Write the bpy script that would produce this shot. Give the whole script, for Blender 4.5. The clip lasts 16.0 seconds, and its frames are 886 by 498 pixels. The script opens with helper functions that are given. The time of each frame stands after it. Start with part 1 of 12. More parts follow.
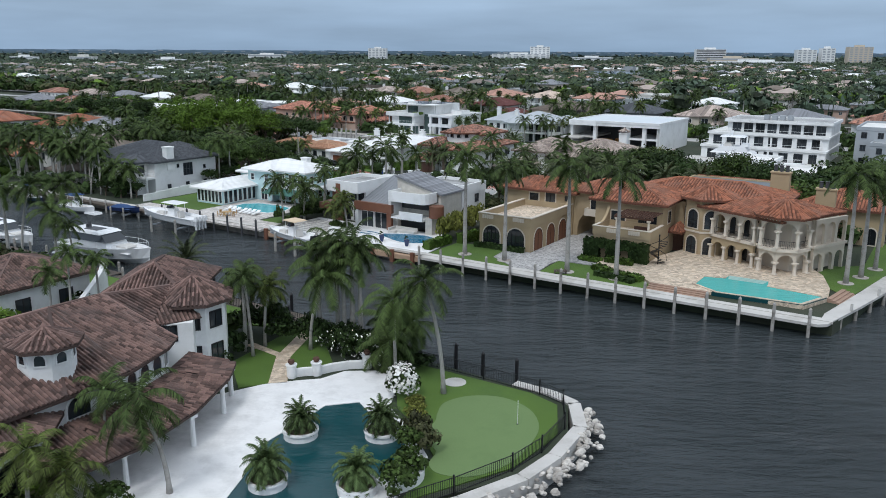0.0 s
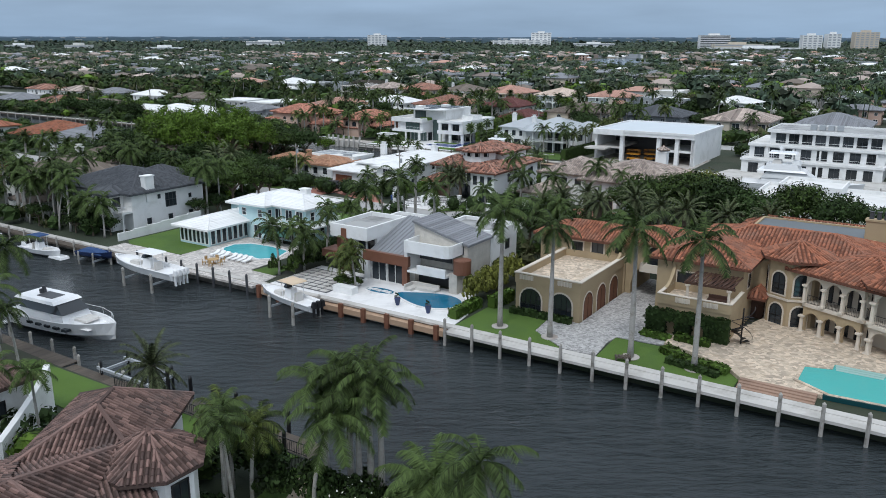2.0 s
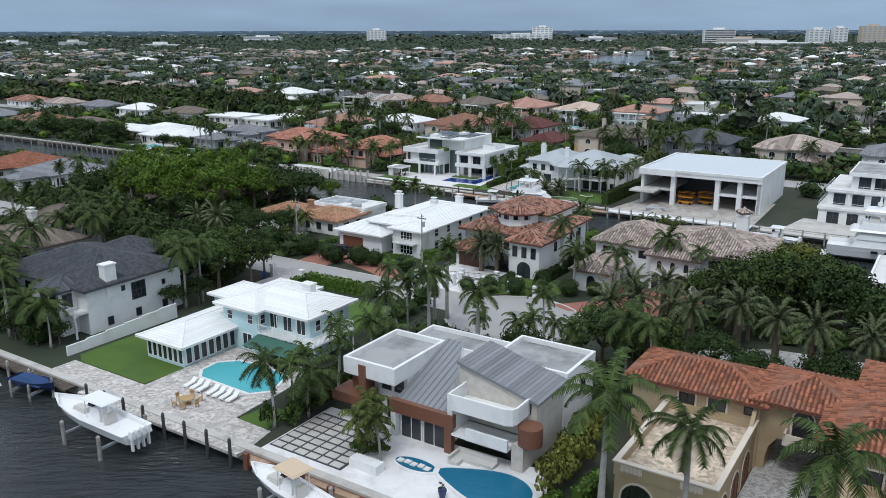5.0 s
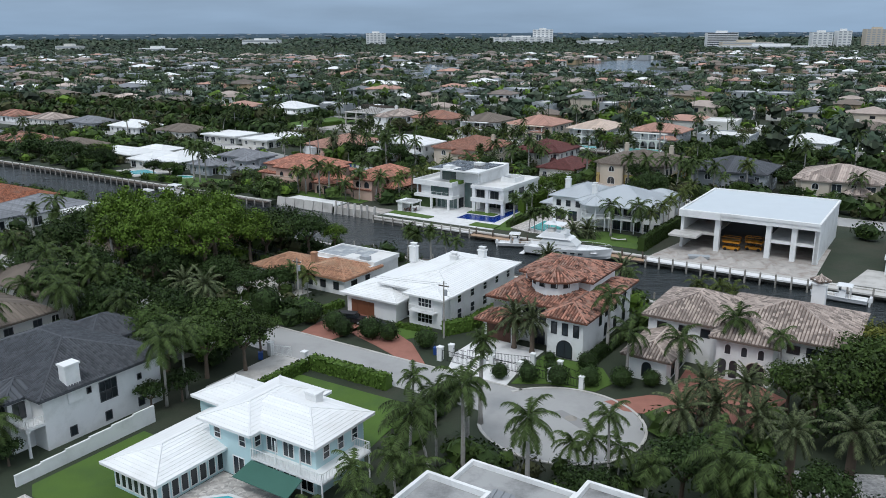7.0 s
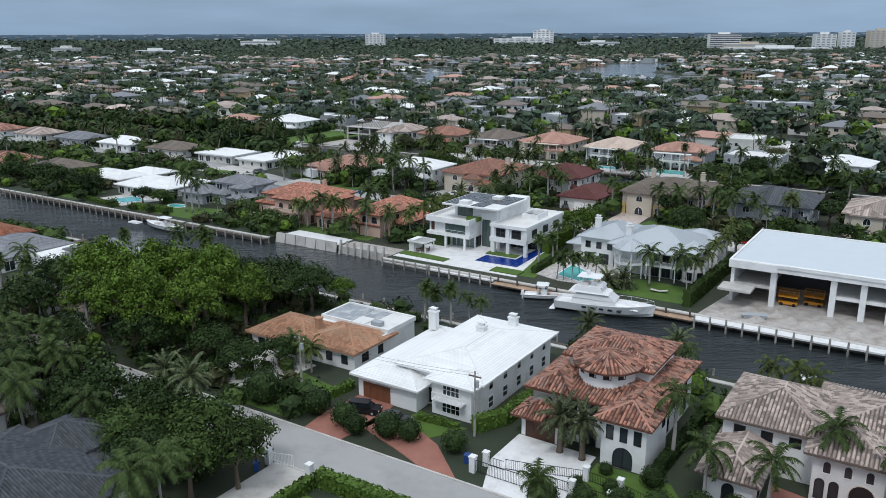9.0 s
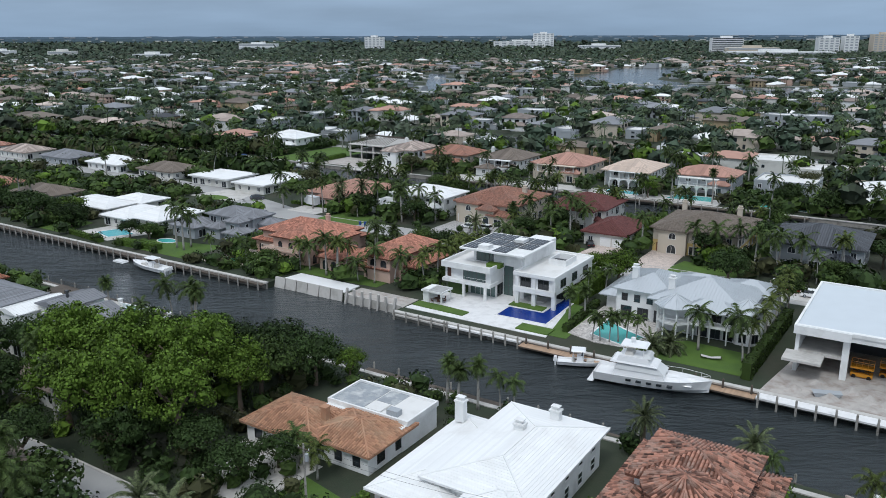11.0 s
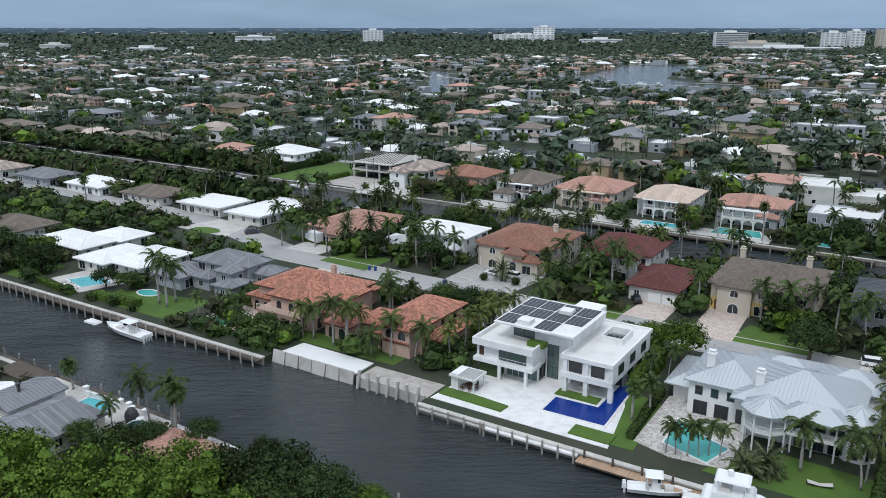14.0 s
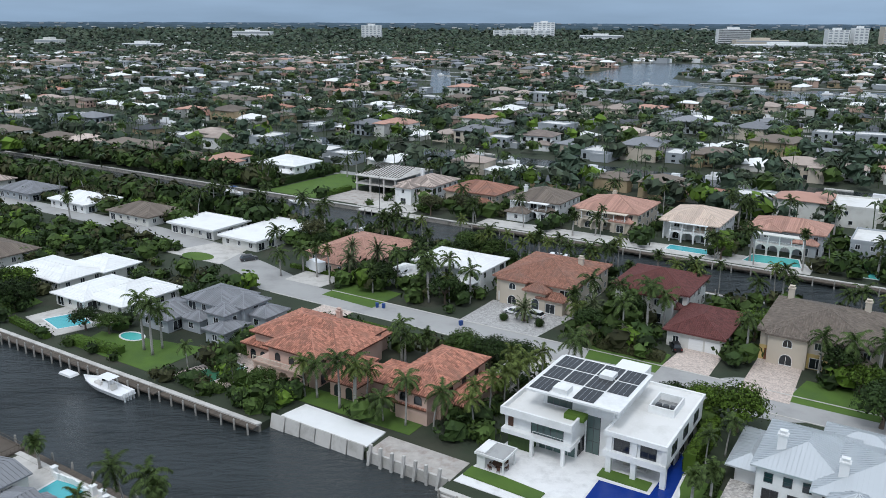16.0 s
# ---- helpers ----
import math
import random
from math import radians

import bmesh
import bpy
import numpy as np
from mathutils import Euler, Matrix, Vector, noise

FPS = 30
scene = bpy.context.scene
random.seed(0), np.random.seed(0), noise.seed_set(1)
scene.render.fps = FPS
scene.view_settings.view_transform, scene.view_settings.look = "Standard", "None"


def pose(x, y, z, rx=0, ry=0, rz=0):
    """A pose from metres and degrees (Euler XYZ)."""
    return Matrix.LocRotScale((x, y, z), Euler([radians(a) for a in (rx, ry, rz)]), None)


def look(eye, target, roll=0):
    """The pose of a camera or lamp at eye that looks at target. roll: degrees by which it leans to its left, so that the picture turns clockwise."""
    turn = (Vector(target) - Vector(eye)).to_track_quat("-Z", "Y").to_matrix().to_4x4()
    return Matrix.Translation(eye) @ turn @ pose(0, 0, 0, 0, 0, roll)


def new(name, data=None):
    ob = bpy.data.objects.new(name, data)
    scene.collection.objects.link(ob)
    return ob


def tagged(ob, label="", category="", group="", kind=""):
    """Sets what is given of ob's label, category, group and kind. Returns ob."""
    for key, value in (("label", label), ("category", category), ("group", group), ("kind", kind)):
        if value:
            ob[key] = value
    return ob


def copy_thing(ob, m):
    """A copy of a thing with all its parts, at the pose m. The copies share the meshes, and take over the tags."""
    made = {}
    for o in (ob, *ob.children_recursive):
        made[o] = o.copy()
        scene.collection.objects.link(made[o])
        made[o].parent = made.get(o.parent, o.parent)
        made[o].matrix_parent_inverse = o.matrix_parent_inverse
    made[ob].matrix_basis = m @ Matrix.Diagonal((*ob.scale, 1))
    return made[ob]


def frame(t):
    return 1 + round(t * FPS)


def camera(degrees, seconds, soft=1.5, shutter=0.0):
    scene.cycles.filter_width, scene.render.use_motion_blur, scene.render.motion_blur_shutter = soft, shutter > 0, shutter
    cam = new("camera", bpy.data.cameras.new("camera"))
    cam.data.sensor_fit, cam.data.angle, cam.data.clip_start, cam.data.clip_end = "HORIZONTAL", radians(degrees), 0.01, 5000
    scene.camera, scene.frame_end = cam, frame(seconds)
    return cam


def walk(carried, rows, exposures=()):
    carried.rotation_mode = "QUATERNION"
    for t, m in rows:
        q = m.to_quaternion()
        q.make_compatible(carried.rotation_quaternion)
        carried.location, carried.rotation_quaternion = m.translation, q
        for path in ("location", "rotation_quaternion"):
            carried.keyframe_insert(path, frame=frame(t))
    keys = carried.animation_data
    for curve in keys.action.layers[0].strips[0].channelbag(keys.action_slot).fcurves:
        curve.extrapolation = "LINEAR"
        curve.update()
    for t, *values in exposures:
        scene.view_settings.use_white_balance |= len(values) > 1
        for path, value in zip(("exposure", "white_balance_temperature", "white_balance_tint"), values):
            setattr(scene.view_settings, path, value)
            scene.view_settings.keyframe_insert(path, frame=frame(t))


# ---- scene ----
cam = camera(58.0, 16.0, 0.9)
# seconds, eye x y z, yaw, pitch, lean to the right (degrees)
ROWS = [
    (0.0, -1.33, 7.00, 28.37, -0.45, -13.727, -0.286),
    (0.5, -2.14, 12.44, 29.50, -0.45, -14.138, -0.230),
    (1.0, -2.96, 17.87, 30.65, -0.45, -14.352, -0.177),
    (1.5, -3.79, 23.28, 31.83, -0.45, -14.507, -0.128),
    (2.0, -4.63, 28.68, 33.02, -0.46, -14.729, -0.082),
    (2.5, -5.49, 34.06, 34.23, -0.46, -14.885, -0.040),
    (3.0, -6.35, 39.43, 35.45, -0.47, -15.020, -0.001),
    (3.5, -7.22, 44.79, 36.68, -0.48, -15.105, 0.034),
    (4.0, -8.10, 50.14, 37.92, -0.49, -15.206, 0.066),
    (4.8, -9.53, 58.67, 39.92, -0.51, -15.242, 0.110),
    (5.6, -10.97, 67.17, 41.94, -0.53, -15.218, 0.144),
    (6.5, -12.62, 76.70, 44.23, -0.56, -15.177, 0.173),
    (7.0, -13.54, 81.98, 45.49, -0.58, -15.143, 0.184),
    (7.5, -14.47, 87.25, 46.76, -0.60, -15.154, 0.192),
    (8.0, -15.40, 92.51, 48.02, -0.62, -15.158, 0.196),
    (8.5, -16.33, 97.77, 49.28, -0.65, -15.161, 0.196),
    (9.0, -17.27, 103.01, 50.53, -0.67, -15.175, 0.194),
    (9.8, -18.78, 111.38, 52.51, -0.72, -15.162, 0.182),
    (10.7, -20.48, 120.78, 54.70, -0.77, -15.076, 0.158),
    (11.5, -21.99, 129.12, 56.61, -0.82, -15.091, 0.127),
    (12.0, -22.94, 134.32, 57.78, -0.86, -15.058, 0.104),
    (12.5, -23.88, 139.52, 58.93, -0.89, -15.240, 0.077),
    (13.0, -24.83, 144.71, 60.06, -0.93, -15.409, 0.046),
    (13.5, -25.77, 149.89, 61.17, -0.97, -15.544, 0.012),
    (14.0, -26.71, 155.08, 62.25, -1.01, -15.686, -0.025),
    (14.5, -27.65, 160.25, 63.31, -1.05, -15.812, -0.066),
    (15.0, -28.59, 165.43, 64.34, -1.10, -15.924, -0.111),
    (15.5, -29.52, 170.60, 65.34, -1.14, -15.999, -0.158),
    (16.0, -30.45, 175.76, 66.31, -1.19, -16.071, -0.210),
]
walk(cam, [(t, pose(x, y, z, 90 + pitch, 0, yaw) @ pose(0, 0, 0, 0, 0, -lean)) for t, x, y, z, yaw, pitch, lean in ROWS],
     [(0.0, -0.05, 5850, 8), (3.0, -0.08, 5850, 8), (6.5, -0.14, 5860, 8), (11.5, -0.16, 5850, 8), (14.5, -0.09, 5830, 8), (16.0, -0.07, 5830, 8)])

# ---- world and sun: a grey, softly bright sky ----
SUN_EL, SUN_AZ = radians(58), radians(205)
world = bpy.data.worlds.new("overcast_sky")
scene.world = world
world.use_nodes = True
wn, wl = world.node_tree.nodes, world.node_tree.links
wn.clear()
w_out = wn.new("ShaderNodeOutputWorld")
w_bg = wn.new("ShaderNodeBackground")
w_sky = wn.new("ShaderNodeTexSky")
w_sky.sky_type = "NISHITA"
w_sky.sun_disc = False
w_sky.sun_elevation, w_sky.sun_rotation = SUN_EL, SUN_AZ
w_sky.air_density, w_sky.dust_density = 1.0, 2.0
w_tc = wn.new("ShaderNodeTexCoord")
w_sep = wn.new("ShaderNodeSeparateXYZ")
w_ramp = wn.new("ShaderNodeValToRGB")
wl.new(w_tc.outputs["Generated"], w_sep.inputs[0])
wl.new(w_sep.outputs["Z"], w_ramp.inputs[0])
ramp = w_ramp.color_ramp
ramp.elements[0].position, ramp.elements[0].color = 0.0, (0.32, 0.42, 0.54, 1)
ramp.elements[1].position, ramp.elements[1].color = 1.0, (1.24, 1.25, 1.26, 1)
for pos, col in ((0.035, (0.345, 0.445, 0.57, 1)), (0.10, (0.45, 0.545, 0.655, 1)), (0.35, (0.76, 0.82, 0.89, 1))):
    el = ramp.elements.new(pos)
    el.color = col
w_map = wn.new("ShaderNodeMapping")
w_map.inputs["Scale"].default_value = (1.6, 1.6, 11)
w_noise = wn.new("ShaderNodeTexNoise")
w_noise.inputs["Scale"].default_value, w_noise.inputs["Detail"].default_value = 2.2, 5
wl.new(w_tc.outputs["Generated"], w_map.inputs[0])
wl.new(w_map.outputs[0], w_noise.inputs[0])
w_cl = wn.new("ShaderNodeMapRange")
w_cl.inputs["From Min"].default_value, w_cl.inputs["From Max"].default_value = 0.3, 0.72
w_cl.inputs["To Min"].default_value, w_cl.inputs["To Max"].default_value = 0.84, 1.2
wl.new(w_noise.outputs[0], w_cl.inputs[0])
w_mul = wn.new("ShaderNodeVectorMath")
w_mul.operation = "SCALE"
wl.new(w_ramp.outputs[0], w_mul.inputs[0])
wl.new(w_cl.outputs[0], w_mul.inputs["Scale"])
w_s2 = wn.new("ShaderNodeVectorMath")
w_s2.operation = "SCALE"
w_s2.inputs["Scale"].default_value = 0.1
wl.new(w_sky.outputs[0], w_s2.inputs[0])
w_mix = wn.new("ShaderNodeMix")
w_mix.data_type = "RGBA"
w_mix.inputs[0].default_value = 0.88
wl.new(w_s2.outputs[0], w_mix.inputs[6])
wl.new(w_mul.outputs[0], w_mix.inputs[7])
wl.new(w_mix.outputs[2], w_bg.inputs[0])
w_bg.inputs[1].default_value = 1.0
wl.new(w_bg.outputs[0], w_out.inputs[0])
sun = new("sun", bpy.data.lights.new("sun", "SUN"))
sun.data.energy, sun.data.angle, sun.data.color = 1.35, radians(12), (1.0, 0.95, 0.88)
sun.matrix_world = look((0, 0, 300), (300 * -math.sin(SUN_AZ) * math.cos(SUN_EL), 300 * -math.cos(SUN_AZ) * math.cos(SUN_EL), 300 - 300 * math.sin(SUN_EL)))

# ---- materials ----
MATS = {}


def mat(name, rgb, rough=0.8, var=0.18, scale=0.6, bump=0.25, bscale=9.0, metal=0.0, island=0.0, objr=0.0, dirt=None, dscale=0.25, spec=0.4, cell=0.0, cscale=1.4):
    """A procedural surface: base colour, broad and fine variation, stains of colour dirt, relief."""
    if name in MATS:
        return MATS[name]
    m = bpy.data.materials.new(name)
    m.use_nodes = True
    n, l = m.node_tree.nodes, m.node_tree.links
    b = n["Principled BSDF"]
    b.inputs["Roughness"].default_value, b.inputs["Metallic"].default_value = rough, metal
    b.inputs["Specular IOR Level"].default_value = spec
    g = n.new("ShaderNodeNewGeometry")
    big = n.new("ShaderNodeTexNoise")
    big.inputs["Scale"].default_value, big.inputs["Detail"].default_value = scale, 5
    fine = n.new("ShaderNodeTexNoise")
    fine.inputs["Scale"].default_value, fine.inputs["Detail"].default_value = bscale, 4
    for t in (big, fine):
        l.new(g.outputs["Position"], t.inputs["Vector"])
    add = n.new("ShaderNodeMath")
    add.operation = "MULTIPLY_ADD"
    l.new(fine.outputs[0], add.inputs[0])
    add.inputs[1].default_value = 0.5
    l.new(big.outputs[0], add.inputs[2])
    last = add.outputs[0]
    rest = 0.75
    if cell:
        vo = n.new("ShaderNodeTexVoronoi")
        vo.inputs["Scale"].default_value = cscale
        l.new(g.outputs["Position"], vo.inputs["Vector"])
        sc = n.new("ShaderNodeSeparateColor")
        l.new(vo.outputs["Color"], sc.inputs[0])
    for amount, kind in ((island, "island"), (objr, "object"), (cell, "cell")):
        if amount:
            src = g.outputs["Random Per Island"] if kind == "island" else (sc.outputs[0] if kind == "cell" else n.new("ShaderNodeObjectInfo").outputs["Random"])
            k = n.new("ShaderNodeMath")
            k.operation = "MULTIPLY_ADD"
            l.new(src, k.inputs[0])
            k.inputs[1].default_value = amount / max(var, 0.01)
            l.new(last, k.inputs[2])
            last = k.outputs[0]
            rest += 0.5 * amount / max(var, 0.01)
    r = n.new("ShaderNodeMapRange")
    r.clamp = False
    r.inputs["From Min"].default_value, r.inputs["From Max"].default_value = rest - 0.5, rest + 0.5
    r.inputs["To Min"].default_value, r.inputs["To Max"].default_value = 1 - var, 1 + var
    l.new(last, r.inputs[0])
    v = n.new("ShaderNodeVectorMath")
    v.operation = "SCALE"
    v.inputs[0].default_value = rgb
    l.new(r.outputs[0], v.inputs["Scale"])
    col = v.outputs[0]
    if dirt:
        s = n.new("ShaderNodeTexNoise")
        s.inputs["Scale"].default_value, s.inputs["Detail"].default_value, s.inputs["Roughness"].default_value = dscale, 8, 0.65
        l.new(g.outputs["Position"], s.inputs["Vector"])
        mr = n.new("ShaderNodeMapRange")
        mr.inputs["From Min"].default_value, mr.inputs["From Max"].default_value = 0.48, 0.72
        l.new(s.outputs[0], mr.inputs[0])
        mx = n.new("ShaderNodeMix")
        mx.data_type = "RGBA"
        l.new(mr.outputs[0], mx.inputs[0])
        l.new(col, mx.inputs[6])
        mx.inputs[7].default_value = (*dirt, 1)
        col = mx.outputs[2]
    l.new(col, b.inputs["Base Color"])
    if bump:
        bp = n.new("ShaderNodeBump")
        bp.inputs["Strength"].default_value, bp.inputs["Distance"].default_value = bump, 0.04
        l.new(fine.outputs[0], bp.inputs["Height"])
        l.new(bp.outputs[0], b.inputs["Normal"])
    MATS[name] = m
    return m


WHITE = mat("white_stucco", (0.78, 0.78, 0.77), 0.85, 0.06, 0.4, 0.2, 12, dirt=(0.62, 0.62, 0.60), dscale=0.3)
TRIM = mat("white_paint", (0.80, 0.80, 0.79), 0.5, 0.05, 0.8, 0.05)
OFFWHITE = mat("off_white_stucco", (0.66, 0.65, 0.61), 0.85, 0.08, 0.4, 0.2, 12, dirt=(0.52, 0.50, 0.46))
TEAL = mat("pale_aqua_stucco", (0.52, 0.68, 0.70), 0.85, 0.06, 0.5, 0.2, 12)
TAN = mat("tan_stucco", (0.40, 0.31, 0.19), 0.88, 0.1, 0.4, 0.3, 12, dirt=(0.33, 0.25, 0.155), dscale=0.3)
CREAM = mat("cream_stucco", (0.56, 0.49, 0.40), 0.88, 0.08, 0.4, 0.25, 12)
PINK = mat("pink_stucco", (0.54, 0.38, 0.31), 0.88, 0.08, 0.4, 0.25, 12)
YELLOW = mat("yellow_stucco", (0.60, 0.45, 0.18), 0.88, 0.08, 0.4, 0.25, 12)
GREYWALL = mat("grey_stucco", (0.36, 0.38, 0.40), 0.88, 0.08, 0.4, 0.25, 12)
CASTSTONE = mat("cast_stone", (0.62, 0.55, 0.46), 0.85, 0.12, 0.8, 0.3, 15)
CLADSTONE = mat("ledger_stone", (0.52, 0.49, 0.44), 0.9, 0.25, 1.4, 0.6, 6)
BROWNCLAD = mat("brown_cladding", (0.17, 0.075, 0.045), 0.55, 0.15, 1.0, 0.1)
TERRA = mat("terracotta_tile", (0.285, 0.108, 0.058), 0.8, 0.24, 0.35, 0.3, 8, island=0.46, dirt=(0.24, 0.13, 0.09), dscale=0.35)
TERRA2 = mat("rust_tile", (0.27, 0.130, 0.090), 0.8, 0.30, 0.5, 0.3, 8, island=0.85, dirt=(0.36, 0.25, 0.20), dscale=0.7)
BARREL = mat("weathered_barrel_tile", (0.152, 0.094, 0.079), 0.85, 0.28, 0.5, 0.4, 7, island=0.62, dirt=(0.10, 0.075, 0.068), dscale=0.4)
BEIGETILE = mat("beige_tile", (0.37, 0.305, 0.265), 0.85, 0.2, 0.4, 0.3, 8, island=0.55, dirt=(0.28, 0.225, 0.195))
MAROON = mat("maroon_tile", (0.13, 0.045, 0.04), 0.75, 0.2, 0.5, 0.3, 8, island=0.25)
PINKTILE = mat("salmon_tile", (0.42, 0.245, 0.19), 0.85, 0.15, 0.4, 0.3, 8, island=0.2)
BROWNTILE = mat("brown_grey_tile", (0.17, 0.14, 0.115), 0.85, 0.2, 0.4, 0.3, 8, island=0.25)
SLATE = mat("dark_grey_tile", (0.075, 0.08, 0.09), 0.8, 0.2, 0.4, 0.3, 8, island=0.3)
GREYROOF = mat("mid_grey_shingle", (0.21, 0.215, 0.23), 0.8, 0.15, 0.5, 0.3, 8, island=0.2)
WHITEROOF = mat("white_roof_tile", (0.80, 0.80, 0.79), 0.7, 0.05, 0.4, 0.15, 8, island=0.05, dirt=(0.70, 0.69, 0.67), dscale=0.2)
METALROOF = mat("silver_seam_metal", (0.54, 0.565, 0.585), 0.45, 0.05, 0.3, 0.05, metal=0.55, island=0.06)
ZINC = mat("grey_seam_metal", (0.27, 0.28, 0.295), 0.5, 0.08, 0.3, 0.05, metal=0.4, island=0.08)
FLATROOF = mat("grey_roof_membrane", (0.36, 0.36, 0.355), 0.9, 0.12, 0.3, 0.15, dirt=(0.14, 0.14, 0.14), dscale=0.22)
WHITEFLAT = mat("white_roof_membrane", (0.70, 0.69, 0.67), 0.85, 0.06, 0.3, 0.1, dirt=(0.56, 0.55, 0.52), dscale=0.2)
CONCRETE = mat("pale_concrete", (0.52, 0.50, 0.47), 0.9, 0.12, 0.5, 0.3, 10, dirt=(0.36, 0.34, 0.31), dscale=0.4)
# Underlays for barrel tiles, darkened to paint the shade in their grooves.
CHANNEL = mat("shaded_tile_channel", (0.075, 0.05, 0.042), 0.9, 0.2, 0.5, 0.3, 7)
CHANNELRED = mat("shaded_red_tile_channel", (0.13, 0.055, 0.035), 0.9, 0.2, 0.5, 0.3, 7)
CHANNELBEIGE = mat("shaded_beige_tile_channel", (0.15, 0.115, 0.095), 0.9, 0.2, 0.5, 0.3, 7)
SALMON = mat("salmon_barrel_tile", (0.45, 0.205, 0.14), 0.8, 0.22, 0.35, 0.3, 8, island=0.4, dirt=(0.28, 0.15, 0.11), dscale=0.35)
SEAWALL = mat("stained_seawall", (0.30, 0.28, 0.25), 0.9, 0.2, 0.5, 0.4, 6, dirt=(0.10, 0.09, 0.075), dscale=0.5)
ASPHALT = mat("grey_road", (0.36, 0.355, 0.345), 0.92, 0.08, 0.3, 0.25, 14, dirt=(0.28, 0.275, 0.27), dscale=0.15)
PAVER = mat("grey_paver", (0.36, 0.35, 0.34), 0.9, 0.28, 0.9, 0.3, 5, island=0.25, cell=0.34, cscale=4.2)
PALEPAVER = mat("pale_shell_paver", (0.50, 0.47, 0.44), 0.9, 0.22, 0.9, 0.3, 4, dirt=(0.40, 0.36, 0.33), dscale=.6, cell=0.34, cscale=3.0)
PINKPAVER = mat("pinkish_paver", (0.50, 0.42, 0.37), 0.9, 0.18, 0.9, 0.3, 5, island=0.25, cell=0.25, cscale=4)
REDPAVER = mat("red_brick_paver", (0.30, 0.135, 0.10), 0.9, 0.2, 0.9, 0.3, 5, island=0.25)
TRAVERTINE = mat("beige_travertine", (0.52, 0.43, 0.33), 0.85, 0.36, 0.9, 0.3, 3, island=0.3, dirt=(0.36, 0.28, 0.20), dscale=0.9, cell=0.34, cscale=2.6)
WHITEPAVE = mat("white_marble_paving", (0.74, 0.73, 0.72), 0.6, 0.1, 0.7, 0.1, 5, island=0.12, dirt=(0.58, 0.57, 0.56), dscale=0.5)
GRASS = mat("lawn_grass", (0.080, 0.140, 0.022), 0.95, 0.22, 0.25, 0.8, 18, dirt=(0.062, 0.112, 0.026), dscale=0.2)
TURF = mat("clipped_turf", (0.135, 0.20, 0.075), 0.95, 0.1, 0.3, 0.4, 25, dirt=(0.115, 0.175, 0.065), dscale=0.3)
SOIL = mat("leaf_litter_ground", (0.034, 0.045, 0.026), 0.97, 0.4, 0.15, 0.8, 6, dirt=(0.058, 0.056, 0.040), dscale=0.06)
DEEPWOOD = mat("weathered_timber", (0.092, 0.075, 0.060), 0.85, 0.25, 1.0, 0.4, 8, island=0.2)
TANDECK = mat("tan_deck_board", (0.40, 0.275, 0.185), 0.8, 0.12, 1.0, 0.2, 8, island=0.12)
DARKWOOD = mat("dark_brown_wood", (0.09, 0.045, 0.03), 0.7, 0.2, 1.0, 0.3, 8)
PILE = mat("grey_pile", (0.36, 0.34, 0.31), 0.9, 0.2, 1.5, 0.4, 8, dirt=(0.10, 0.09, 0.07), dscale=1.2)
BLACK = mat("black_metal", (0.018, 0.018, 0.02), 0.45, 0.1, 1.0, 0.05, metal=0.3)
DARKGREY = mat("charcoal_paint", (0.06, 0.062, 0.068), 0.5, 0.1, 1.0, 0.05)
ROCK = mat("pale_boulder", (0.47, 0.44, 0.40), 0.92, 0.2, 0.8, 0.6, 5, objr=0.35, dirt=(0.25, 0.22, 0.19), dscale=1.0)
GELCOAT = mat("white_gelcoat", (0.80, 0.80, 0.80), 0.22, 0.03, 0.8, 0.0, spec=0.5)
NAVY = mat("navy_hull", (0.02, 0.035, 0.10), 0.25, 0.05, 0.8, 0.0, spec=0.5)
CANVAS = mat("tan_canvas", (0.60, 0.47, 0.33), 0.85, 0.06, 0.8, 0.1)
BLUECANVAS = mat("blue_canvas", (0.025, 0.06, 0.16), 0.8, 0.1, 0.8, 0.2)
CANVASWHITE = mat("white_canvas_cover", (0.62, 0.63, 0.63), 0.8, 0.06, 0.8, 0.1)
CUSHION = mat("pale_cushion", (0.55, 0.53, 0.50), 0.9, 0.06, 0.8, 0.1)
SOLAR = mat("black_solar_cell", (0.012, 0.013, 0.016), 0.25, 0.1, 1.0, 0.0, spec=0.5)
CARRED = mat("red_car_paint", (0.35, 0.02, 0.02), 0.25, 0.04, 0.8, 0.0, spec=0.5)
ORANGE = mat("orange_machine_paint", (0.55, 0.24, 0.02), 0.5, 0.15, 1.0, 0.1)
RUBBLE = mat("construction_rubble", (0.42, 0.39, 0.36), 0.95, 0.3, 0.6, 0.7, 4, dirt=(0.25, 0.20, 0.17), dscale=0.5)
GARAGE = mat("brown_garage_door", (0.17, 0.07, 0.035), 0.6, 0.12, 1.0, 0.1)
FLOWER = mat("white_blossom", (0.80, 0.78, 0.74), 0.8, 0.1, 1.0, 0.0, island=0.1)
TRUNK = mat("grey_palm_trunk", (0.36, 0.345, 0.32), 0.9, 0.2, 1.5, 0.5, 10, dirt=(0.20, 0.18, 0.15), dscale=1.5)
BARK = mat("brown_bark", (0.13, 0.10, 0.075), 0.95, 0.25, 1.5, 0.7, 8)
SHAFT = mat("green_crownshaft", (0.13, 0.20, 0.06), 0.5, 0.12, 1.0, 0.1)
STREAK = mat("blue_bin", (0.02, 0.06, 0.22), 0.5, 0.08, 1.0, 0.0)


def leafmat(name, rgb, island=0.62, objr=0.30):
    return mat(name, tuple(c * 0.80 for c in rgb), 0.6, 0.2, 0.35, 0.0, 3.0, island=island, objr=objr, spec=0.10)


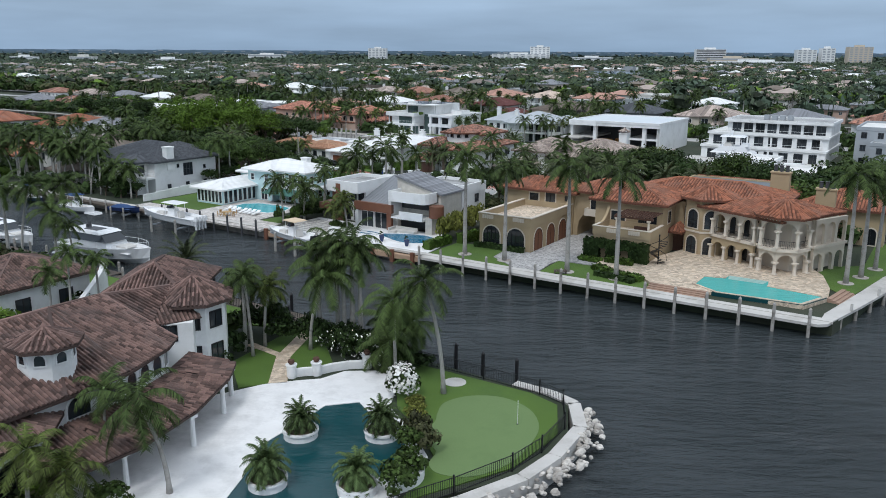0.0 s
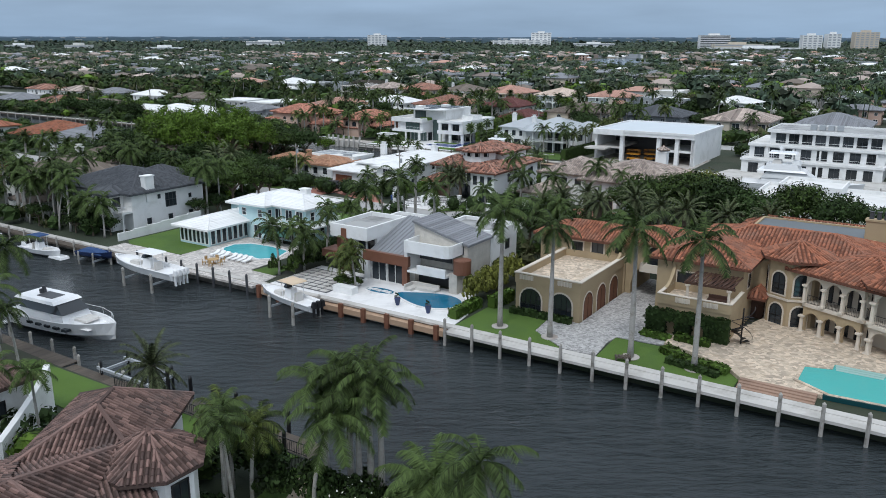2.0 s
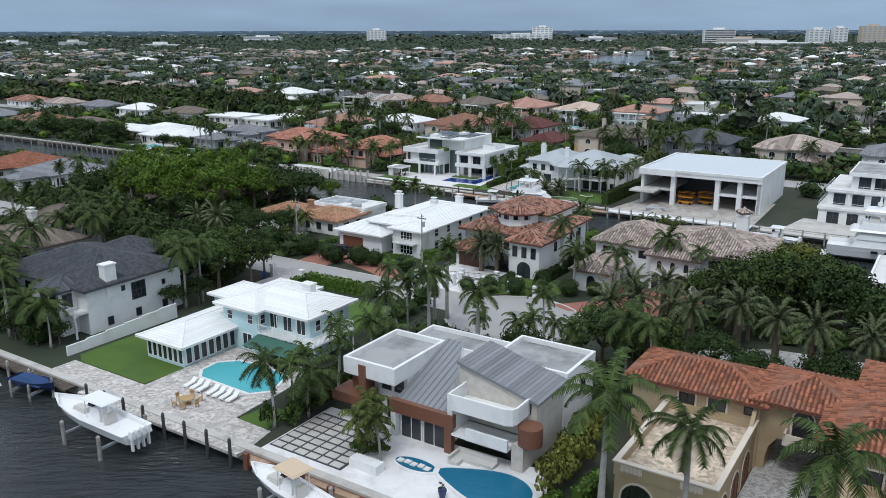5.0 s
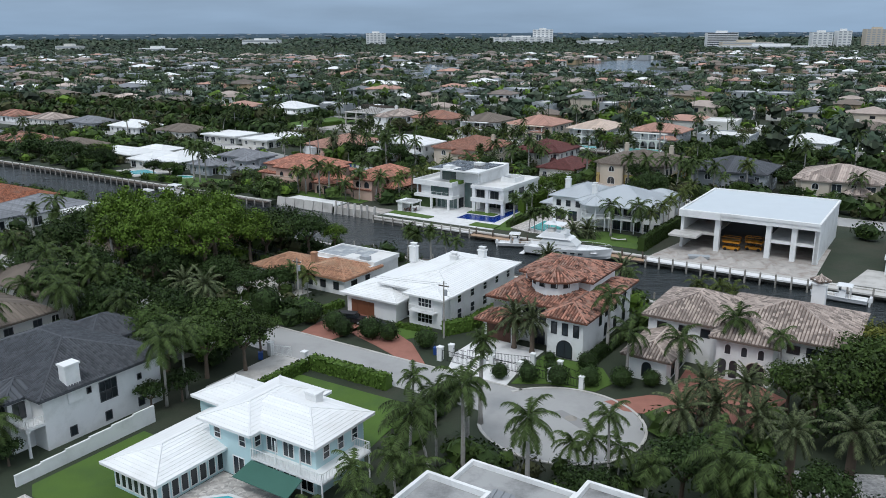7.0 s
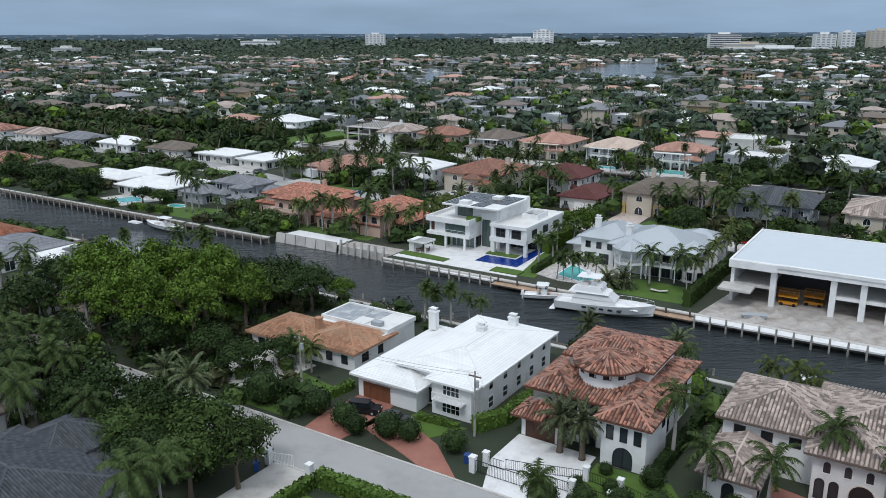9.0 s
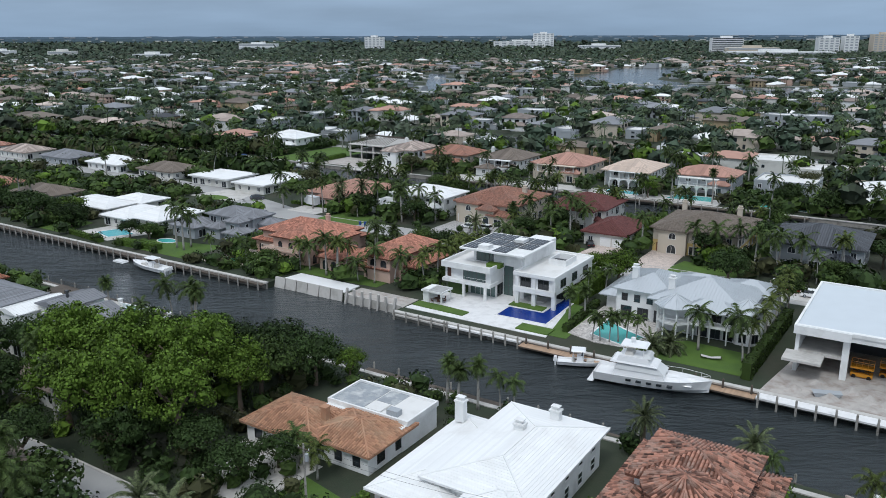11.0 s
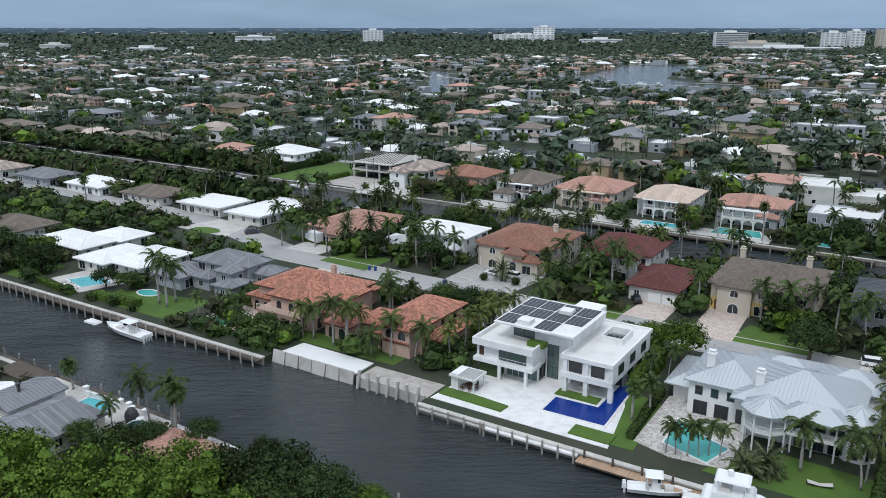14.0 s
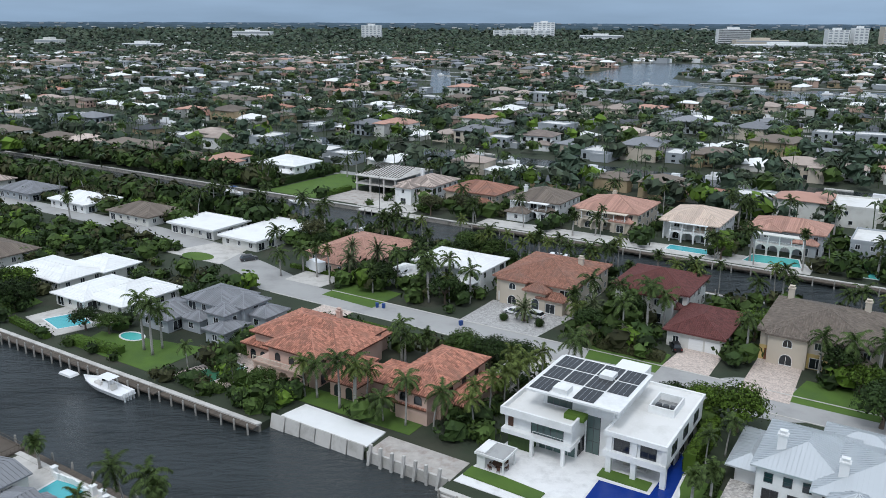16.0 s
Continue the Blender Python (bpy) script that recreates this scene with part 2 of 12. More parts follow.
PALMLEAF = leafmat("palm_frond_green", (0.064, 0.094, 0.028))
PALMLIGHT = leafmat("yellow_green_frond", (0.090, 0.115, 0.030))
DATELEAF = leafmat("grey_green_frond", (0.098, 0.118, 0.056))
LEAF = leafmat("deep_green_leaf", (0.034, 0.057, 0.017))
LEAFLIGHT = leafmat("bright_green_leaf", (0.094, 0.152, 0.022))
LEAFMID = leafmat("mid_green_leaf", (0.055, 0.087, 0.022))
HEDGELEAF = leafmat("clipped_hedge_leaf", (0.090, 0.150, 0.028))
# Leaf copies for far trees, paler and bluer with haze painted in.
FARLEAFA = leafmat("hazed_green_leaf", (0.052, 0.076, 0.050))
FARLEAFB = leafmat("hazed_olive_leaf", (0.068, 0.087, 0.056))
FARPALM = leafmat("hazed_palm_green", (0.072, 0.100, 0.050))
OLIVELEAF = leafmat("olive_leaf", (0.070, 0.074, 0.034))
FRESHFROND = leafmat("fresh_green_frond", (0.085, 0.125, 0.045))
SILVERLEAF = leafmat("silver_green_leaf", (0.13, 0.155, 0.13))
BAMBOO = leafmat("yellow_green_bamboo_leaf", (0.145, 0.155, 0.035))


def glass(name, rgb, rough=0.06):
    m = bpy.data.materials.new(name)
    m.use_nodes = True
    b = m.node_tree.nodes["Principled BSDF"]
    b.inputs["Base Color"].default_value = (*rgb, 1)
    b.inputs["Roughness"].default_value = rough
    b.inputs["Specular IOR Level"].default_value = 0.6
    n, l = m.node_tree.nodes, m.node_tree.links
    o = n.new("ShaderNodeObjectInfo")
    mr = n.new("ShaderNodeMapRange")
    mr.inputs["To Min"].default_value, mr.inputs["To Max"].default_value = 0.45, 1.8
    l.new(o.outputs["Random"], mr.inputs[0])
    v = n.new("ShaderNodeVectorMath")
    v.operation = "SCALE"
    v.inputs[0].default_value = rgb
    l.new(mr.outputs[0], v.inputs["Scale"])
    l.new(v.outputs[0], b.inputs["Base Color"])
    return m


PANE = glass("dark_window_glass", (0.022, 0.027, 0.032))
GREENPANE = glass("green_tinted_glass", (0.10, 0.15, 0.14))


def water_mat(name, rgb, rough, wave, strength, scale2=0.0, spec=0.5):
    m = bpy.data.materials.new(name)
    m.use_nodes = True
    n, l = m.node_tree.nodes, m.node_tree.links
    b = n["Principled BSDF"]
    b.inputs["Base Color"].default_value, b.inputs["Roughness"].default_value = (*rgb, 1), rough
    b.inputs["IOR"].default_value, b.inputs["Specular IOR Level"].default_value = 1.33, spec
    g = n.new("ShaderNodeNewGeometry")
    mp = n.new("ShaderNodeMapping")
    mp.inputs["Rotation"].default_value = (0, 0, radians(25))
    mp.inputs["Scale"].default_value = (0.55, 1.5, 1)
    l.new(g.outputs["Position"], mp.inputs[0])
    a = n.new("ShaderNodeTexNoise")
    a.inputs["Scale"].default_value, a.inputs["Detail"].default_value, a.inputs["Roughness"].default_value = wave, 6, 0.62
    l.new(mp.outputs[0], a.inputs["Vector"])
    f = n.new("ShaderNodeTexNoise")
    f.inputs["Scale"].default_value, f.inputs["Detail"].default_value = wave * 0.28, 2
    l.new(mp.outputs[0], f.inputs["Vector"])
    add = n.new("ShaderNodeMath")
    add.operation = "MULTIPLY_ADD"
    add.inputs[1].default_value = 1.3
    l.new(f.outputs[0], add.inputs[0])
    l.new(a.outputs[0], add.inputs[2])
    c = n.new("ShaderNodeTexNoise")
    c.inputs["Scale"].default_value, c.inputs["Detail"].default_value = 0.05, 3
    l.new(g.outputs["Position"], c.inputs["Vector"])
    mr = n.new("ShaderNodeMapRange")
    mr.inputs["From Min"].default_value, mr.inputs["From Max"].default_value = 0.35, 0.65
    mr.inputs["To Min"].default_value, mr.inputs["To Max"].default_value = strength * 0.55, strength * 1.3
    l.new(c.outputs[0], mr.inputs[0])
    bp = n.new("ShaderNodeBump")
    bp.inputs["Distance"].default_value = 1.9
    l.new(mr.outputs[0], bp.inputs["Strength"])
    l.new(add.outputs[0], bp.inputs["Height"])
    l.new(bp.outputs[0], b.inputs["Normal"])
    return m


WATER = water_mat("dark_canal_water", (0.029, 0.036, 0.039), 0.04, 0.75, 0.52, spec=0.64)
FARWATER = water_mat("grey_lagoon_water", (0.020, 0.026, 0.028), 0.12, 0.85, 0.10)
POOLW = water_mat("turquoise_pool_water", (0.10, 0.42, 0.46), 0.05, 1.5, 0.10)
POOLAQUA = water_mat("aqua_pool_water", (0.10, 0.43, 0.40), 0.05, 1.5, 0.10)
POOLBLUE = water_mat("blue_pool_water", (0.02, 0.14, 0.24), 0.05, 1.5, 0.10)
POOLNAVY = water_mat("deep_blue_pool_water", (0.01, 0.035, 0.22), 0.05, 1.5, 0.08)
POOLDARK = water_mat("dark_teal_pool_water", (0.012, 0.055, 0.062), 0.05, 1.5, 0.08)

# Tile colour to the underlay that carries its painted groove shade.
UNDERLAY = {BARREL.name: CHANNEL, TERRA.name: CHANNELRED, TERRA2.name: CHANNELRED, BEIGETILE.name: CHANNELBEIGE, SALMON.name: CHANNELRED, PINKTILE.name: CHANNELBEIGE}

# ---- building kit; the place lies on a grid turned by 33.5 degrees: u along the canals, v across them ----
TURN = -33.5
UX, UY = math.cos(radians(33.5)), -math.sin(radians(33.5))
G = 1.4   # height of the land over the water


def place(u, v, z=G, turn=0.0, s=1.0):
    return pose(u * UX - v * UY, u * UY + v * UX, z, 0, 0, TURN + turn) @ Matrix.Scale(s, 4)


class Mb:
    """A mesh in the making."""
    def __init__(self):
        self.v, self.f, self.smooth = [], [], False

    def add(self, vs, fs):
        n = len(self.v)
        self.v += vs
        self.f += [tuple(n + i for i in f) for f in fs]
        return self

    def box(self, x0, y0, z0, x1, y1, z1):
        return self.add([(x, y, z) for z in (z0, z1) for x, y in ((x0, y0), (x1, y0), (x1, y1), (x0, y1))],
                        [(3, 2, 1, 0), (4, 5, 6, 7), (0, 1, 5, 4), (1, 2, 6, 5), (2, 3, 7, 6), (3, 0, 4, 7)])

    def prism(self, pts, z0, z1):
        n = len(pts)
        return self.add([(x, y, z0) for x, y in pts] + [(x, y, z1) for x, y in pts],
                        [tuple(range(n - 1, -1, -1)), tuple(range(n, 2 * n))] + [(i, (i + 1) % n, n + (i + 1) % n, n + i) for i in range(n)])

    def cyl(self, x, y, z0, z1, r0, r1=None, n=10):
        r1 = r0 if r1 is None else r1
        c = [(math.cos(2 * math.pi * i / n), math.sin(2 * math.pi * i / n)) for i in range(n)]
        return self.add([(x + r0 * a, y + r0 * b, z0) for a, b in c] + [(x + r1 * a, y + r1 * b, z1) for a, b in c],
                        [tuple(range(n - 1, -1, -1)), tuple(range(n, 2 * n))] + [(i, (i + 1) % n, n + (i + 1) % n, n + i) for i in range(n)])

    def lathe(self, x, y, prof, n=10):
        for (r0, z0), (r1, z1) in zip(prof, prof[1:]):
            self.cyl(x, y, z0, z1, max(r0, 0.005), max(r1, 0.005), n)
        return self

    def tube(self, pts, radii, n=6):
        rings = []
        for i, p in enumerate(pts):
            d = Vector(pts[min(i + 1, len(pts) - 1)]) - Vector(pts[max(i - 1, 0)])
            a = d.orthogonal().normalized()
            b = d.cross(a).normalized()
            r = radii[i] if isinstance(radii, (list, tuple)) else radii
            rings.append([tuple(Vector(p) + r * (math.cos(2 * math.pi * k / n) * a + math.sin(2 * math.pi * k / n) * b)) for k in range(n)])
        vs = [v for ring in rings for v in ring]
        fs = [(i * n + k, i * n + (k + 1) % n, (i + 1) * n + (k + 1) % n, (i + 1) * n + k) for i in range(len(pts) - 1) for k in range(n)]
        return self.add(vs, fs + [tuple(range(n - 1, -1, -1)), tuple(range((len(pts) - 1) * n, len(pts) * n))])

    def mesh(self, name, *mats):
        me = bpy.data.meshes.new(name)
        me.from_pydata(self.v, [], self.f)
        for m in mats:
            me.materials.append(m)
        if self.smooth:
            me.polygons.foreach_set("use_smooth", [True] * len(me.polygons))
        return me


def part(name, mb, material, parent, label=""):
    ob = new(name, mb.mesh(name, material) if isinstance(mb, Mb) else mb)
    ob.parent = parent
    if label:
        ob["label"] = label
    return ob


def thing(name, label, category, u, v, z=G, turn=0.0, group="", kind=""):
    e = new(name)
    e.empty_display_size = 0.5
    e.matrix_basis = place(u, v, z, turn)
    return tagged(e, label, category, group, kind)


def solid(name, mb, material, label, category, u=0.0, v=0.0, z=0.0, turn=0.0, group="", kind="", matrix=None):
    ob = new(name, mb.mesh(name, material))
    ob.matrix_basis = place(u, v, z, turn) if matrix is None else matrix
    return tagged(ob, label, category, group, kind)


def outline(w, h, arch):
    if not arch:
        return [(-w / 2, 0), (w / 2, 0), (w / 2, h), (-w / 2, h)]
    r = w / 2
    k = 8
    return [(-r, 0), (r, 0)] + [(r * math.cos(math.pi * i / k), h - r + r * math.sin(math.pi * i / k)) for i in range(k + 1)]


WINS = {}


def window_meshes(w, h, nx, ny, arch, frame_mat, pane_mat, trim):
    key = (round(w, 2), round(h, 2), nx, ny, arch, frame_mat.name, pane_mat.name, trim.name if trim else "")
    if key in WINS:
        return WINS[key]
    t = 0.09
    a, b = outline(w, h, arch), [(x, z + (t if i < 2 else 0)) for i, (x, z) in enumerate(outline(w - 2 * t, h - t, arch))]
    fr = Mb()
    n = len(a)
    for i in range(n):
        j = (i + 1) % n
        fr.add([(a[i][0], -.07, a[i][1]), (a[j][0], -.07, a[j][1]), (b[j][0], -.07, b[j][1]), (b[i][0], -.07, b[i][1])], [(0, 1, 2, 3)])
        fr.add([(a[i][0], -.07, a[i][1]), (a[j][0], -.07, a[j][1]), (a[j][0], .02, a[j][1]), (a[i][0], .02, a[i][1])], [(3, 2, 1, 0)])
        fr.add([(b[i][0], -.07, b[i][1]), (b[j][0], -.07, b[j][1]), (b[j][0], .0, b[j][1]), (b[i][0], .0, b[i][1])], [(0, 1, 2, 3)])
    hh = h - (w * 0.18 if arch else 0)
    for i in range(1, nx):
        x = -w / 2 + w * i / nx
        fr.box(x - .035, -.06, t, x + .035, -.005, hh - .04)
    for i in range(1, ny):
        z = (h - (w / 2 if arch else 0)) * i / ny
        fr.box(-w / 2 + t, -.055, z - .03, w / 2 - t, -.005, z + .03)
    pn = Mb()
    pn.add([(x, -.012, z) for x, z in a], [tuple(range(n))])
    pn.add([(x, .015, z) for x, z in a], [tuple(range(n - 1, -1, -1))])
    tr = None
    if trim:
        tr = Mb()
        c = [(x, z - (0.18 if i < 2 else 0)) for i, (x, z) in enumerate(outline(w + .36, h + .18, arch))]
        for i in range(n):
            j = (i + 1) % n
            tr.add([(c[i][0], -.05, c[i][1]), (c[j][0], -.05, c[j][1]), (a[j][0], -.05, a[j][1]), (a[i][0], -.05, a[i][1])], [(0, 1, 2, 3)])
            tr.add([(c[i][0], -.05, c[i][1]), (c[j][0], -.05, c[j][1]), (c[j][0], .02, c[j][1]), (c[i][0], .02, c[i][1])], [(3, 2, 1, 0)])
        tr = tr.mesh("surround", trim)
    WINS[key] = fr.mesh("window", frame_mat), pn.mesh("pane", pane_mat), tr
    return WINS[key]


SIDES = {"S": 0, "E": 90, "N": 180, "W": 270}


MERGE = [False]   # far houses: frame and pane of a window in one mesh


def win(parent, side, a, plane, z, w, h, nx=1, ny=1, arch=False, frame=None, pane=None, trim=None, name="window", turn=None):
    """A window or glazed door on a wall: a along it, plane the wall's own coordinate, z its sill."""
    fm, pm, tm = window_meshes(w, h, nx, ny, arch, frame or TRIM, pane or PANE, trim)
    ang = SIDES[side] if turn is None else turn
    x, y = (a, plane) if side in "SN" else (plane, a)
    ob = new(name, fm)
    ob.parent = parent
    ob.matrix_basis = pose(x, y, z, 0, 0, ang)
    if MERGE[0]:
        key = (fm.name, pm.name)
        if key not in WINS:
            me = bpy.data.meshes.new("window")
            nv = len(fm.vertices)
            me.from_pydata([tuple(q.co) for q in fm.vertices] + [tuple(q.co) for q in pm.vertices], [], [tuple(q.vertices) for q in fm.polygons] + [tuple(nv + k for k in q.vertices) for q in pm.polygons])
            me.materials.append(fm.materials[0])
            me.materials.append(pm.materials[0])
            for q in me.polygons[len(fm.polygons):]:
                q.material_index = 1
            WINS[key] = me
        ob.data = WINS[key]
        return ob
    p = new("pane", pm)
    p.parent = ob
    if tm:
        s = new("surround", tm)
        s.parent = ob
    return ob


def cover_face(mb, o, e, s, width, slope, left, right, style):
    """Roofing laid on one sloping face: o corner, e along the eave, s up the slope (unit vectors)."""
    nrm = e.cross(s).normalized()

    def length(x):
        k = 1.0
        if left > 0:
            k = min(k, x / left)
        if right > 0:
            k = min(k, (width - x) / right)
        return slope * max(0.0, k)
    if style == "barrel":
        p, step = 0.42, 0.62
    elif style == "fine":
        p, step = 0.31, 0.5
    elif style == "coarse":
        p, step = 0.55, 99.0
    elif style == "seam":
        p, step = 0.6, 99.0
    else:
        p, step = 0.0, 0.42
    if style == "flat":
        rows_ = max(1, int(slope / step))
        for r in range(rows_):
            y0, y1 = slope * r / rows_, slope * (r + 1) / rows_
            xa0, xb0 = left * y0 / slope, width - right * y0 / slope
            xa1, xb1 = left * y1 / slope, width - right * y1 / slope
            q = [o + e * xa0 + s * y0 + nrm * .05, o + e * xb0 + s * y0 + nrm * .05, o + e * xb1 + s * y1 + nrm * .012, o + e * xa1 + s * y1 + nrm * .012,
                 o + e * xa0 + s * y0, o + e * xb0 + s * y0]
            mb.add([tuple(x) for x in q], [(0, 1, 2, 3), (4, 5, 1, 0)])
        return
    n = max(1, int(width / p))
    for i in range(n):
        x = width * (i + 0.5) / n
        L = length(x)
        if L < 0.15:
            continue
        m = max(1, round(L / step))
        for k in range(m):
            y0, y1 = L * k / m, L * (k + 1) / m
            if style == "seam":
                prof = ((-.03, 0), (-.03, .06), (.03, .06), (.03, 0))
                lift = 0
            else:
                c = p * 0.5
                k_ = .98 if style == "coarse" else .76
                prof = ((-c * k_, 0), (-c * k_ * .5, .13), (c * k_ * .5, .13), (c * k_, 0))
                lift = 0.04 if m > 1 else 0
            vs = [tuple(o + e * (x + a) + s * y0 + nrm * (h + lift)) for a, h in prof] + [tuple(o + e * (x + a) + s * (y1 + .02) + nrm * (h + .004)) for a, h in prof]
            mb.add(vs, [(0, 1, 5, 4), (1, 2, 6, 5), (2, 3, 7, 6), (3, 2, 1, 0)])


def hip(parent, x0, y0, x1, y1, z, rise, material, style="barrel", over=0.7, gable="", fascia=None, tiles="roof_tiles"):
    """A hip roof on a rectangle; gable: the sides (of N E S W) that are upright ends."""
    x0, y0, x1, y1 = x0 - over, y0 - over, x1 + over, y1 + over
    w, d = x1 - x0, y1 - y0
    if w >= d:
        i0, i1 = (0 if "W" in gable else d / 2), (0 if "E" in gable else d / 2)
        i0, i1 = min(i0, w / 2), min(i1, w / 2)
        r0, r1 = Vector((x0 + i0, (y0 + y1) / 2, z + rise)), Vector((x1 - i1, (y0 + y1) / 2, z + rise))
        faces = [("S", (x0, y0), (x1, y0), i0, i1), ("N", (x1, y1), (x0, y1), i1, i0), ("E", (x1, y0), (x1, y1), d / 2, d / 2), ("W", (x0, y1), (x0, y0), d / 2, d / 2)]
        ins = {"S": d / 2, "N": d / 2, "E": i1, "W": i0}
    else:
        i0, i1 = (0 if "S" in gable else w / 2), (0 if "N" in gable else w / 2)
        i0, i1 = min(i0, d / 2), min(i1, d / 2)
        r0, r1 = Vector(((x0 + x1) / 2, y0 + i0, z + rise)), Vector(((x0 + x1) / 2, y1 - i1, z + rise))
        faces = [("S", (x0, y0), (x1, y0), w / 2, w / 2), ("N", (x1, y1), (x0, y1), w / 2, w / 2), ("E", (x1, y0), (x1, y1), i0, i1), ("W", (x0, y1), (x0, y0), i1, i0)]
        ins = {"S": i0, "N": i1, "E": w / 2, "W": w / 2}
    a, b, c, dd = (x0, y0), (x1, y0), (x1, y1), (x0, y1)
    zb = z - 0.22
    mb = Mb()
    vs = [(*a, zb), (*b, zb), (*c, zb), (*dd, zb), (*a, z), (*b, z), (*c, z), (*dd, z), tuple(r0), tuple(r1)]
    if w >= d:
        tops = [(4, 5, 9, 8), (6, 7, 8, 9), (5, 6, 9), (7, 4, 8)]
    else:
        tops = [(4, 5, 8), (6, 7, 9), (5, 6, 9, 8), (7, 4, 8, 9)]
    mb.add(vs, [(3, 2, 1, 0), (0, 1, 5, 4), (1, 2, 6, 5), (2, 3, 7, 6), (3, 0, 4, 7)] + tops)
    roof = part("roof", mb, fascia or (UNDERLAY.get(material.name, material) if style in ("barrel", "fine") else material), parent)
    if fascia is None or style:
        tl = Mb()
        for side, p, q, left, right in faces:
            if side in gable and ins[side] == 0:
                continue
            e = Vector((q[0] - p[0], q[1] - p[1], 0))
            width = e.length
            e.normalize()
            inward = Vector((-e.y, e.x, 0))
            s = inward * ins[side] + Vector((0, 0, rise))
            slope = s.length
            s.normalize()
            cover_face(tl, Vector((*p, z + .015)), e, s, width, slope, left, right, style)
        cap = 0.16 if style in ("barrel", "coarse", "fine") else 0.10
        if style in ("barrel", "coarse", "flat", "fine"):
            for corner, r in ((a, r0), (b, r1 if w >= d else r0), (c, r1), (dd, r0 if w >= d else r1)):
                tl.tube([(*corner, z + .05), tuple(r + Vector((0, 0, .05)))], cap, 5)
            if (r1 - r0).length > 0.3:
                tl.tube([tuple(r0 + Vector((0, 0, .05))), tuple(r1 + Vector((0, 0, .05)))], cap, 5)
        part(tiles, tl, material, roof)["kind"] = "stuff"
    return roof


def pyramid(parent, x, y, r, z, rise, n, material, style="barrel", turn=0.0, over=0.6):
    """A many-sided pointed roof over a turret."""
    r += over
    pts = [(x + r * math.cos(2 * math.pi * (i + .5) / n + turn), y + r * math.sin(2 * math.pi * (i + .5) / n + turn)) for i in range(n)]
    mb = Mb()
    mb.add([(*p, z - .2) for p in pts] + [(*p, z) for p in pts] + [(x, y, z + rise)],
           [tuple(range(n - 1, -1, -1))] + [(i, (i + 1) % n, n + (i + 1) % n, n + i) for i in range(n)] + [(n + i, n + (i + 1) % n, 2 * n) for i in range(n)])
    style = "fine" if material is BARREL else style
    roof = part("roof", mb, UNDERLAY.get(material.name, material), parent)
    tl = Mb()
    for i in range(n):
        p, q = Vector((*pts[i], z + .015)), Vector((*pts[(i + 1) % n], z + .015))
        e = q - p
        width = e.length
        e.normalize()
        s = Vector((x, y, z + rise + .015)) - (p + q) / 2
        slope = s.length
        cover_face(tl, p, e, s.normalized(), width, slope, width / 2, width / 2, style)
        tl.tube([tuple(p), (x, y, z + rise + .05)], .12, 5)
    tl.lathe(x, y, [(.22, z + rise - .1), (.2, z + rise + .12), (.03, z + rise + .35)], 8)
    part("roof_tiles", tl, material, roof)["kind"] = "stuff"
    return roof


def parapet(parent, x0, y0, x1, y1, z, h, t, wall_mat, roof_mat, drop=0.35):
    """A flat roof: a slab with its membrane and a raised rim."""
    s = part("roof", Mb().box(x0 + t * .5, y0 + t * .5, z - drop, x1 - t * .5, y1 - t * .5, z), roof_mat, parent)
    for q in ((x0, y0, x1, y0 + t), (x0, y1 - t, x1, y1), (x0, y0 + t + .003, x0 + t, y1 - t - .003), (x1 - t, y0 + t + .003, x1, y1 - t - .003)):
        part("parapet", Mb().box(q[0], q[1], z - drop, q[2], q[3], z + h), wall_mat, s)
    return s


def arcade(mb, x0, x1, y, t, z0, z1, n, pier, spring):
    """A wall from x0 to x1 with n arched openings through it."""
    bay = (x1 - x0) / n
    w = bay - pier
    k = 8
    for i in range(n):
        a = x0 + i * bay
        l, r = a + pier / 2, a + bay - pier / 2
        mb.box(a, y, z0, l, y + t, z1)
        mb.box(r, y, z0, a + bay, y + t, z1)
        c, rad = (l + r) / 2, w / 2
        pts = [(c - rad * math.cos(math.pi * j / k), min(z1 - .05, z0 + spring + rad * math.sin(math.pi * j / k))) for j in range(k + 1)]
        for (xa, za), (xb, zb) in zip(pts, pts[1:]):
            mb.add([(xa, y, za), (xb, y, zb), (xb, y, z1), (xa, y, z1), (xa, y + t, za), (xb, y + t, zb), (xb, y + t, z1), (xa, y + t, z1)],
                   [(0, 1, 2, 3), (7, 6, 5, 4), (4, 5, 1, 0), (3, 2, 6, 7)])
    return mb


def column(parent, x, y, z0, z1, r, material):
    mb = Mb()
    mb.box(x - r * 1.5, y - r * 1.5, z0, x + r * 1.5, y + r * 1.5, z0 + .2)
    mb.lathe(x, y, [(r * 1.25, z0 + .2), (r * 1.05, z0 + .4), (r, z0 + (z1 - z0) * .4), (r * .88, z1 - .35), (r * 1.3, z1 - .2)], 10)
    mb.box(x - r * 1.45, y - r * 1.45, z1 - .2, x + r * 1.45, y + r * 1.45, z1)
    return part("column", mb, material, parent)


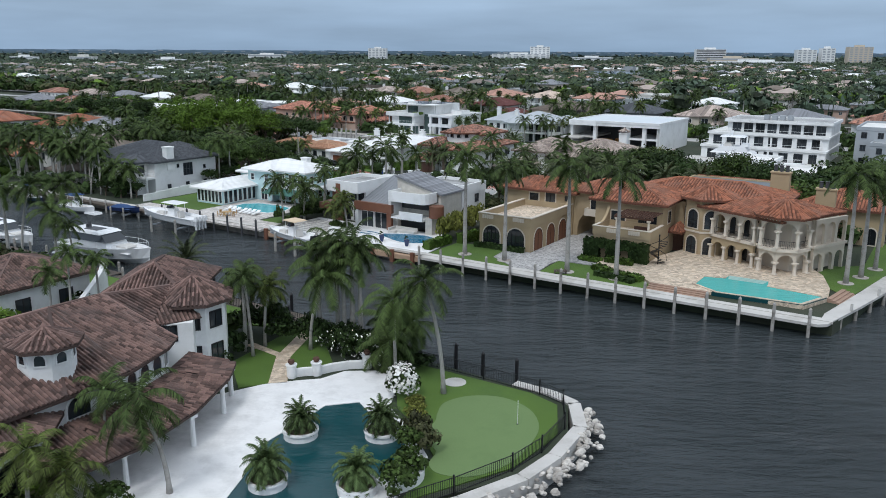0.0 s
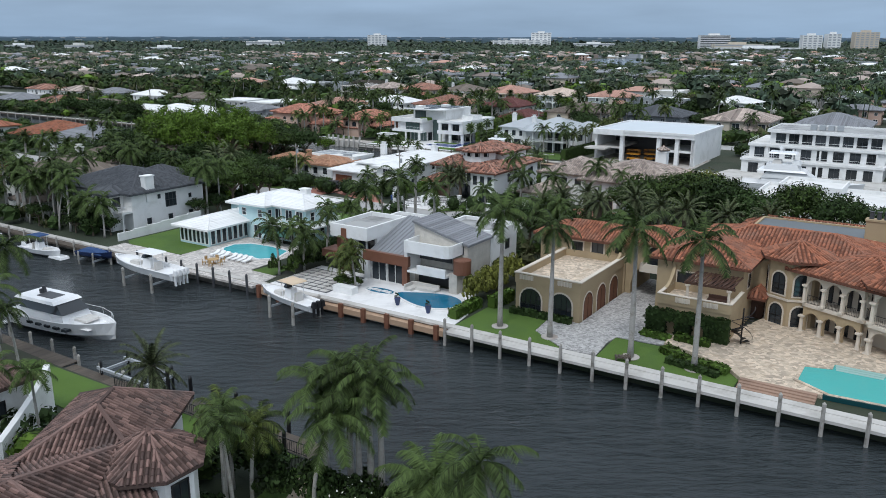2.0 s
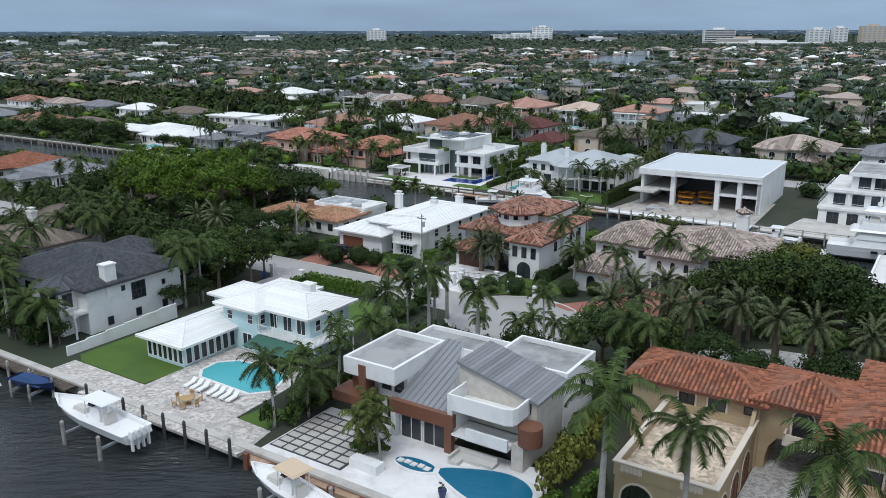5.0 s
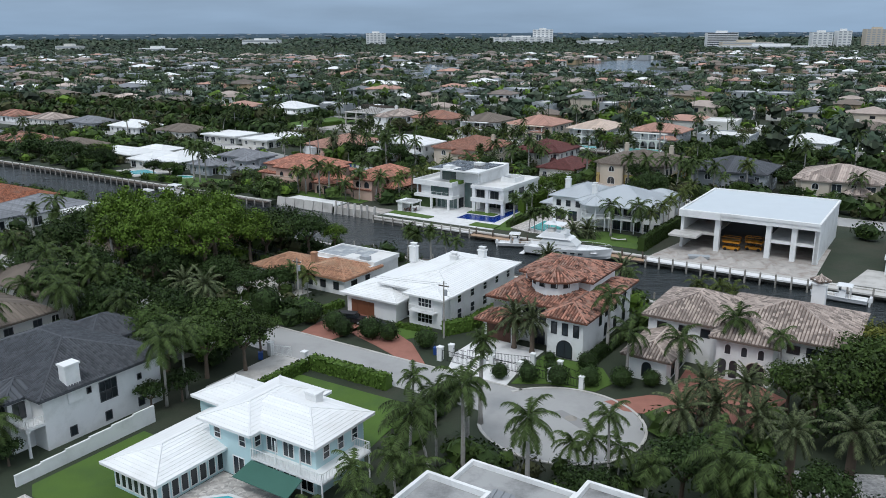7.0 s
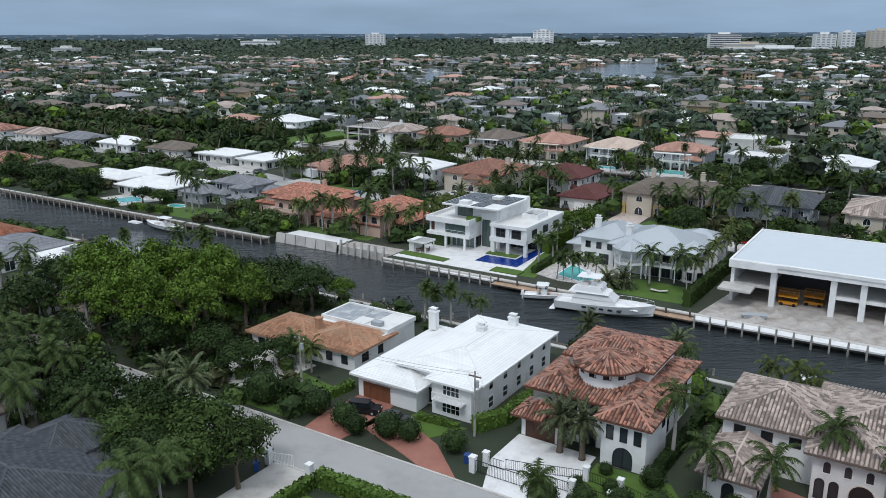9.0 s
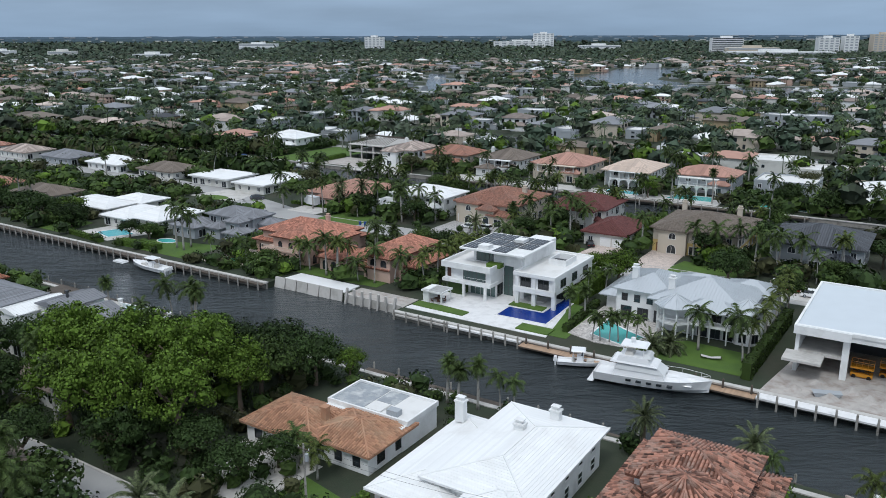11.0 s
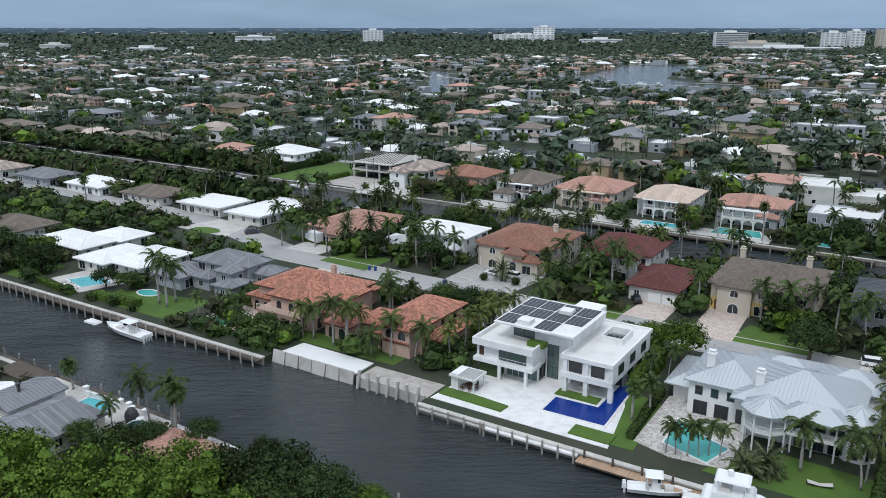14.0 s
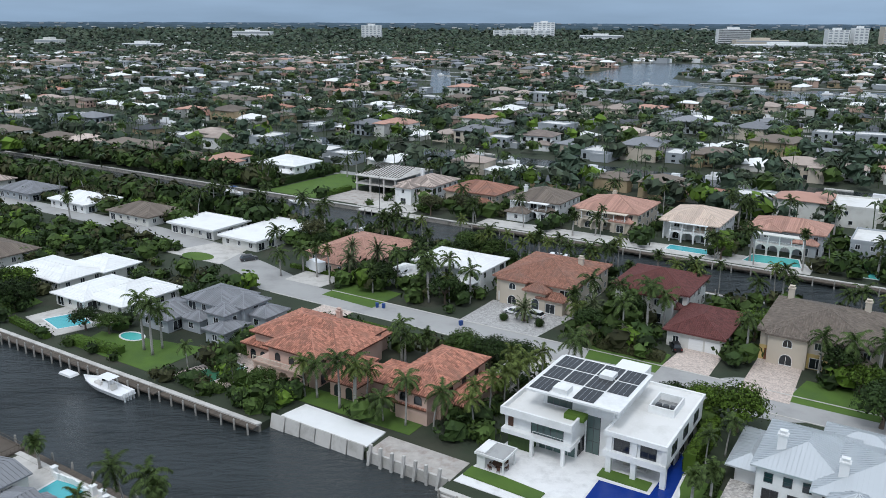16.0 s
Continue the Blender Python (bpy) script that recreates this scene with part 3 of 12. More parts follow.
def railing(parent, pts, z, h, material, gap=0.35, glass_panel=None, bar=.03):
    """A railing along a line of points: rails, posts and balusters, or glass."""
    for (xa, ya), (xb, yb) in zip(pts, pts[1:]):
        mb = Mb()
        L = math.hypot(xb - xa, yb - ya)
        mb.tube([(xa, ya, z + h), (xb, yb, z + h)], bar * 1.5, 4)
        if glass_panel:
            part("glass_panel", Mb().tube([(xa, ya, z + h / 2), (xb, yb, z + h / 2)], .02, 4), glass_panel, parent)
        mb.tube([(xa, ya, z + .1), (xb, yb, z + .1)], bar, 4)
        n = max(1, int(L / gap))
        for i in range(n + 1):
            x, y = xa + (xb - xa) * i / n, ya + (yb - ya) * i / n
            mb.tube([(x, y, z), (x, y, z + h)], bar * (1.4 if i in (0, n) else .7), 4)
        part("railing", mb, material, parent)


# ---- water and land ----
land_pts = lambda pts: [((u * UX - v * UY), (u * UY + v * UX)) for u, v in pts]
big = Mb()
big.add([(-4900, -1500, 0), (4900, -1500, 0), (4900, 4900, 0), (-4900, 4900, 0)], [(0, 1, 2, 3)])
solid("water", big, WATER, "dark rippled canal water between seawalls", "water", kind="structure", matrix=Matrix.Identity(4))


def land(name, pts, top, material, label, bottom=-2.0, category="ground"):
    return solid(name, Mb().prism(land_pts(pts), bottom, top), material, label, category, kind="structure", matrix=Matrix.Identity(4))


land("ground", [(-30, 42), (-26.5, 48), (-26, 54), (-28.5, 59.5), (-31, 60.6), (-55, 61.5), (-58, 62.6), (-92, 62.6), (-150, 65), (-900, 66), (-900, -400), (-40, -400), (-31, 35)], G, SOIL, "planted ground of the near shore")
land("ground", [(-14, 93.2), (-11, 110), (5, 189), (-95, 189.5), (-160, 188), (-1500, 186), (-1500, 96), (-130, 93.6), (-62, 93.2)], G, SOIL, "planted ground of the first row of lots")
land("ground", [(-212, 214.6), (-212, 217.4), (-176.6, 217.4), (-176.6, 214.6), (400, 214.6), (400, 322), (-1600, 322), (-1600, 214.6)], G, SOIL, "planted ground of the second row of lots")
land("ground", [(3800, 350), (3800, 4700), (-4600, 4700), (-4600, 350)], G, SOIL, "planted ground reaching to the horizon")
# ---- houses ----
class House:
    """A house whose parts are given in the plan's own u and v, heights over the land."""
    def __init__(self, label, u, v, category="house", name="house"):
        self.u, self.v = u, v
        self.e = thing(name, label, category, u, v)

    def wall(self, u0, v0, u1, v1, z0, z1, m, name="wall"):
        return part(name, Mb().box(u0 - self.u, v0 - self.v, z0, u1 - self.u, v1 - self.v, z1), m, self.e)

    def hip(self, u0, v0, u1, v1, z, rise, m, style="barrel", over=0.7, gable="", fascia=None):
        return hip(self.e, u0 - self.u, v0 - self.v, u1 - self.u, v1 - self.v, z, rise, m, style, over, gable, fascia)

    def flat(self, u0, v0, u1, v1, z, h, wm, rm, t=0.3, drop=0.35):
        return parapet(self.e, u0 - self.u, v0 - self.v, u1 - self.u, v1 - self.v, z, h, t, wm, rm, drop)

    def win(self, side, a, plane, z, w, h, **k):
        d = (self.u, self.v) if side in "SN" else (self.v, self.u)
        return win(self.e, side, a - d[0], plane - d[1], z, w, h, **k)

    def row(self, side, a0, a1, plane, z, n, w, h, **k):
        for i in range(n):
            self.win(side, a0 + (a1 - a0) * (i + .5) / n, plane, z, w, h, **k)

    def block(self, u0, v0, u1, v1, storeys, wm, sides="SEWN", fl=3.2, z0=0.0, ww=1.3, hh=1.5, pitch=3.6, **k):
        """Walls with a row of windows on each storey of the sides named."""
        self.wall(u0, v0, u1, v1, z0 - (0.3 if z0 == 0 else 0), z0 + storeys * fl, wm)
        for s in sides:
            a0, a1, pl = {"S": (u0, u1, v0), "N": (u0, u1, v1), "E": (v0, v1, u1), "W": (v0, v1, u0)}[s]
            n = max(1, int((a1 - a0) / pitch))
            for f in range(storeys):
                for i in range(n):
                    big = random.random() < (0.35 if f == 0 else 0.15)
                    w, h, z = (min(2.4, (a1 - a0) / n * .7), 2.2, 0.15) if big else (ww, hh, 0.9)
                    self.win(s, a0 + (a1 - a0) * (i + .5) / n, pl, z0 + f * fl + z, w, h, nx=2, ny=1, **k)

    def chimney(self, u, v, z0, z1, m, w=0.9, d=0.9, pot=True):
        x, y = u - self.u, v - self.v
        mb = Mb().box(x - w / 2, y - d / 2, z0, x + w / 2, y + d / 2, z1).box(x - w / 2 - .12, y - d / 2 - .12, z1, x + w / 2 + .12, y + d / 2 + .12, z1 + .22)
        if pot:
            mb.box(x - w * .3, y - d * .3, z1 + .22, x + w * .3, y + d * .3, z1 + .6)
            mb.box(x - w * .45, y - d * .45, z1 + .6, x + w * .45, y + d * .45, z1 + .72)
        return part("chimney", mb, m, self.e)

    def facet(self, mb, tl, p, q, tops, style):
        """One sloping roof face: eave from p to q (u, v, z), tops the ridge points from q's side back to p's."""
        P = [Vector((a - self.u, b - self.v, c)) for a, b, c in (p, q, *tops)]
        mb.add([tuple(x) for x in P], [tuple(range(len(P)))])
        e = (P[1] - P[0]).normalized()
        nrm = Vector((0, 0, 0))
        for a, b in zip(P, P[1:] + P[:1]):
            nrm += a.cross(b)
        if nrm.length < 1e-6:
            return
        nrm.normalize()
        if nrm.z < 0:
            nrm = -nrm
            e = -e
        s = nrm.cross(e).normalized()
        Q = [((x - P[0]).dot(e), (x - P[0]).dot(s)) for x in P]
        lo, hi = min(x for x, _ in Q), max(x for x, _ in Q)
        pw = {"barrel": 0.42, "fine": 0.31}.get(style, 0.6)
        n = max(1, int((hi - lo) / pw))
        for i in range(n):
            x = lo + (hi - lo) * (i + .5) / n
            ys = []
            for (xa, ya), (xb, yb) in zip(Q, Q[1:] + Q[:1]):
                if (xa - x) * (xb - x) < 0:
                    ys.append(ya + (yb - ya) * (x - xa) / (xb - xa))
            if len(ys) < 2 or max(ys) - min(ys) < .2:
                continue
            y0, L = min(ys), max(ys) - min(ys)
            o = P[0] + Vector((0, 0, .02)) + e * (x - pw / 2) + s * y0
            cover_face(tl, o, e, s, pw, L, 0, 0, style)


# aqua house with a white tile roof
h = House("two-storey pale aqua house with a white tile roof beside a pool", -114, 112)
h.wall(-123.2, 103, -116.4, 117, -.3, 2.9, TEAL)
h.hip(-123.2, 103, -116.4, 117, 2.9, 1.3, WHITEROOF, "flat", .9, "N")
for i in range(7):
    h.win("S", -122.6 + i * .95, 103, .35, .82, 2.2, pane=PANE)
for i in range(8):
    h.win("E", 103.8 + i * 1.15, -116.4, .25, .95, 2.35, pane=PANE)
h.wall(-118, 111, -112, 121.5, -.3, 5.8, TEAL)
h.wall(-112.0, 112.6, -104.8, 120, -.3, 5.8, TEAL)
h.wall(-126, 116.5, -118, 122, -.3, 4.0, TEAL)
h.hip(-126, 116.5, -117.6, 122, 4.0, 1.2, WHITEROOF, "flat", .7)
h.hip(-118, 111, -112, 121.5, 5.8, 1.25, WHITEROOF, "flat", .9)
h.hip(-113.5, 112.4, -104.8, 120, 5.83, 1.3, WHITEROOF, "flat", .9, "W")
h.win("S", -116.8, 111, 3.7, 1.0, 1.3, ny=2)
h.win("S", -113.2, 111, 3.7, 1.0, 1.3, ny=2)
h.win("S", -113.9, 111, .2, 1.7, 2.2, nx=2)
h.win("E", 111.9, -112, 3.7, .9, 1.3, ny=2)
h.row("S", -111.8, -105, 112.6, 3.2, 3, 1.5, 2.0, nx=2)
h.row("S", -111.8, -105, 112.6, .2, 3, 1.8, 2.2, nx=2)
h.row("E", 113, 119.6, -104.8, 3.5, 3, 1.0, 1.5, ny=2)
h.row("E", 113, 119.6, -104.8, .8, 3, 1.1, 1.4, ny=2)
h.row("W", 117, 121.5, -126, 1.0, 2, 1.1, 1.3)
h.wall(-112, 110.9, -102.6, 112.6, 2.75, 2.95, TRIM, "balcony")
h.wall(-104.8, 112.6, -102.6, 118.4, 2.75, 2.95, TRIM, "balcony")
railing(h.e, [(2, -1.05), (11.35, -1.05), (11.35, 6.3), (9.3, 6.3)], 2.95, 1.0, TRIM, .22)
for u in (-111.8, -108.6, -105.4):
    part("post", Mb().cyl(u + 114, -1.0, -.2, 5.7, .07), TRIM, h.e)
part("post", Mb().cyl(11.3, -1.0, -.2, 2.75, .09), TRIM, h.e)
part("post", Mb().cyl(11.3, 6.2, -.2, 2.75, .09), TRIM, h.e)
AWN = mat("green_awning", (0.05, 0.13, 0.10), 0.8, 0.1)
part("awning", Mb().add([(2.1, -1.2, 2.7), (9.0, -1.2, 2.7), (9.2, -3.6, 2.0), (1.9, -3.6, 2.0), (2.1, -1.2, 2.64), (9.0, -1.2, 2.64), (9.2, -3.6, 1.94), (1.9, -3.6, 1.94)],
                        [(3, 2, 1, 0), (4, 5, 6, 7), (0, 1, 5, 4), (1, 2, 6, 5), (2, 3, 7, 6), (3, 0, 4, 7)]), AWN, h.e, "dark green canvas awning")
h.chimney(-110.2, 118.6, 5.8, 7.4, WHITE, 1.5, 1.1, False)

# white house with a dark roof and a chimney
h = House("white two-storey house with a dark grey hip roof and chimney", -143, 112)
h.wall(-155.4, 103.5, -135.6, 118.6, -.3, 6.3, WHITE)
h.hip(-155.4, 103.5, -135.6, 118.6, 6.3, 2.9, SLATE, "fine", .8)
h.wall(-154, 118.6, -145.6, 125.2, -.3, 5.9, WHITE)
h.hip(-154, 116, -145.6, 125.2, 5.9, 2.0, SLATE, "fine", .7)
h.chimney(-136.0, 107.2, 4.5, 8.8, WHITE, 1.3, 1.7, False)
h.win("E", 111.4, -135.6, 3.0, 2.3, 2.5, nx=3, ny=2, frame=DARKGREY)
h.win("E", 109.0, -135.6, 4.7, .6, .8, frame=DARKGREY)
h.win("E", 115.6, -135.6, 3.9, .6, .8, frame=DARKGREY)
h.row("E", 104.4, 117.8, -135.6, .5, 3, .9, 1.2, frame=DARKGREY)
h.row("S", -155, -143.4, 103.5, 3.8, 3, 1.5, 1.5, nx=2, frame=DARKGREY)
h.row("S", -155, -143.4, 103.5, .3, 3, 1.8, 2.1, nx=2, frame=DARKGREY)
h.row("N", -153.4, -146.2, 125.2, .6, 2, 1.4, 1.5, frame=DARKGREY)
h.wall(-142.6, 101.0, -138.0, 103.5, -.3, 6.2, WHITE, "bay")
h.hip(-142.6, 101.0, -138.0, 105.5, 6.25, 1.3, SLATE, "coarse", .6)
h.row("S", -142.4, -138.2, 101.0, 3.7, 2, 1.4, 2.0, nx=2, frame=DARKGREY)
h.row("S", -142.4, -138.2, 101.0, .2, 2, 1.5, 2.3, arch=True, frame=DARKGREY)
h.win("E", 102.2, -138.0, 3.7, 1.4, 2.0, nx=2, frame=DARKGREY)
h.wall(-138.0, 101.4, -135.6, 103.5, 3.1, 3.4, WHITE, "balcony_slab")
railing(h.e, [(5.1, -10.5), (7.3, -10.5), (7.3, -8.6)], 3.4, .9, TRIM, .25)
column(h.e, 7.2, -10.4, -.3, 3.1, .16, WHITE)
h = House("pale house with a brown-grey hip roof among palms", -170, 112)
h.block(-176, 104, -161.6, 120.6, 2, OFFWHITE, "SE", 3.1, frame=DARKGREY)
h.hip(-176, 104, -161.6, 120.6, 6.2, 2.8, BROWNTILE, "coarse", .7)
h.wall(-166, 100, -158.5, 106, -.3, 3.0, OFFWHITE)
h.hip(-166, 100, -158.5, 106, 3.0, 1.6, BROWNTILE, "coarse", .6)
h.row("S", -165.6, -159, 100, .2, 3, 1.4, 2.2, nx=2)
h.chimney(-170, 117, 6, 10.2, OFFWHITE, 1.4, 1.0)

# modern white house with stone and brown cladding
h = House("modern white house with stone wall, brown cladding and seam roof", -82, 110)
h.wall(-91.8, 106, -85.6, 113, -.3, 5.9, WHITE)
h.wall(-91.8, 103.8, -85.6, 106, 5.0, 5.9, WHITE, "overhang")
h.wall(-91.6, 104.6, -89.8, 106, -.3, 5.0, BROWNCLAD, "cladding")
h.wall(-90.0, 103.6, -89.1, 104.3, 2.6, 6.4, BROWNCLAD, "cladding")
h.wall(-93, 102.9, -89.2, 105.8, 2.2, 3.2, BROWNCLAD, "balcony")
h.flat(-92, 103.7, -85.5, 113, 6.3, .55, WHITE, FLATROOF, .35, 1.2)
h.row("S", -89, -85.8, 106, 3.2, 2, 1.2, 1.7, frame=DARKGREY)
h.row("S", -91, -86, 106, .1, 2, 1.8, 2.3, frame=DARKGREY)
# sloping seam roof between the white wing and the stone volume
mb, tl = Mb(), Mb()
h.facet(mb, tl, (-85.5, 103.3, 3.5), (-78.9, 103.3, 3.5), ((-83.5, 113.4, 6.95), (-85.5, 113.4, 6.95)), "seam")
mb.prism([(-3.5, -6.6), (3.1, -6.6), (-1.4, 3.3), (-3.5, 3.3)], 3.1, 3.46)
r = part("roof", mb, ZINC, h.e)
part("roof_seams", tl, ZINC, r)
part("wall", Mb().add([(-3.4, -6.3, -.3), (2.6, -6.3, -.3), (2.6, 3.2, -.3), (-3.4, 3.2, -.3), (-3.4, -6.3, 3.1), (2.6, -6.3, 3.1), (-1.6, 3.2, 6.75), (-3.4, 3.2, 6.75)],
                      [(3, 2, 1, 0), (4, 5, 6, 7), (0, 1, 5, 4), (1, 2, 6, 5), (2, 3, 7, 6), (3, 0, 4, 7)]), WHITE, h.e)
h.wall(-85.6, 102.9, -78.2, 103.5, 2.75, 4.1, BROWNCLAD, "fascia")
h.wall(-79.2, 102.95, -78.4, 103.6, -.3, 2.75, BROWNCLAD, "pier")
h.wall(-85.5, 102.95, -84.9, 103.6, -.3, 2.75, WHITE, "pier")
for u in (-83.4, -80.7):
    h.win("S", u, 103.55, -.05, 2.5, 2.7, nx=2, frame=TRIM)
# stone volume with a slate roof falling to the side
st = Mb()
st.add([(2.6, -3.8, -.3), (10.9, -3.8, -.3), (10.9, 2.0, -.3), (2.6, 2.0, -.3), (2.6, -3.8, 8.1), (10.9, -3.8, 5.95), (10.9, 2.0, 5.95), (2.6, 2.0, 8.1)],
       [(3, 2, 1, 0), (4, 5, 6, 7), (0, 1, 5, 4), (1, 2, 6, 5), (2, 3, 7, 6), (3, 0, 4, 7)])
part("wall", st, CLADSTONE, h.e, "pale stacked-stone wall")
mb, tl = Mb(), Mb()
mb.add([(2.4, -4.1, 8.3), (11.2, -4.1, 6.02), (11.2, 2.4, 6.02), (2.4, 2.4, 8.3), (2.4, -4.1, 8.08), (11.2, -4.1, 5.8), (11.2, 2.4, 5.8), (2.4, 2.4, 8.08)],
       [(0, 1, 2, 3), (7, 6, 5, 4), (0, 4, 5, 1), (1, 5, 6, 2), (2, 6, 7, 3), (3, 7, 4, 0)])
cover_face(tl, Vector((11.2, -4.1, 6.04)), Vector((0, 1, 0)), Vector((-8.8, 0, 2.28)).normalized(), 6.5, 9.08, 0, 0, "flat")
r = part("roof", mb, GREYROOF, h.e)
part("roof_shingles", tl, GREYROOF, r)["kind"] = "stuff"
# Flat charcoal panels on the wall paint the shade of recesses under balconies.
h.wall(-78.6, 106.0, -72.4, 106.25, -.2, 2.35, DARKGREY, "recess")
h.wall(-78.6, 106.0, -73.4, 106.25, 3.3, 4.7, DARKGREY, "recess")
bal = Mb()
bal.prism([(3.2, -7.1), (9.4, -7.1), (10.0, -6.8), (10.2, -6.2), (10.2, -3.8), (10.0, -3.8), (10.0, -6.1), (9.84, -6.64), (9.36, -6.9), (3.4, -6.9), (3.4, -3.8), (3.2, -3.8)], 4.75, 6.35)
bal.prism([(3.3, -7.0), (9.4, -7.0), (9.9, -6.7), (10.1, -6.2), (10.1, -3.8), (3.3, -3.8)], 4.7, 4.95)
part("balcony", bal, WHITE, h.e, "white curved parapet balcony")
h.wall(-78.7, 103.0, -72.4, 106.1, 2.1, 2.35, WHITE, "balcony_slab")
h.wall(-76.8, 102.9, -72.4, 103.15, 2.1, 3.3, WHITE, "balcony_front")
part("balcony", Mb().prism([(11.1 + 1.15 * math.cos(a), -5.4 + 1.15 * math.sin(a)) for a in [math.pi * 2 * i / 20 for i in range(20)]], 2.7, 4.5).prism([(11.1 + .9 * math.cos(a), -5.4 + .9 * math.sin(a)) for a in [math.pi * 2 * i / 20 for i in range(20)]], 4.5, 4.52), BROWNCLAD, h.e, "round brown clad balcony")
h.win("S", -71.9, 106.2, 4.7, .5, 1.1, frame=DARKGREY)
h.wall(-72.3, 103.6, -71.1, 106.2, -.3, 2.7, CLADSTONE, "pier")
h.wall(-78.9, 103.1, -78.4, 106.2, 2.3, 4.8, WHITE, "pier")
h.wall(-79.5, 112.1, -71.0, 119.4, -.3, 5.6, WHITE)
h.flat(-79.6, 112.5, -70.9, 119.5, 6.1, .5, WHITE, FLATROOF, .35, 1.0)
h.wall(-90, 112.6, -79.3, 117.5, -.3, 5.6, WHITE)
h.flat(-90.2, 113.1, -79.7, 117.7, 5.8, .45, WHITE, FLATROOF, .3, .6)
h.win("E", 116.6, -71.0, 3.4, 1.2, 1.4, frame=DARKGREY)

# Mediterranean mansion
h = House("Mediterranean tan stucco mansion with terracotta barrel-tile roofs and loggias", -40, 116)
h.wall(-62.0, 102.4, -53.8, 116, -.3, 3.9, TAN)
h.flat(-62.1, 102.3, -53.7, 116.2, 4.0, .85, TAN, TRAVERTINE, .35, .3)
part("coping", Mb().box(-22.2, -13.8, 4.86, -13.6, -13.3, 4.98).box(-14.1, -13.3, 4.86, -13.6, .2, 4.98).box(-22.2, -13.3, 4.86, -21.7, .2, 4.98), CASTSTONE, h.e)
for u in (-60, -56.1):
    h.win("S", u, 102.4, .1, 2.7, 3.1, nx=4, ny=3, arch=True, frame=BLACK, trim=CASTSTONE)
for v in (104.8, 108.8, 112.8):
    h.win("E", v, -53.8, -.05, 2.6, 3.2, nx=2, arch=True, frame=DARKWOOD, pane=GARAGE, trim=CASTSTONE, name="garage_door")
for u in (-60.6, -55.7):
    part("baluster_screen", Mb().box(u + 40 - .9, -13.74, 4.2, u + 40 + .9, -13.66, 4.75), CASTSTONE, h.e)
    for k in range(5):
        part("baluster", Mb().cyl(u + 40 - .7 + .35 * k, -13.8, 4.2, 4.75, .08, .06, 6), CASTSTONE, h.e)
h.wall(-65.5, 116, -53.6, 124, -.3, 6.6, TAN)
h.hip(-65.5, 116, -53.6, 123, 6.6, 1.5, TERRA, "barrel", .8)
for x0, y0 in ((-13.8, 0.0), (-5.35, -5.8)):
    sw = Mb()
    for i in range(8):
        a0, a1 = i / 8, (i + 1) / 8
        za, zb = 4.6 + 2.0 * (1 - a0) ** 2.2, 4.6 + 2.0 * (1 - a1) ** 2.2
        sw.add([(xx, y0 - a * 3.2, zz) for xx in (x0 - .35, x0) for a, zz in ((a0, 3.4), (a1, 3.4), (a1, zb), (a0, za))], [(0, 1, 2, 3), (7, 6, 5, 4), (3, 2, 6, 7), (0, 4, 5, 1), (1, 5, 6, 2), (0, 3, 7, 4)])
    part("sweep_wall", sw, TAN, h.e, "curved tan shoulder wall with pale edge")
h.win("S", -60.2, 116, 4.4, 1.5, 1.6, nx=2, frame=BLACK, trim=CASTSTONE)
h.win("S", -57.4, 116, 4.0, 1.6, 2.4, nx=2, frame=BLACK, trim=CASTSTONE)
h.win("S", -54.6, 116, 5.2, .8, .8, frame=BLACK)
br = Mb()
arcade(br, -13.6, -6.2, .4, 7.6, -.3, 3.6, 1, 1.4, 1.6)
part("carriage_arch", br, TAN, h.e)
h.wall(-53.6, 116.4, -46.2, 124, 3.6, 6.6, TAN)
h.hip(-53.9, 116.2, -46.0, 124, 7.0, 1.6, TERRA, "barrel", .7)
h.wall(-53.6, 116.35, -46.2, 124, 6.6, 7.0, TAN)
h.win("S", -50, 116.35, 4.0, 1.7, 2.6, nx=2, ny=2, arch=True, frame=BLACK, trim=CASTSTONE)
part("balcony", Mb().box(-11.4, -.9, 3.55, -8.6, .4, 3.85).box(-11.4, -.9, 3.85, -11.2, .4, 4.6).box(-8.8, -.9, 3.85, -8.6, .4, 4.6).box(-11.4, -.9, 3.85, -8.6, -.7, 4.6), CASTSTONE, h.e)
h.wall(-45.6, 104.9, -37.8, 110.2, -.3, 3.6, TAN)
h.flat(-45.7, 104.8, -37.7, 110.3, 3.7, .8, TAN, TRAVERTINE, .3, .3)
part("coping", Mb().box(-5.75, -11.25, 4.51, 2.35, -10.85, 4.6).box(1.95, -10.85, 4.51, 2.35, -5.8, 4.6).box(-5.75, -10.85, 4.51, -5.35, -5.8, 4.6), CASTSTONE, h.e)
for u in (-42.9, -39.9):
    part("baluster_screen", Mb().box(u + 40 - .8, -11.24, 3.85, u + 40 + .8, -11.16, 4.4), CASTSTONE, h.e)
    for k in range(5):
        part("baluster", Mb().cyl(u + 40 - .6 + .3 * k, -11.28, 3.85, 4.4, .08, .06, 6), CASTSTONE, h.e)
h.wall(-47.6, 110.2, -37.9, 119, -.3, 7.3, TAN)
h.hip(-47.6, 110.2, -37.9, 121, 7.3, 1.9, TERRA, "barrel", .8)
h.win("S", -44.2, 110.2, 4.2, 2.0, 1.6, nx=2, frame=BLACK, trim=CASTSTONE)
h.win("S", -40.0, 110.2, 3.75, 2.6, 2.3, nx=3, frame=BLACK)
h.win("E", 113.0, -37.9, 4.4, 1.1, 1.6, frame=BLACK, trim=CASTSTONE)
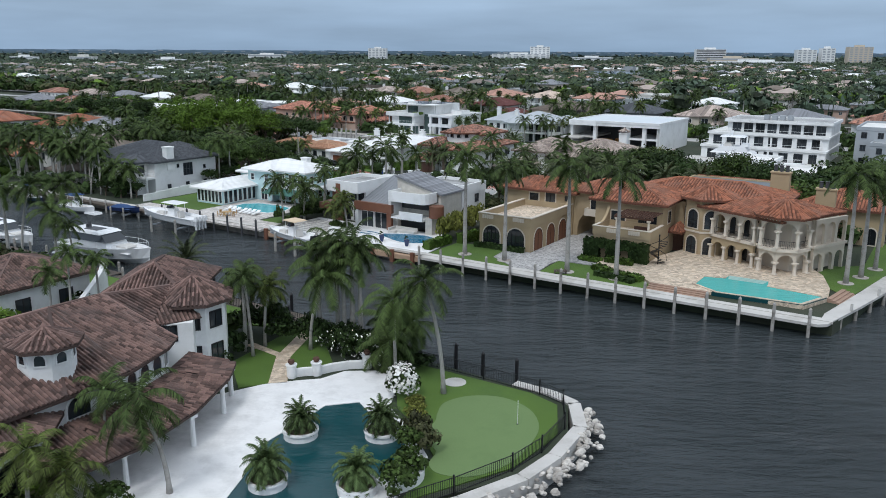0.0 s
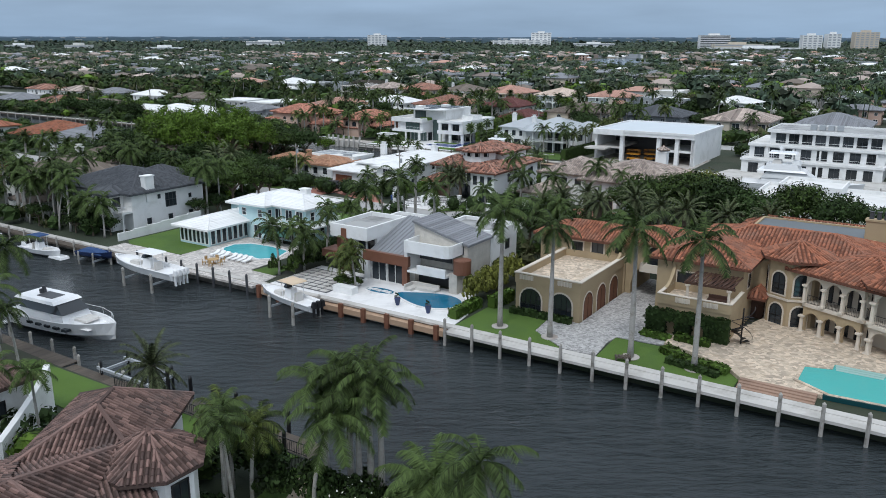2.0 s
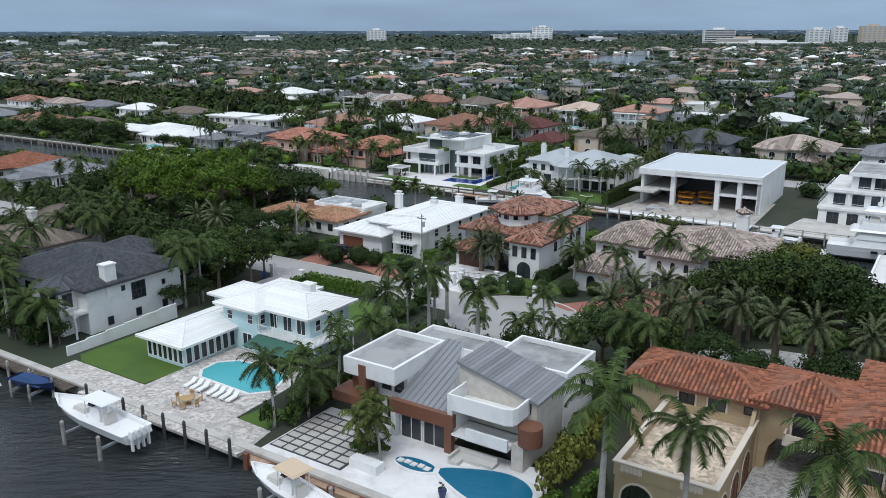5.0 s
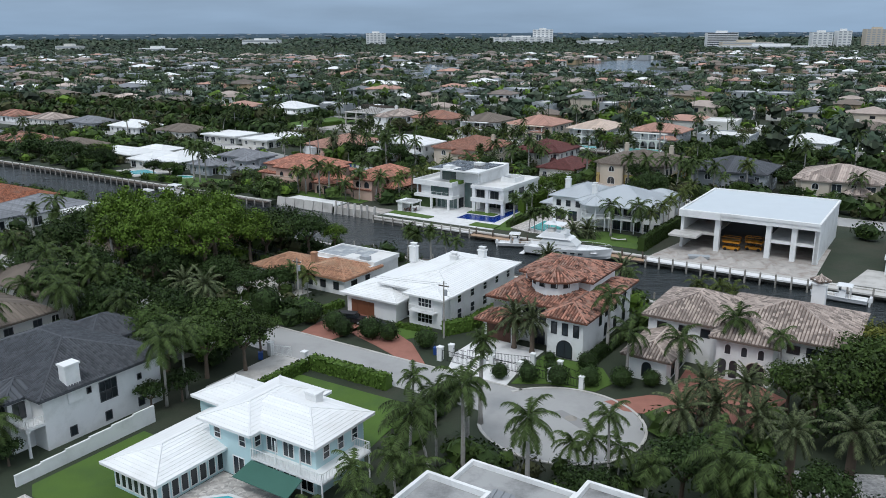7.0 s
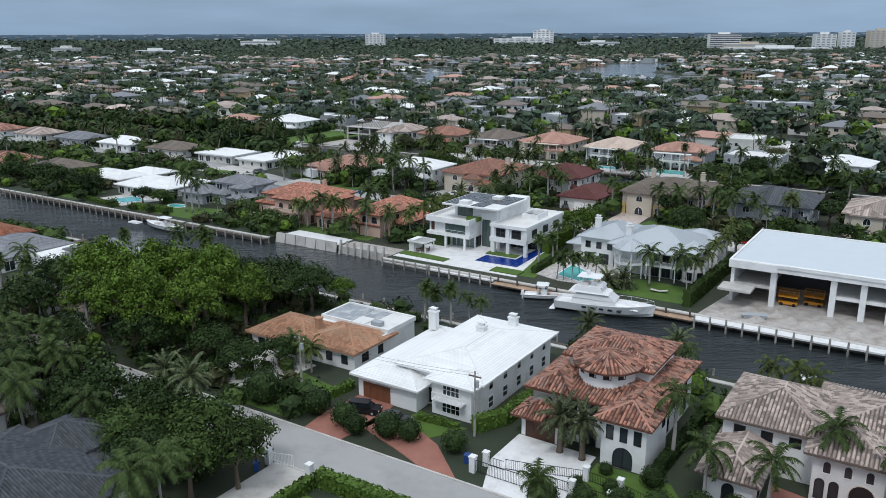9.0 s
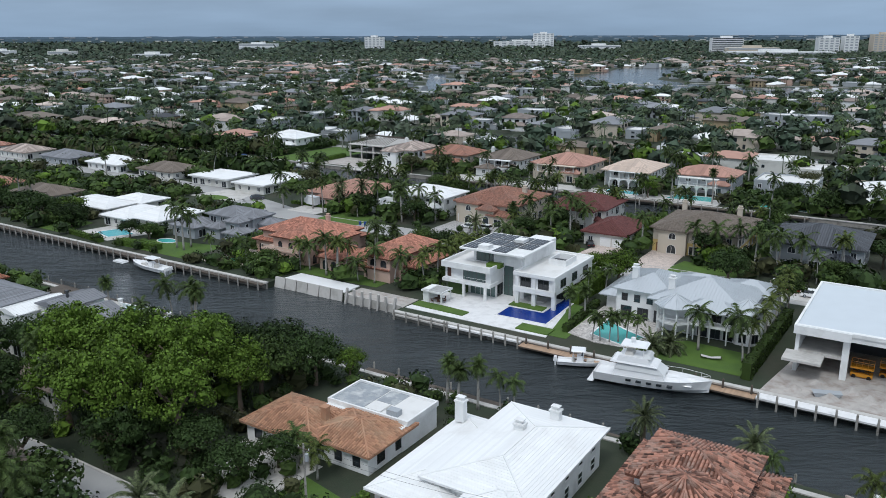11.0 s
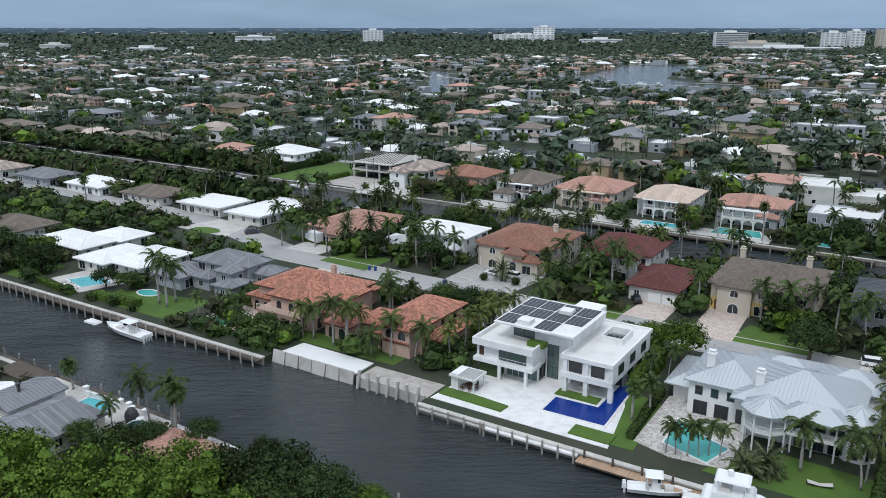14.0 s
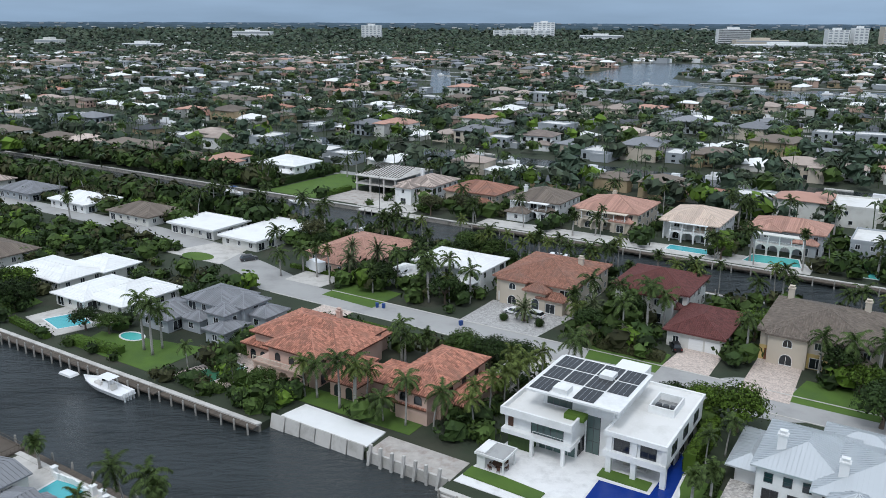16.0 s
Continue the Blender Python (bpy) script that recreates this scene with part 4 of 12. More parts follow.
for k in range(11):
    part("pergola_slat", Mb().box(-2.9 + k * .48, -10.6, 6.1 + .02 * (k % 2), -2.76 + k * .48, -5.8, 6.24), DARKWOOD, h.e)
for k in range(9):
    part("pergola_lath", Mb().box(-3.0, -10.5 + k * .52, 6.24, 2.2, -10.42 + k * .52, 6.3), DARKWOOD, h.e)
part("pergola_beam", Mb().box(-3.1, -10.4, 5.85, 2.3, -10.2, 6.1), DARKWOOD, h.e)
for u in (-2.7, 1.7):
    column(h.e, u, -10.3, 3.7, 5.85, .16, CASTSTONE)
part("bench", Mb().box(-.8, -9.4, 3.7, 1.2, -8.7, 4.2).box(-.8, -8.7, 3.7, 1.2, -8.5, 4.6), DARKWOOD, h.e)
# entrance recess between the wing and the turret
h.wall(-38.2, 115.6, -35.0, 119, -.3, 7.1, TAN)
h.win("S", -37.2, 115.6, -.1, 1.6, 2.6, nx=2, frame=DARKWOOD, pane=DARKWOOD, name="door")
h.hip(-37.9, 113.2, -36.2, 115.4, 3.2, .9, TERRA, "barrel", .3, "N")
# main block and its sunken flat roof
h.wall(-46.0, 118.2, -25.0, 130, -.3, 7.2, TAN)
h.hip(-46.0, 118.2, -25.0, 130, 7.1, 2.1, TERRA, "barrel", .7)
h.flat(-41.5, 127.6, -27.0, 136.4, 7.75, .2, TAN, mat("pale_blue_grey_roof_sheet", (0.14, 0.155, 0.165), .75, .15, .3, .1), .3, .5)
h.wall(-41.0, 128.0, -27.5, 136, -.3, 7.3, TAN)
h.hip(-44.0, 135.2, -26.0, 141, 6.0, 1.7, TERRA, "barrel", .7)
h.wall(-44.0, 135.2, -26.0, 141, -.3, 6.0, TAN)
# low white wing with arches, and the tan wing behind it
h.wall(-24.0, 123.6, -19.2, 133.6, -.3, 4.1, CREAM)
h.hip(-25.0, 123.6, -19.0, 134, 4.1, 1.9, TERRA, "barrel", .6)
lg = Mb()
arcade(lg, 0, 9.6, 0, .35, -.3, 3.9, 4, .5, 2.2)
ob = part("arcade", lg, CREAM, h.e)
ob.matrix_basis = pose(20.9, 8.0, 0, 0, 0, 90)
h.row("E", 124.2, 133.4, -19.2, .1, 4, 1.5, 2.5, nx=2, arch=True, frame=BLACK)
h.wall(-24.4, 134, -13.0, 145, -.3, 5.2, TAN)
h.hip(-24.4, 134, -13.0, 145, 5.2, 2.2, TERRA, "barrel", .8)
h.row("S", -18.8, -13.4, 134, .2, 2, 1.5, 2.4, nx=2, arch=True, frame=BLACK, trim=CASTSTONE)
h.row("E", 135, 144, -13.0, .2, 3, 1.7, 2.6, nx=2, arch=True, frame=BLACK, trim=CASTSTONE)
# turret, loggia and corner pavilion, turned off the grid
before = set(h.e.children)
tw = [(.3 + 3.4 * math.cos(math.pi / 4 * i + math.pi / 8), -.2 + 3.4 * math.sin(math.pi / 4 * i + math.pi / 8)) for i in range(8)]
part("turret", Mb().prism(tw, -.3, 8.0), TAN, h.e)
pyramid(h.e, .3, -.2, 3.4, 8.0, 1.7, 8, TERRA, over=.8)
for ang in (0, -45, 45):
    cx, cy = .3 + 3.15 * math.sin(radians(ang)), -.2 - 3.15 * math.cos(radians(ang))
    for z in (.3, 4.0):
        win(h.e, "S", cx, cy, z, 1.6, 2.5, nx=2, ny=3, arch=True, frame=BLACK, trim=CASTSTONE, turn=ang)
part("string_course", Mb().prism([(.3 + (x - .3) * 1.03, -.2 + (y + .2) * 1.03) for x, y in tw], 3.35, 3.6), CASTSTONE, h.e)
part("wall", Mb().box(2.6, -.6, -.3, 13.6, 9, 7.0), CREAM, h.e)
lg = Mb()
arcade(lg, 3.3, 9.9, -2.9, .45, -.3, 3.3, 3, .55, 2.15)
part("arcade", lg, TAN, h.e)
lg = Mb()
arcade(lg, 3.3, 9.9, -2.9, .45, 3.65, 6.95, 3, .45, 1.95)
part("arcade", lg, CREAM, h.e)
part("loggia_floor", Mb().box(3.2, -3.05, 3.3, 10.2, -.55, 3.65), CASTSTONE, h.e)
part("loggia_ceiling", Mb().box(3.2, -3.0, 6.95, 10.2, -.55, 7.1), CREAM, h.e)
for i in range(4):
    x = 3.3 + 2.2 * i
    column(h.e, x, -3.02, .3, 2.25, .2, CASTSTONE)
    column(h.e, x, -3.02, 3.65, 5.75, .18, CASTSTONE)
    if i < 3:
        railing(h.e, [(x + .3, -2.8), (x + 1.9, -2.8)], 3.65, .95, BLACK, .16, bar=.02)
        win(h.e, "S", x + 1.1, -.62, 3.7, 1.5, 2.4, nx=2, frame=BLACK)
        win(h.e, "S", x + 1.1, -.62, -.05, 1.5, 2.6, nx=2, arch=True, frame=BLACK)
cx, cy, cr = 12.3, -.4, 3.1
ring = [(cx + cr * math.cos(math.pi / 4 * i + math.pi / 8), cy + cr * math.sin(math.pi / 4 * i + math.pi / 8)) for i in range(8)]
for z0, z1, m in ((-.3, 3.3, CREAM), (3.65, 7.2, CREAM)):
    for i in range(8):
        (xa, ya), (xb, yb) = ring[i], ring[(i + 1) % 8]
        L = math.hypot(xb - xa, yb - ya)
        a = Mb()
        arcade(a, 0, L, 0, .35, z0, z1, 1, .45, 2.25)
        ob = part("arcade", a, m, h.e)
        ob.matrix_basis = pose(xa, ya, 0, 0, 0, math.degrees(math.atan2(yb - ya, xb - xa)))
        column(h.e, xa, ya, z0 + (.6 if z0 < 0 else 0), z0 + 2.3, .22, CASTSTONE)
        if z0 > 0:
            railing(h.e, [(xa * .97 + cx * .03, ya * .97 + cy * .03), (xb * .97 + cx * .03, yb * .97 + cy * .03)], 3.65, .95, BLACK, .2, bar=.02)
part("loggia_floor", Mb().prism([(cx + (x - cx) * 1.1, cy + (y - cy) * 1.1) for x, y in ring], 3.3, 3.65), CASTSTONE, h.e)
part("cornice", Mb().prism([(cx + (x - cx) * 1.08, cy + (y - cy) * 1.08) for x, y in ring], 7.2, 7.6), CASTSTONE, h.e)
pyramid(h.e, cx, cy, cr, 7.6, 1.9, 8, TERRA, over=.9)
for z0, z1 in ((-.3, 3.3), (3.65, 6.95)):
    lg = Mb()
    arcade(lg, 0, 6.6, 0, .4, z0, z1, 3, .55, 2.0)
    ob = part("arcade", lg, CREAM, h.e)
    ob.matrix_basis = pose(15.0, 2.2, 0, 0, 0, 90)
part("loggia_floor", Mb().box(13.4, 2.0, 3.3, 15.2, 9, 3.65), CASTSTONE, h.e)
hip(h.e, 1.6, -2.8, 13.4, 9.2, 7.1, 1.8, TERRA, "barrel", .7)
for ob in set(h.e.children) - before:
    ob.matrix_basis = pose(6.3, 1.0, 0, 0, 0, -25) @ ob.matrix_basis
for u, v in ((-27.0, 130.0), (-20.6, 129.4)):
    h.chimney(u, v, 6.0, 10.2 if u < -25 else 8.4, TAN, 2.6, 1.3, False)
    for k in range(3):
        part("chimney_pot", Mb().lathe(u + 40 - .8 + .8 * k, v - 116, [(.28, (10.4 if u < -25 else 8.6)), (.24, (11.2 if u < -25 else 9.4)), (.33, (11.35 if u < -25 else 9.55))], 8), DARKGREY, h.e)
# spiral stair at the terrace's end
sp = Mb().cyl(3.5, -11.0, -.2, 4.4, .08)
part("stair_post", sp, BLACK, h.e)
for k in range(16):
    a = k * .42
    part("stair_tread", Mb().add([(3.5, -11.0, .2 + k * .22), (3.5 + 1.1 * math.cos(a), -11.0 + 1.1 * math.sin(a), .2 + k * .22), (3.5 + 1.1 * math.cos(a + .42), -11.0 + 1.1 * math.sin(a + .42), .2 + k * .22),
                                  (3.5, -11.0, .15 + k * .22), (3.5 + 1.1 * math.cos(a), -11.0 + 1.1 * math.sin(a), .15 + k * .22), (3.5 + 1.1 * math.cos(a + .42), -11.0 + 1.1 * math.sin(a + .42), .15 + k * .22)],
                                 [(0, 1, 2), (5, 4, 3), (0, 3, 4, 1), (1, 4, 5, 2)]), BLACK, h.e)
rl = [(3.5 + 1.1 * math.cos(k * .42), -11.0 + 1.1 * math.sin(k * .42), 1.1 + k * .22) for k in range(17)]
part("stair_rail", Mb().tube(rl, .04, 5), BLACK, h.e)
# ---- plants ----
def frond(mb, base, yaw, up, length, droop, pairs, leaf, width):
    """A feather frond: an arching rib with leaflets hanging to both sides."""
    pts = []
    d = Vector((math.cos(yaw) * math.cos(up), math.sin(yaw) * math.cos(up), math.sin(up)))
    p = Vector(base)
    n = 7
    for i in range(n + 1):
        pts.append(p.copy())
        d = (d + Vector((0, 0, -droop * (i + 1) / n))).normalized()
        p = p + d * (length / n)
    side = Vector((-math.sin(yaw), math.cos(yaw), 0))
    for i in range(pairs):
        t = 0.1 + 0.9 * i / pairs
        k = t * n
        j = min(int(k), n - 1)
        c = pts[j].lerp(pts[j + 1], k - j)
        dr = (pts[j + 1] - pts[j]).normalized()
        w = leaf * (0.45 + 0.9 * math.sin(math.pi * min(1, t * 0.85 + 0.12)) * 0.75) * random.uniform(.85, 1.1)
        g = width * length / pairs
        for sg in (-1, 1):
            tip = c + side * sg * w * .82 + dr * w * .45 + Vector((0, 0, -w * random.uniform(.30, .66)))
            q = [tuple(c - dr * g * .1), tuple(c + dr * g * 1.15), tuple(tip)]
            mb.add(q, [(0, 1, 2)] if sg < 0 else [(2, 1, 0)])
    for i in range(n):
        a, b = pts[i], pts[i + 1]
        r0, r1 = .05 * (1 - i / n) + .012, .05 * (1 - (i + 1) / n) + .012
        mb.add([tuple(a + side * r0), tuple(a - side * r0), tuple(b - side * r1), tuple(b + side * r1)], [(0, 1, 2, 3)])


FINE = [1.0]   # share of leaflets: fewer on the palms far down the streets


def crown(n, length, lo, hi, droop, pairs, leaf, width=1.0):
    mb = Mb()
    pairs = max(6, round(pairs * FINE[0] * 2))
    for i in range(n):
        t = (i + random.random() * .6) / n
        up = hi + (lo - hi) * t
        frond(mb, (0, 0, 0), i * 2.39996 + random.uniform(-.2, .2), up, length * random.uniform(.85, 1.08), droop * random.uniform(.8, 1.25), pairs, leaf, width)
    return mb


def trunk_mesh(height, r0, r1, lean, bulge=0.0, bend=1.0):
    mb = Mb()
    pts, rad = [], []
    for i in range(9):
        t = i / 8
        pts.append((lean * t ** (1 + bend), 0.12 * math.sin(t * 3) * min(1, abs(lean)), height * t))
        rad.append((r0 + (r1 - r0) * t + bulge * math.exp(-((t - .3) / .25) ** 2)) * (1.35 if i == 0 else 1))
    mb.tube(pts, rad, 8)
    mb.smooth = True
    return mb


PALMS = {}


def palm_proto(kind, var, fine=1.0):
    key = (kind, var, fine)
    FINE[0] = fine
    if key in PALMS:
        return PALMS[key]
    random.seed(17 * var + len(kind) * 101)
    if kind == "royal":
        H, lean = 11.5 + var * .7, random.uniform(-.3, .3)
        tr, cr = trunk_mesh(H, .25, .16, lean, .05), crown(17, 3.6, -.5, 1.2, .46, 17, .74, .95)
        sh, m = 1.5, PALMLEAF
    elif kind == "coconut":
        H, lean = 8.5 + var * 1.3, random.choice((-1, 1)) * random.uniform(.8, 2.2)
        tr, cr = trunk_mesh(H, .19, .11, lean), crown(20, 3.6, -.75, 1.15, .44, 17, .78, .85)
        sh, m = 0, PALMLEAF
    elif kind == "date":
        H, lean = 5.0 + var * .9, random.uniform(-.2, .2)
        tr, cr = trunk_mesh(H, .40, .36, lean), crown(36, 3.3, -.85, 1.35, .30, 14, .46, .9)
        sh, m = 0, DATELEAF
    elif kind == "pygmy":
        H, lean = 1.0, 0.0
        tr, cr = trunk_mesh(H, .14, .12, lean), crown(56, 1.75, -.35, 1.4, .42, 16, .36, 1.0)
        sh, m = 0, FRESHFROND
    elif kind == "sabal":
        H, lean = 6.5 + var, random.uniform(-.5, .5)
        tr, cr = trunk_mesh(H, .24, .2, lean), crown(28, 2.0, -.9, 1.35, .34, 9, .80, .8)
        sh, m = 0, PALMLEAF
    elif kind == "golden":
        H, lean = 6 + var, random.uniform(-.6, .6)
        tr, cr = trunk_mesh(H, .17, .12, lean), crown(17, 2.7, -.5, 1.3, .5, 13, .62, .9)
        sh, m = .9, PALMLIGHT
    else:   # slender
        H, lean = 7.5 + var * .9, random.uniform(-.7, .7)
        tr, cr = trunk_mesh(H, .15, .10, lean), crown(15, 2.3, -.5, 1.2, .45, 12, .58, .9)
        sh, m = .8, PALMLEAF
    trm, crm = tr.mesh("trunk", TRUNK if kind != "date" else BARK), cr.mesh("crown", m)
    shm = None
    if sh:
        s = Mb().tube([(0, 0, -sh), (0, 0, -sh * .4), (0, 0, .15)], [.19 if kind == "royal" else .13, .16 if kind == "royal" else .11, .09], 8)
        s.smooth = True
        shm = s.mesh("crownshaft", SHAFT)
    PALMS[key] = trm, crm, shm, H, lean
    return PALMS[key]


PALM_LABEL = {"royal": "tall royal palm with smooth pale trunk and green crownshaft", "coconut": "leaning coconut palm with arching feathery fronds",
              "date": "stout date palm with dense grey-green fronds", "sabal": "cabbage palm with a rounded dense crown",
              "pygmy": "low bushy pygmy date palm in a planter", "golden": "slender palm with yellow-green fronds", "slender": "slender garden palm with a thin grey trunk"}


JOINED_PALMS = {}


def palm(kind, u, v, height=None, z=G, turn=None, group="", spread=1.0):
    var = random.randrange(3)
    keep = random.getstate()
    trm, crm, shm, H, lean = palm_proto(kind, var, .36 if v > 262 else (1.2 if v < 70 else (.55 if v > 180 else .85)))
    random.setstate(keep)
    if v > 300:
        k = (height or H * random.uniform(.85, 1.15)) / H
        m4 = place(u, v, z - .05, random.uniform(0, 360))
        top = m4 @ Matrix.Translation((lean, 0, H * k)) @ Matrix.Scale(random.uniform(.9, 1.1) * spread, 4)
        for me_, m_ in ((trm, m4 @ Matrix.Diagonal((1, 1, k, 1))), (crm, top)):
            JOINED_PALMS.setdefault(me_.materials[0].name, Mb()).add([tuple(m_ @ q.co) for q in me_.vertices], [tuple(q.vertices) for q in me_.polygons])
        return None
    e = thing("palm_tree", PALM_LABEL[kind], "palm tree", u, v, z - .05, random.uniform(0, 360) if turn is None else turn, group or "palm trees")
    k = (height or H * random.uniform(.85, 1.15)) / H
    t = new("trunk", trm)
    t.parent = e
    w = 0.6 + 0.4 * k
    t.matrix_basis = Matrix.Diagonal((w, w, k, 1))
    c = new("crown", crm)
    c.parent = e
    c.matrix_basis = pose(lean * w, .12 * math.sin(3) * min(1, abs(lean)) * w, H * k, random.uniform(-6, 6), random.uniform(-6, 6), random.uniform(0, 360)) @ Matrix.Scale(random.uniform(.9, 1.12) * spread, 4)
    if shm:
        s = new("crownshaft", shm)
        s.parent = e
        s.matrix_basis = pose(lean * w, .12 * math.sin(3) * min(1, abs(lean)) * w, H * k)
    return e


def tuft(mb, c, r, n, size, flat=.75):
    """Leaf sprays over a lump of foliage."""
    for _ in range(n):
        z = random.uniform(-.55, 1)
        a = random.uniform(0, 2 * math.pi)
        q = math.sqrt(max(0, 1 - z * z))
        d = Vector((q * math.cos(a), q * math.sin(a), z * flat))
        p = Vector(c) + d * r * random.uniform(.72, 1.06)
        t = d.orthogonal().normalized()
        t.rotate(Matrix.Rotation(random.uniform(0, 6.3), 3, d))
        b = d.cross(t).normalized()
        s = size * random.uniform(.6, 1.3)
        tilt = d * random.uniform(-.5, .5) * s
        mb.add([tuple(p - t * s * .6 - b * s * .25), tuple(p + t * s * .15 - b * s * .5 + tilt), tuple(p + t * s * .75 + tilt), tuple(p + b * s * .55 - tilt * .5)], [(0, 1, 2, 3)])


def canopy(R, lumps, n, size, flat=.7, seed=0, core=True, lo=-.25, big=(.30, .46)):
    """An uneven crown: lumps of leaf sprays round a dark heart of inner leaves."""
    random.seed(seed)
    mb = Mb()
    for i in range(lumps):
        a = i * 2.4 + random.uniform(-.4, .4)
        t = math.sqrt((i + .5) / lumps)
        rr = R * random.uniform(*big)
        c = (math.cos(a) * t * R * .78, math.sin(a) * t * R * .78, R * flat * (.62 * math.sqrt(max(0, 1 - t * t)) + random.uniform(lo, .18)))
        if core:
            k = 6
            ring = [(c[0] + rr * .4 * math.cos(2 * math.pi * j / k), c[1] + rr * .4 * math.sin(2 * math.pi * j / k), c[2] + random.uniform(-.2, .2) * rr) for j in range(k)]
            mb.add(ring + [(c[0], c[1], c[2] + rr * .25), (c[0], c[1], c[2] - rr * .5)], [(j, (j + 1) % k, k) for j in range(k)] + [((j + 1) % k, j, k + 1) for j in range(k)])
        tuft(mb, c, rr, n, size, .85)
    return mb


def limbs(h, R, seed):
    random.seed(seed)
    mb = Mb()
    mb.tube([(0, 0, 0), (.1, .05, h * .3), (0, .1, h * .62)], [R * .085, R * .062, R * .05], 7)
    for i in range(5):
        a = i * 1.26 + random.uniform(-.3, .3)
        mb.tube([(0, .1, h * .55), (R * .3 * math.cos(a), R * .3 * math.sin(a), h * .8), (R * .6 * math.cos(a), R * .6 * math.sin(a), h)], [R * .04, R * .028, R * .01], 5)
    return mb


TREES = {}


def tree(u, v, R, h, leaf=None, dense=1, label="", z=G, flat=.7):
    """A broad-leaved tree: crown radius R, top of the crown at h."""
    leaf = leaf or LEAF
    var = random.randrange(3)
    key = (leaf.name, dense, var, round(flat, 1))
    if key not in TREES:
        keep = random.getstate()
        lumps, n, size = {0: (9, 26, 1.0), 1: (20, 62, .42), 2: (36, 84, .27), 4: (0, 0, 0)}[dense]
        cm_ = canopy(5, 46, 120, .22, .9, 40 + var, lo=-.62, big=(.17, .31)) if dense == 4 else canopy(5, lumps, n, size, flat, 40 + var)
        TREES[key] = cm_.mesh("crown", leaf), limbs(4.5, 5, 60 + var).mesh("trunk", BARK)
        random.setstate(keep)
    cm, tm = TREES[key]
    e = thing("tree", label or "broad-leaved tree with a dense uneven green crown", "tree", u, v, z - .05, random.uniform(0, 360), "garden trees")
    k = R / 5
    t = new("trunk", tm)
    t.parent = e
    zc = max(h - R * flat * .95, R * .3)
    t.matrix_basis = Matrix.Diagonal((k, k, zc / 4.0, 1))
    c = new("crown", cm)
    c.parent = e
    c.matrix_basis = Matrix.Translation((0, 0, zc)) @ Matrix.Diagonal((k, k, k * random.uniform(.9, 1.1), 1))
    return e


SHRUBS = {}


def shrub(u, v, R, h, leaf=None, label="rounded green garden shrub", z=G, name="shrub"):
    leaf = leaf or LEAFMID
    var = random.randrange(2)
    key = (leaf.name, var)
    if key not in SHRUBS:
        keep = random.getstate()
        SHRUBS[key] = canopy(1, 9, 70, .15, .95, 80 + var, lo=-.4).mesh("shrub", leaf)
        random.setstate(keep)
    ob = new(name, SHRUBS[key])
    ob.matrix_basis = place(u, v, z + h * .42, random.uniform(0, 360)) @ Matrix.Diagonal((R, R, h * .62, 1))
    return tagged(ob, label, "shrub", "garden shrubs")


def ball_bush(u, v, R, leaf=None, z=G):
    key = ("ball", (leaf or LEAF).name)
    if key not in SHRUBS:
        keep = random.getstate()
        random.seed(5)
        mb = Mb()
        tuft(mb, (0, 0, 0), 1, 900, .10, 1.0)
        k, m = 10, 5
        for j in range(m):
            a0, a1 = math.pi * j / m - math.pi / 2, math.pi * (j + 1) / m - math.pi / 2
            for i in range(k):
                b0, b1 = 2 * math.pi * i / k, 2 * math.pi * (i + 1) / k
                mb.add([(.8 * math.cos(a) * math.cos(b), .8 * math.cos(a) * math.sin(b), .8 * math.sin(a)) for a, b in ((a0, b0), (a0, b1), (a1, b1), (a1, b0))], [(0, 1, 2, 3)])
        SHRUBS[key] = mb.mesh("clipped_bush", leaf or LEAF)
        random.setstate(keep)
    ob = new("clipped_bush", SHRUBS[key])
    ob.matrix_basis = place(u, v, z + R * .85, random.uniform(0, 360)) @ Matrix.Diagonal((R, R, R * .95, 1))
    return tagged(ob, "round clipped dark green bush in a front garden", "bush", "clipped bushes")


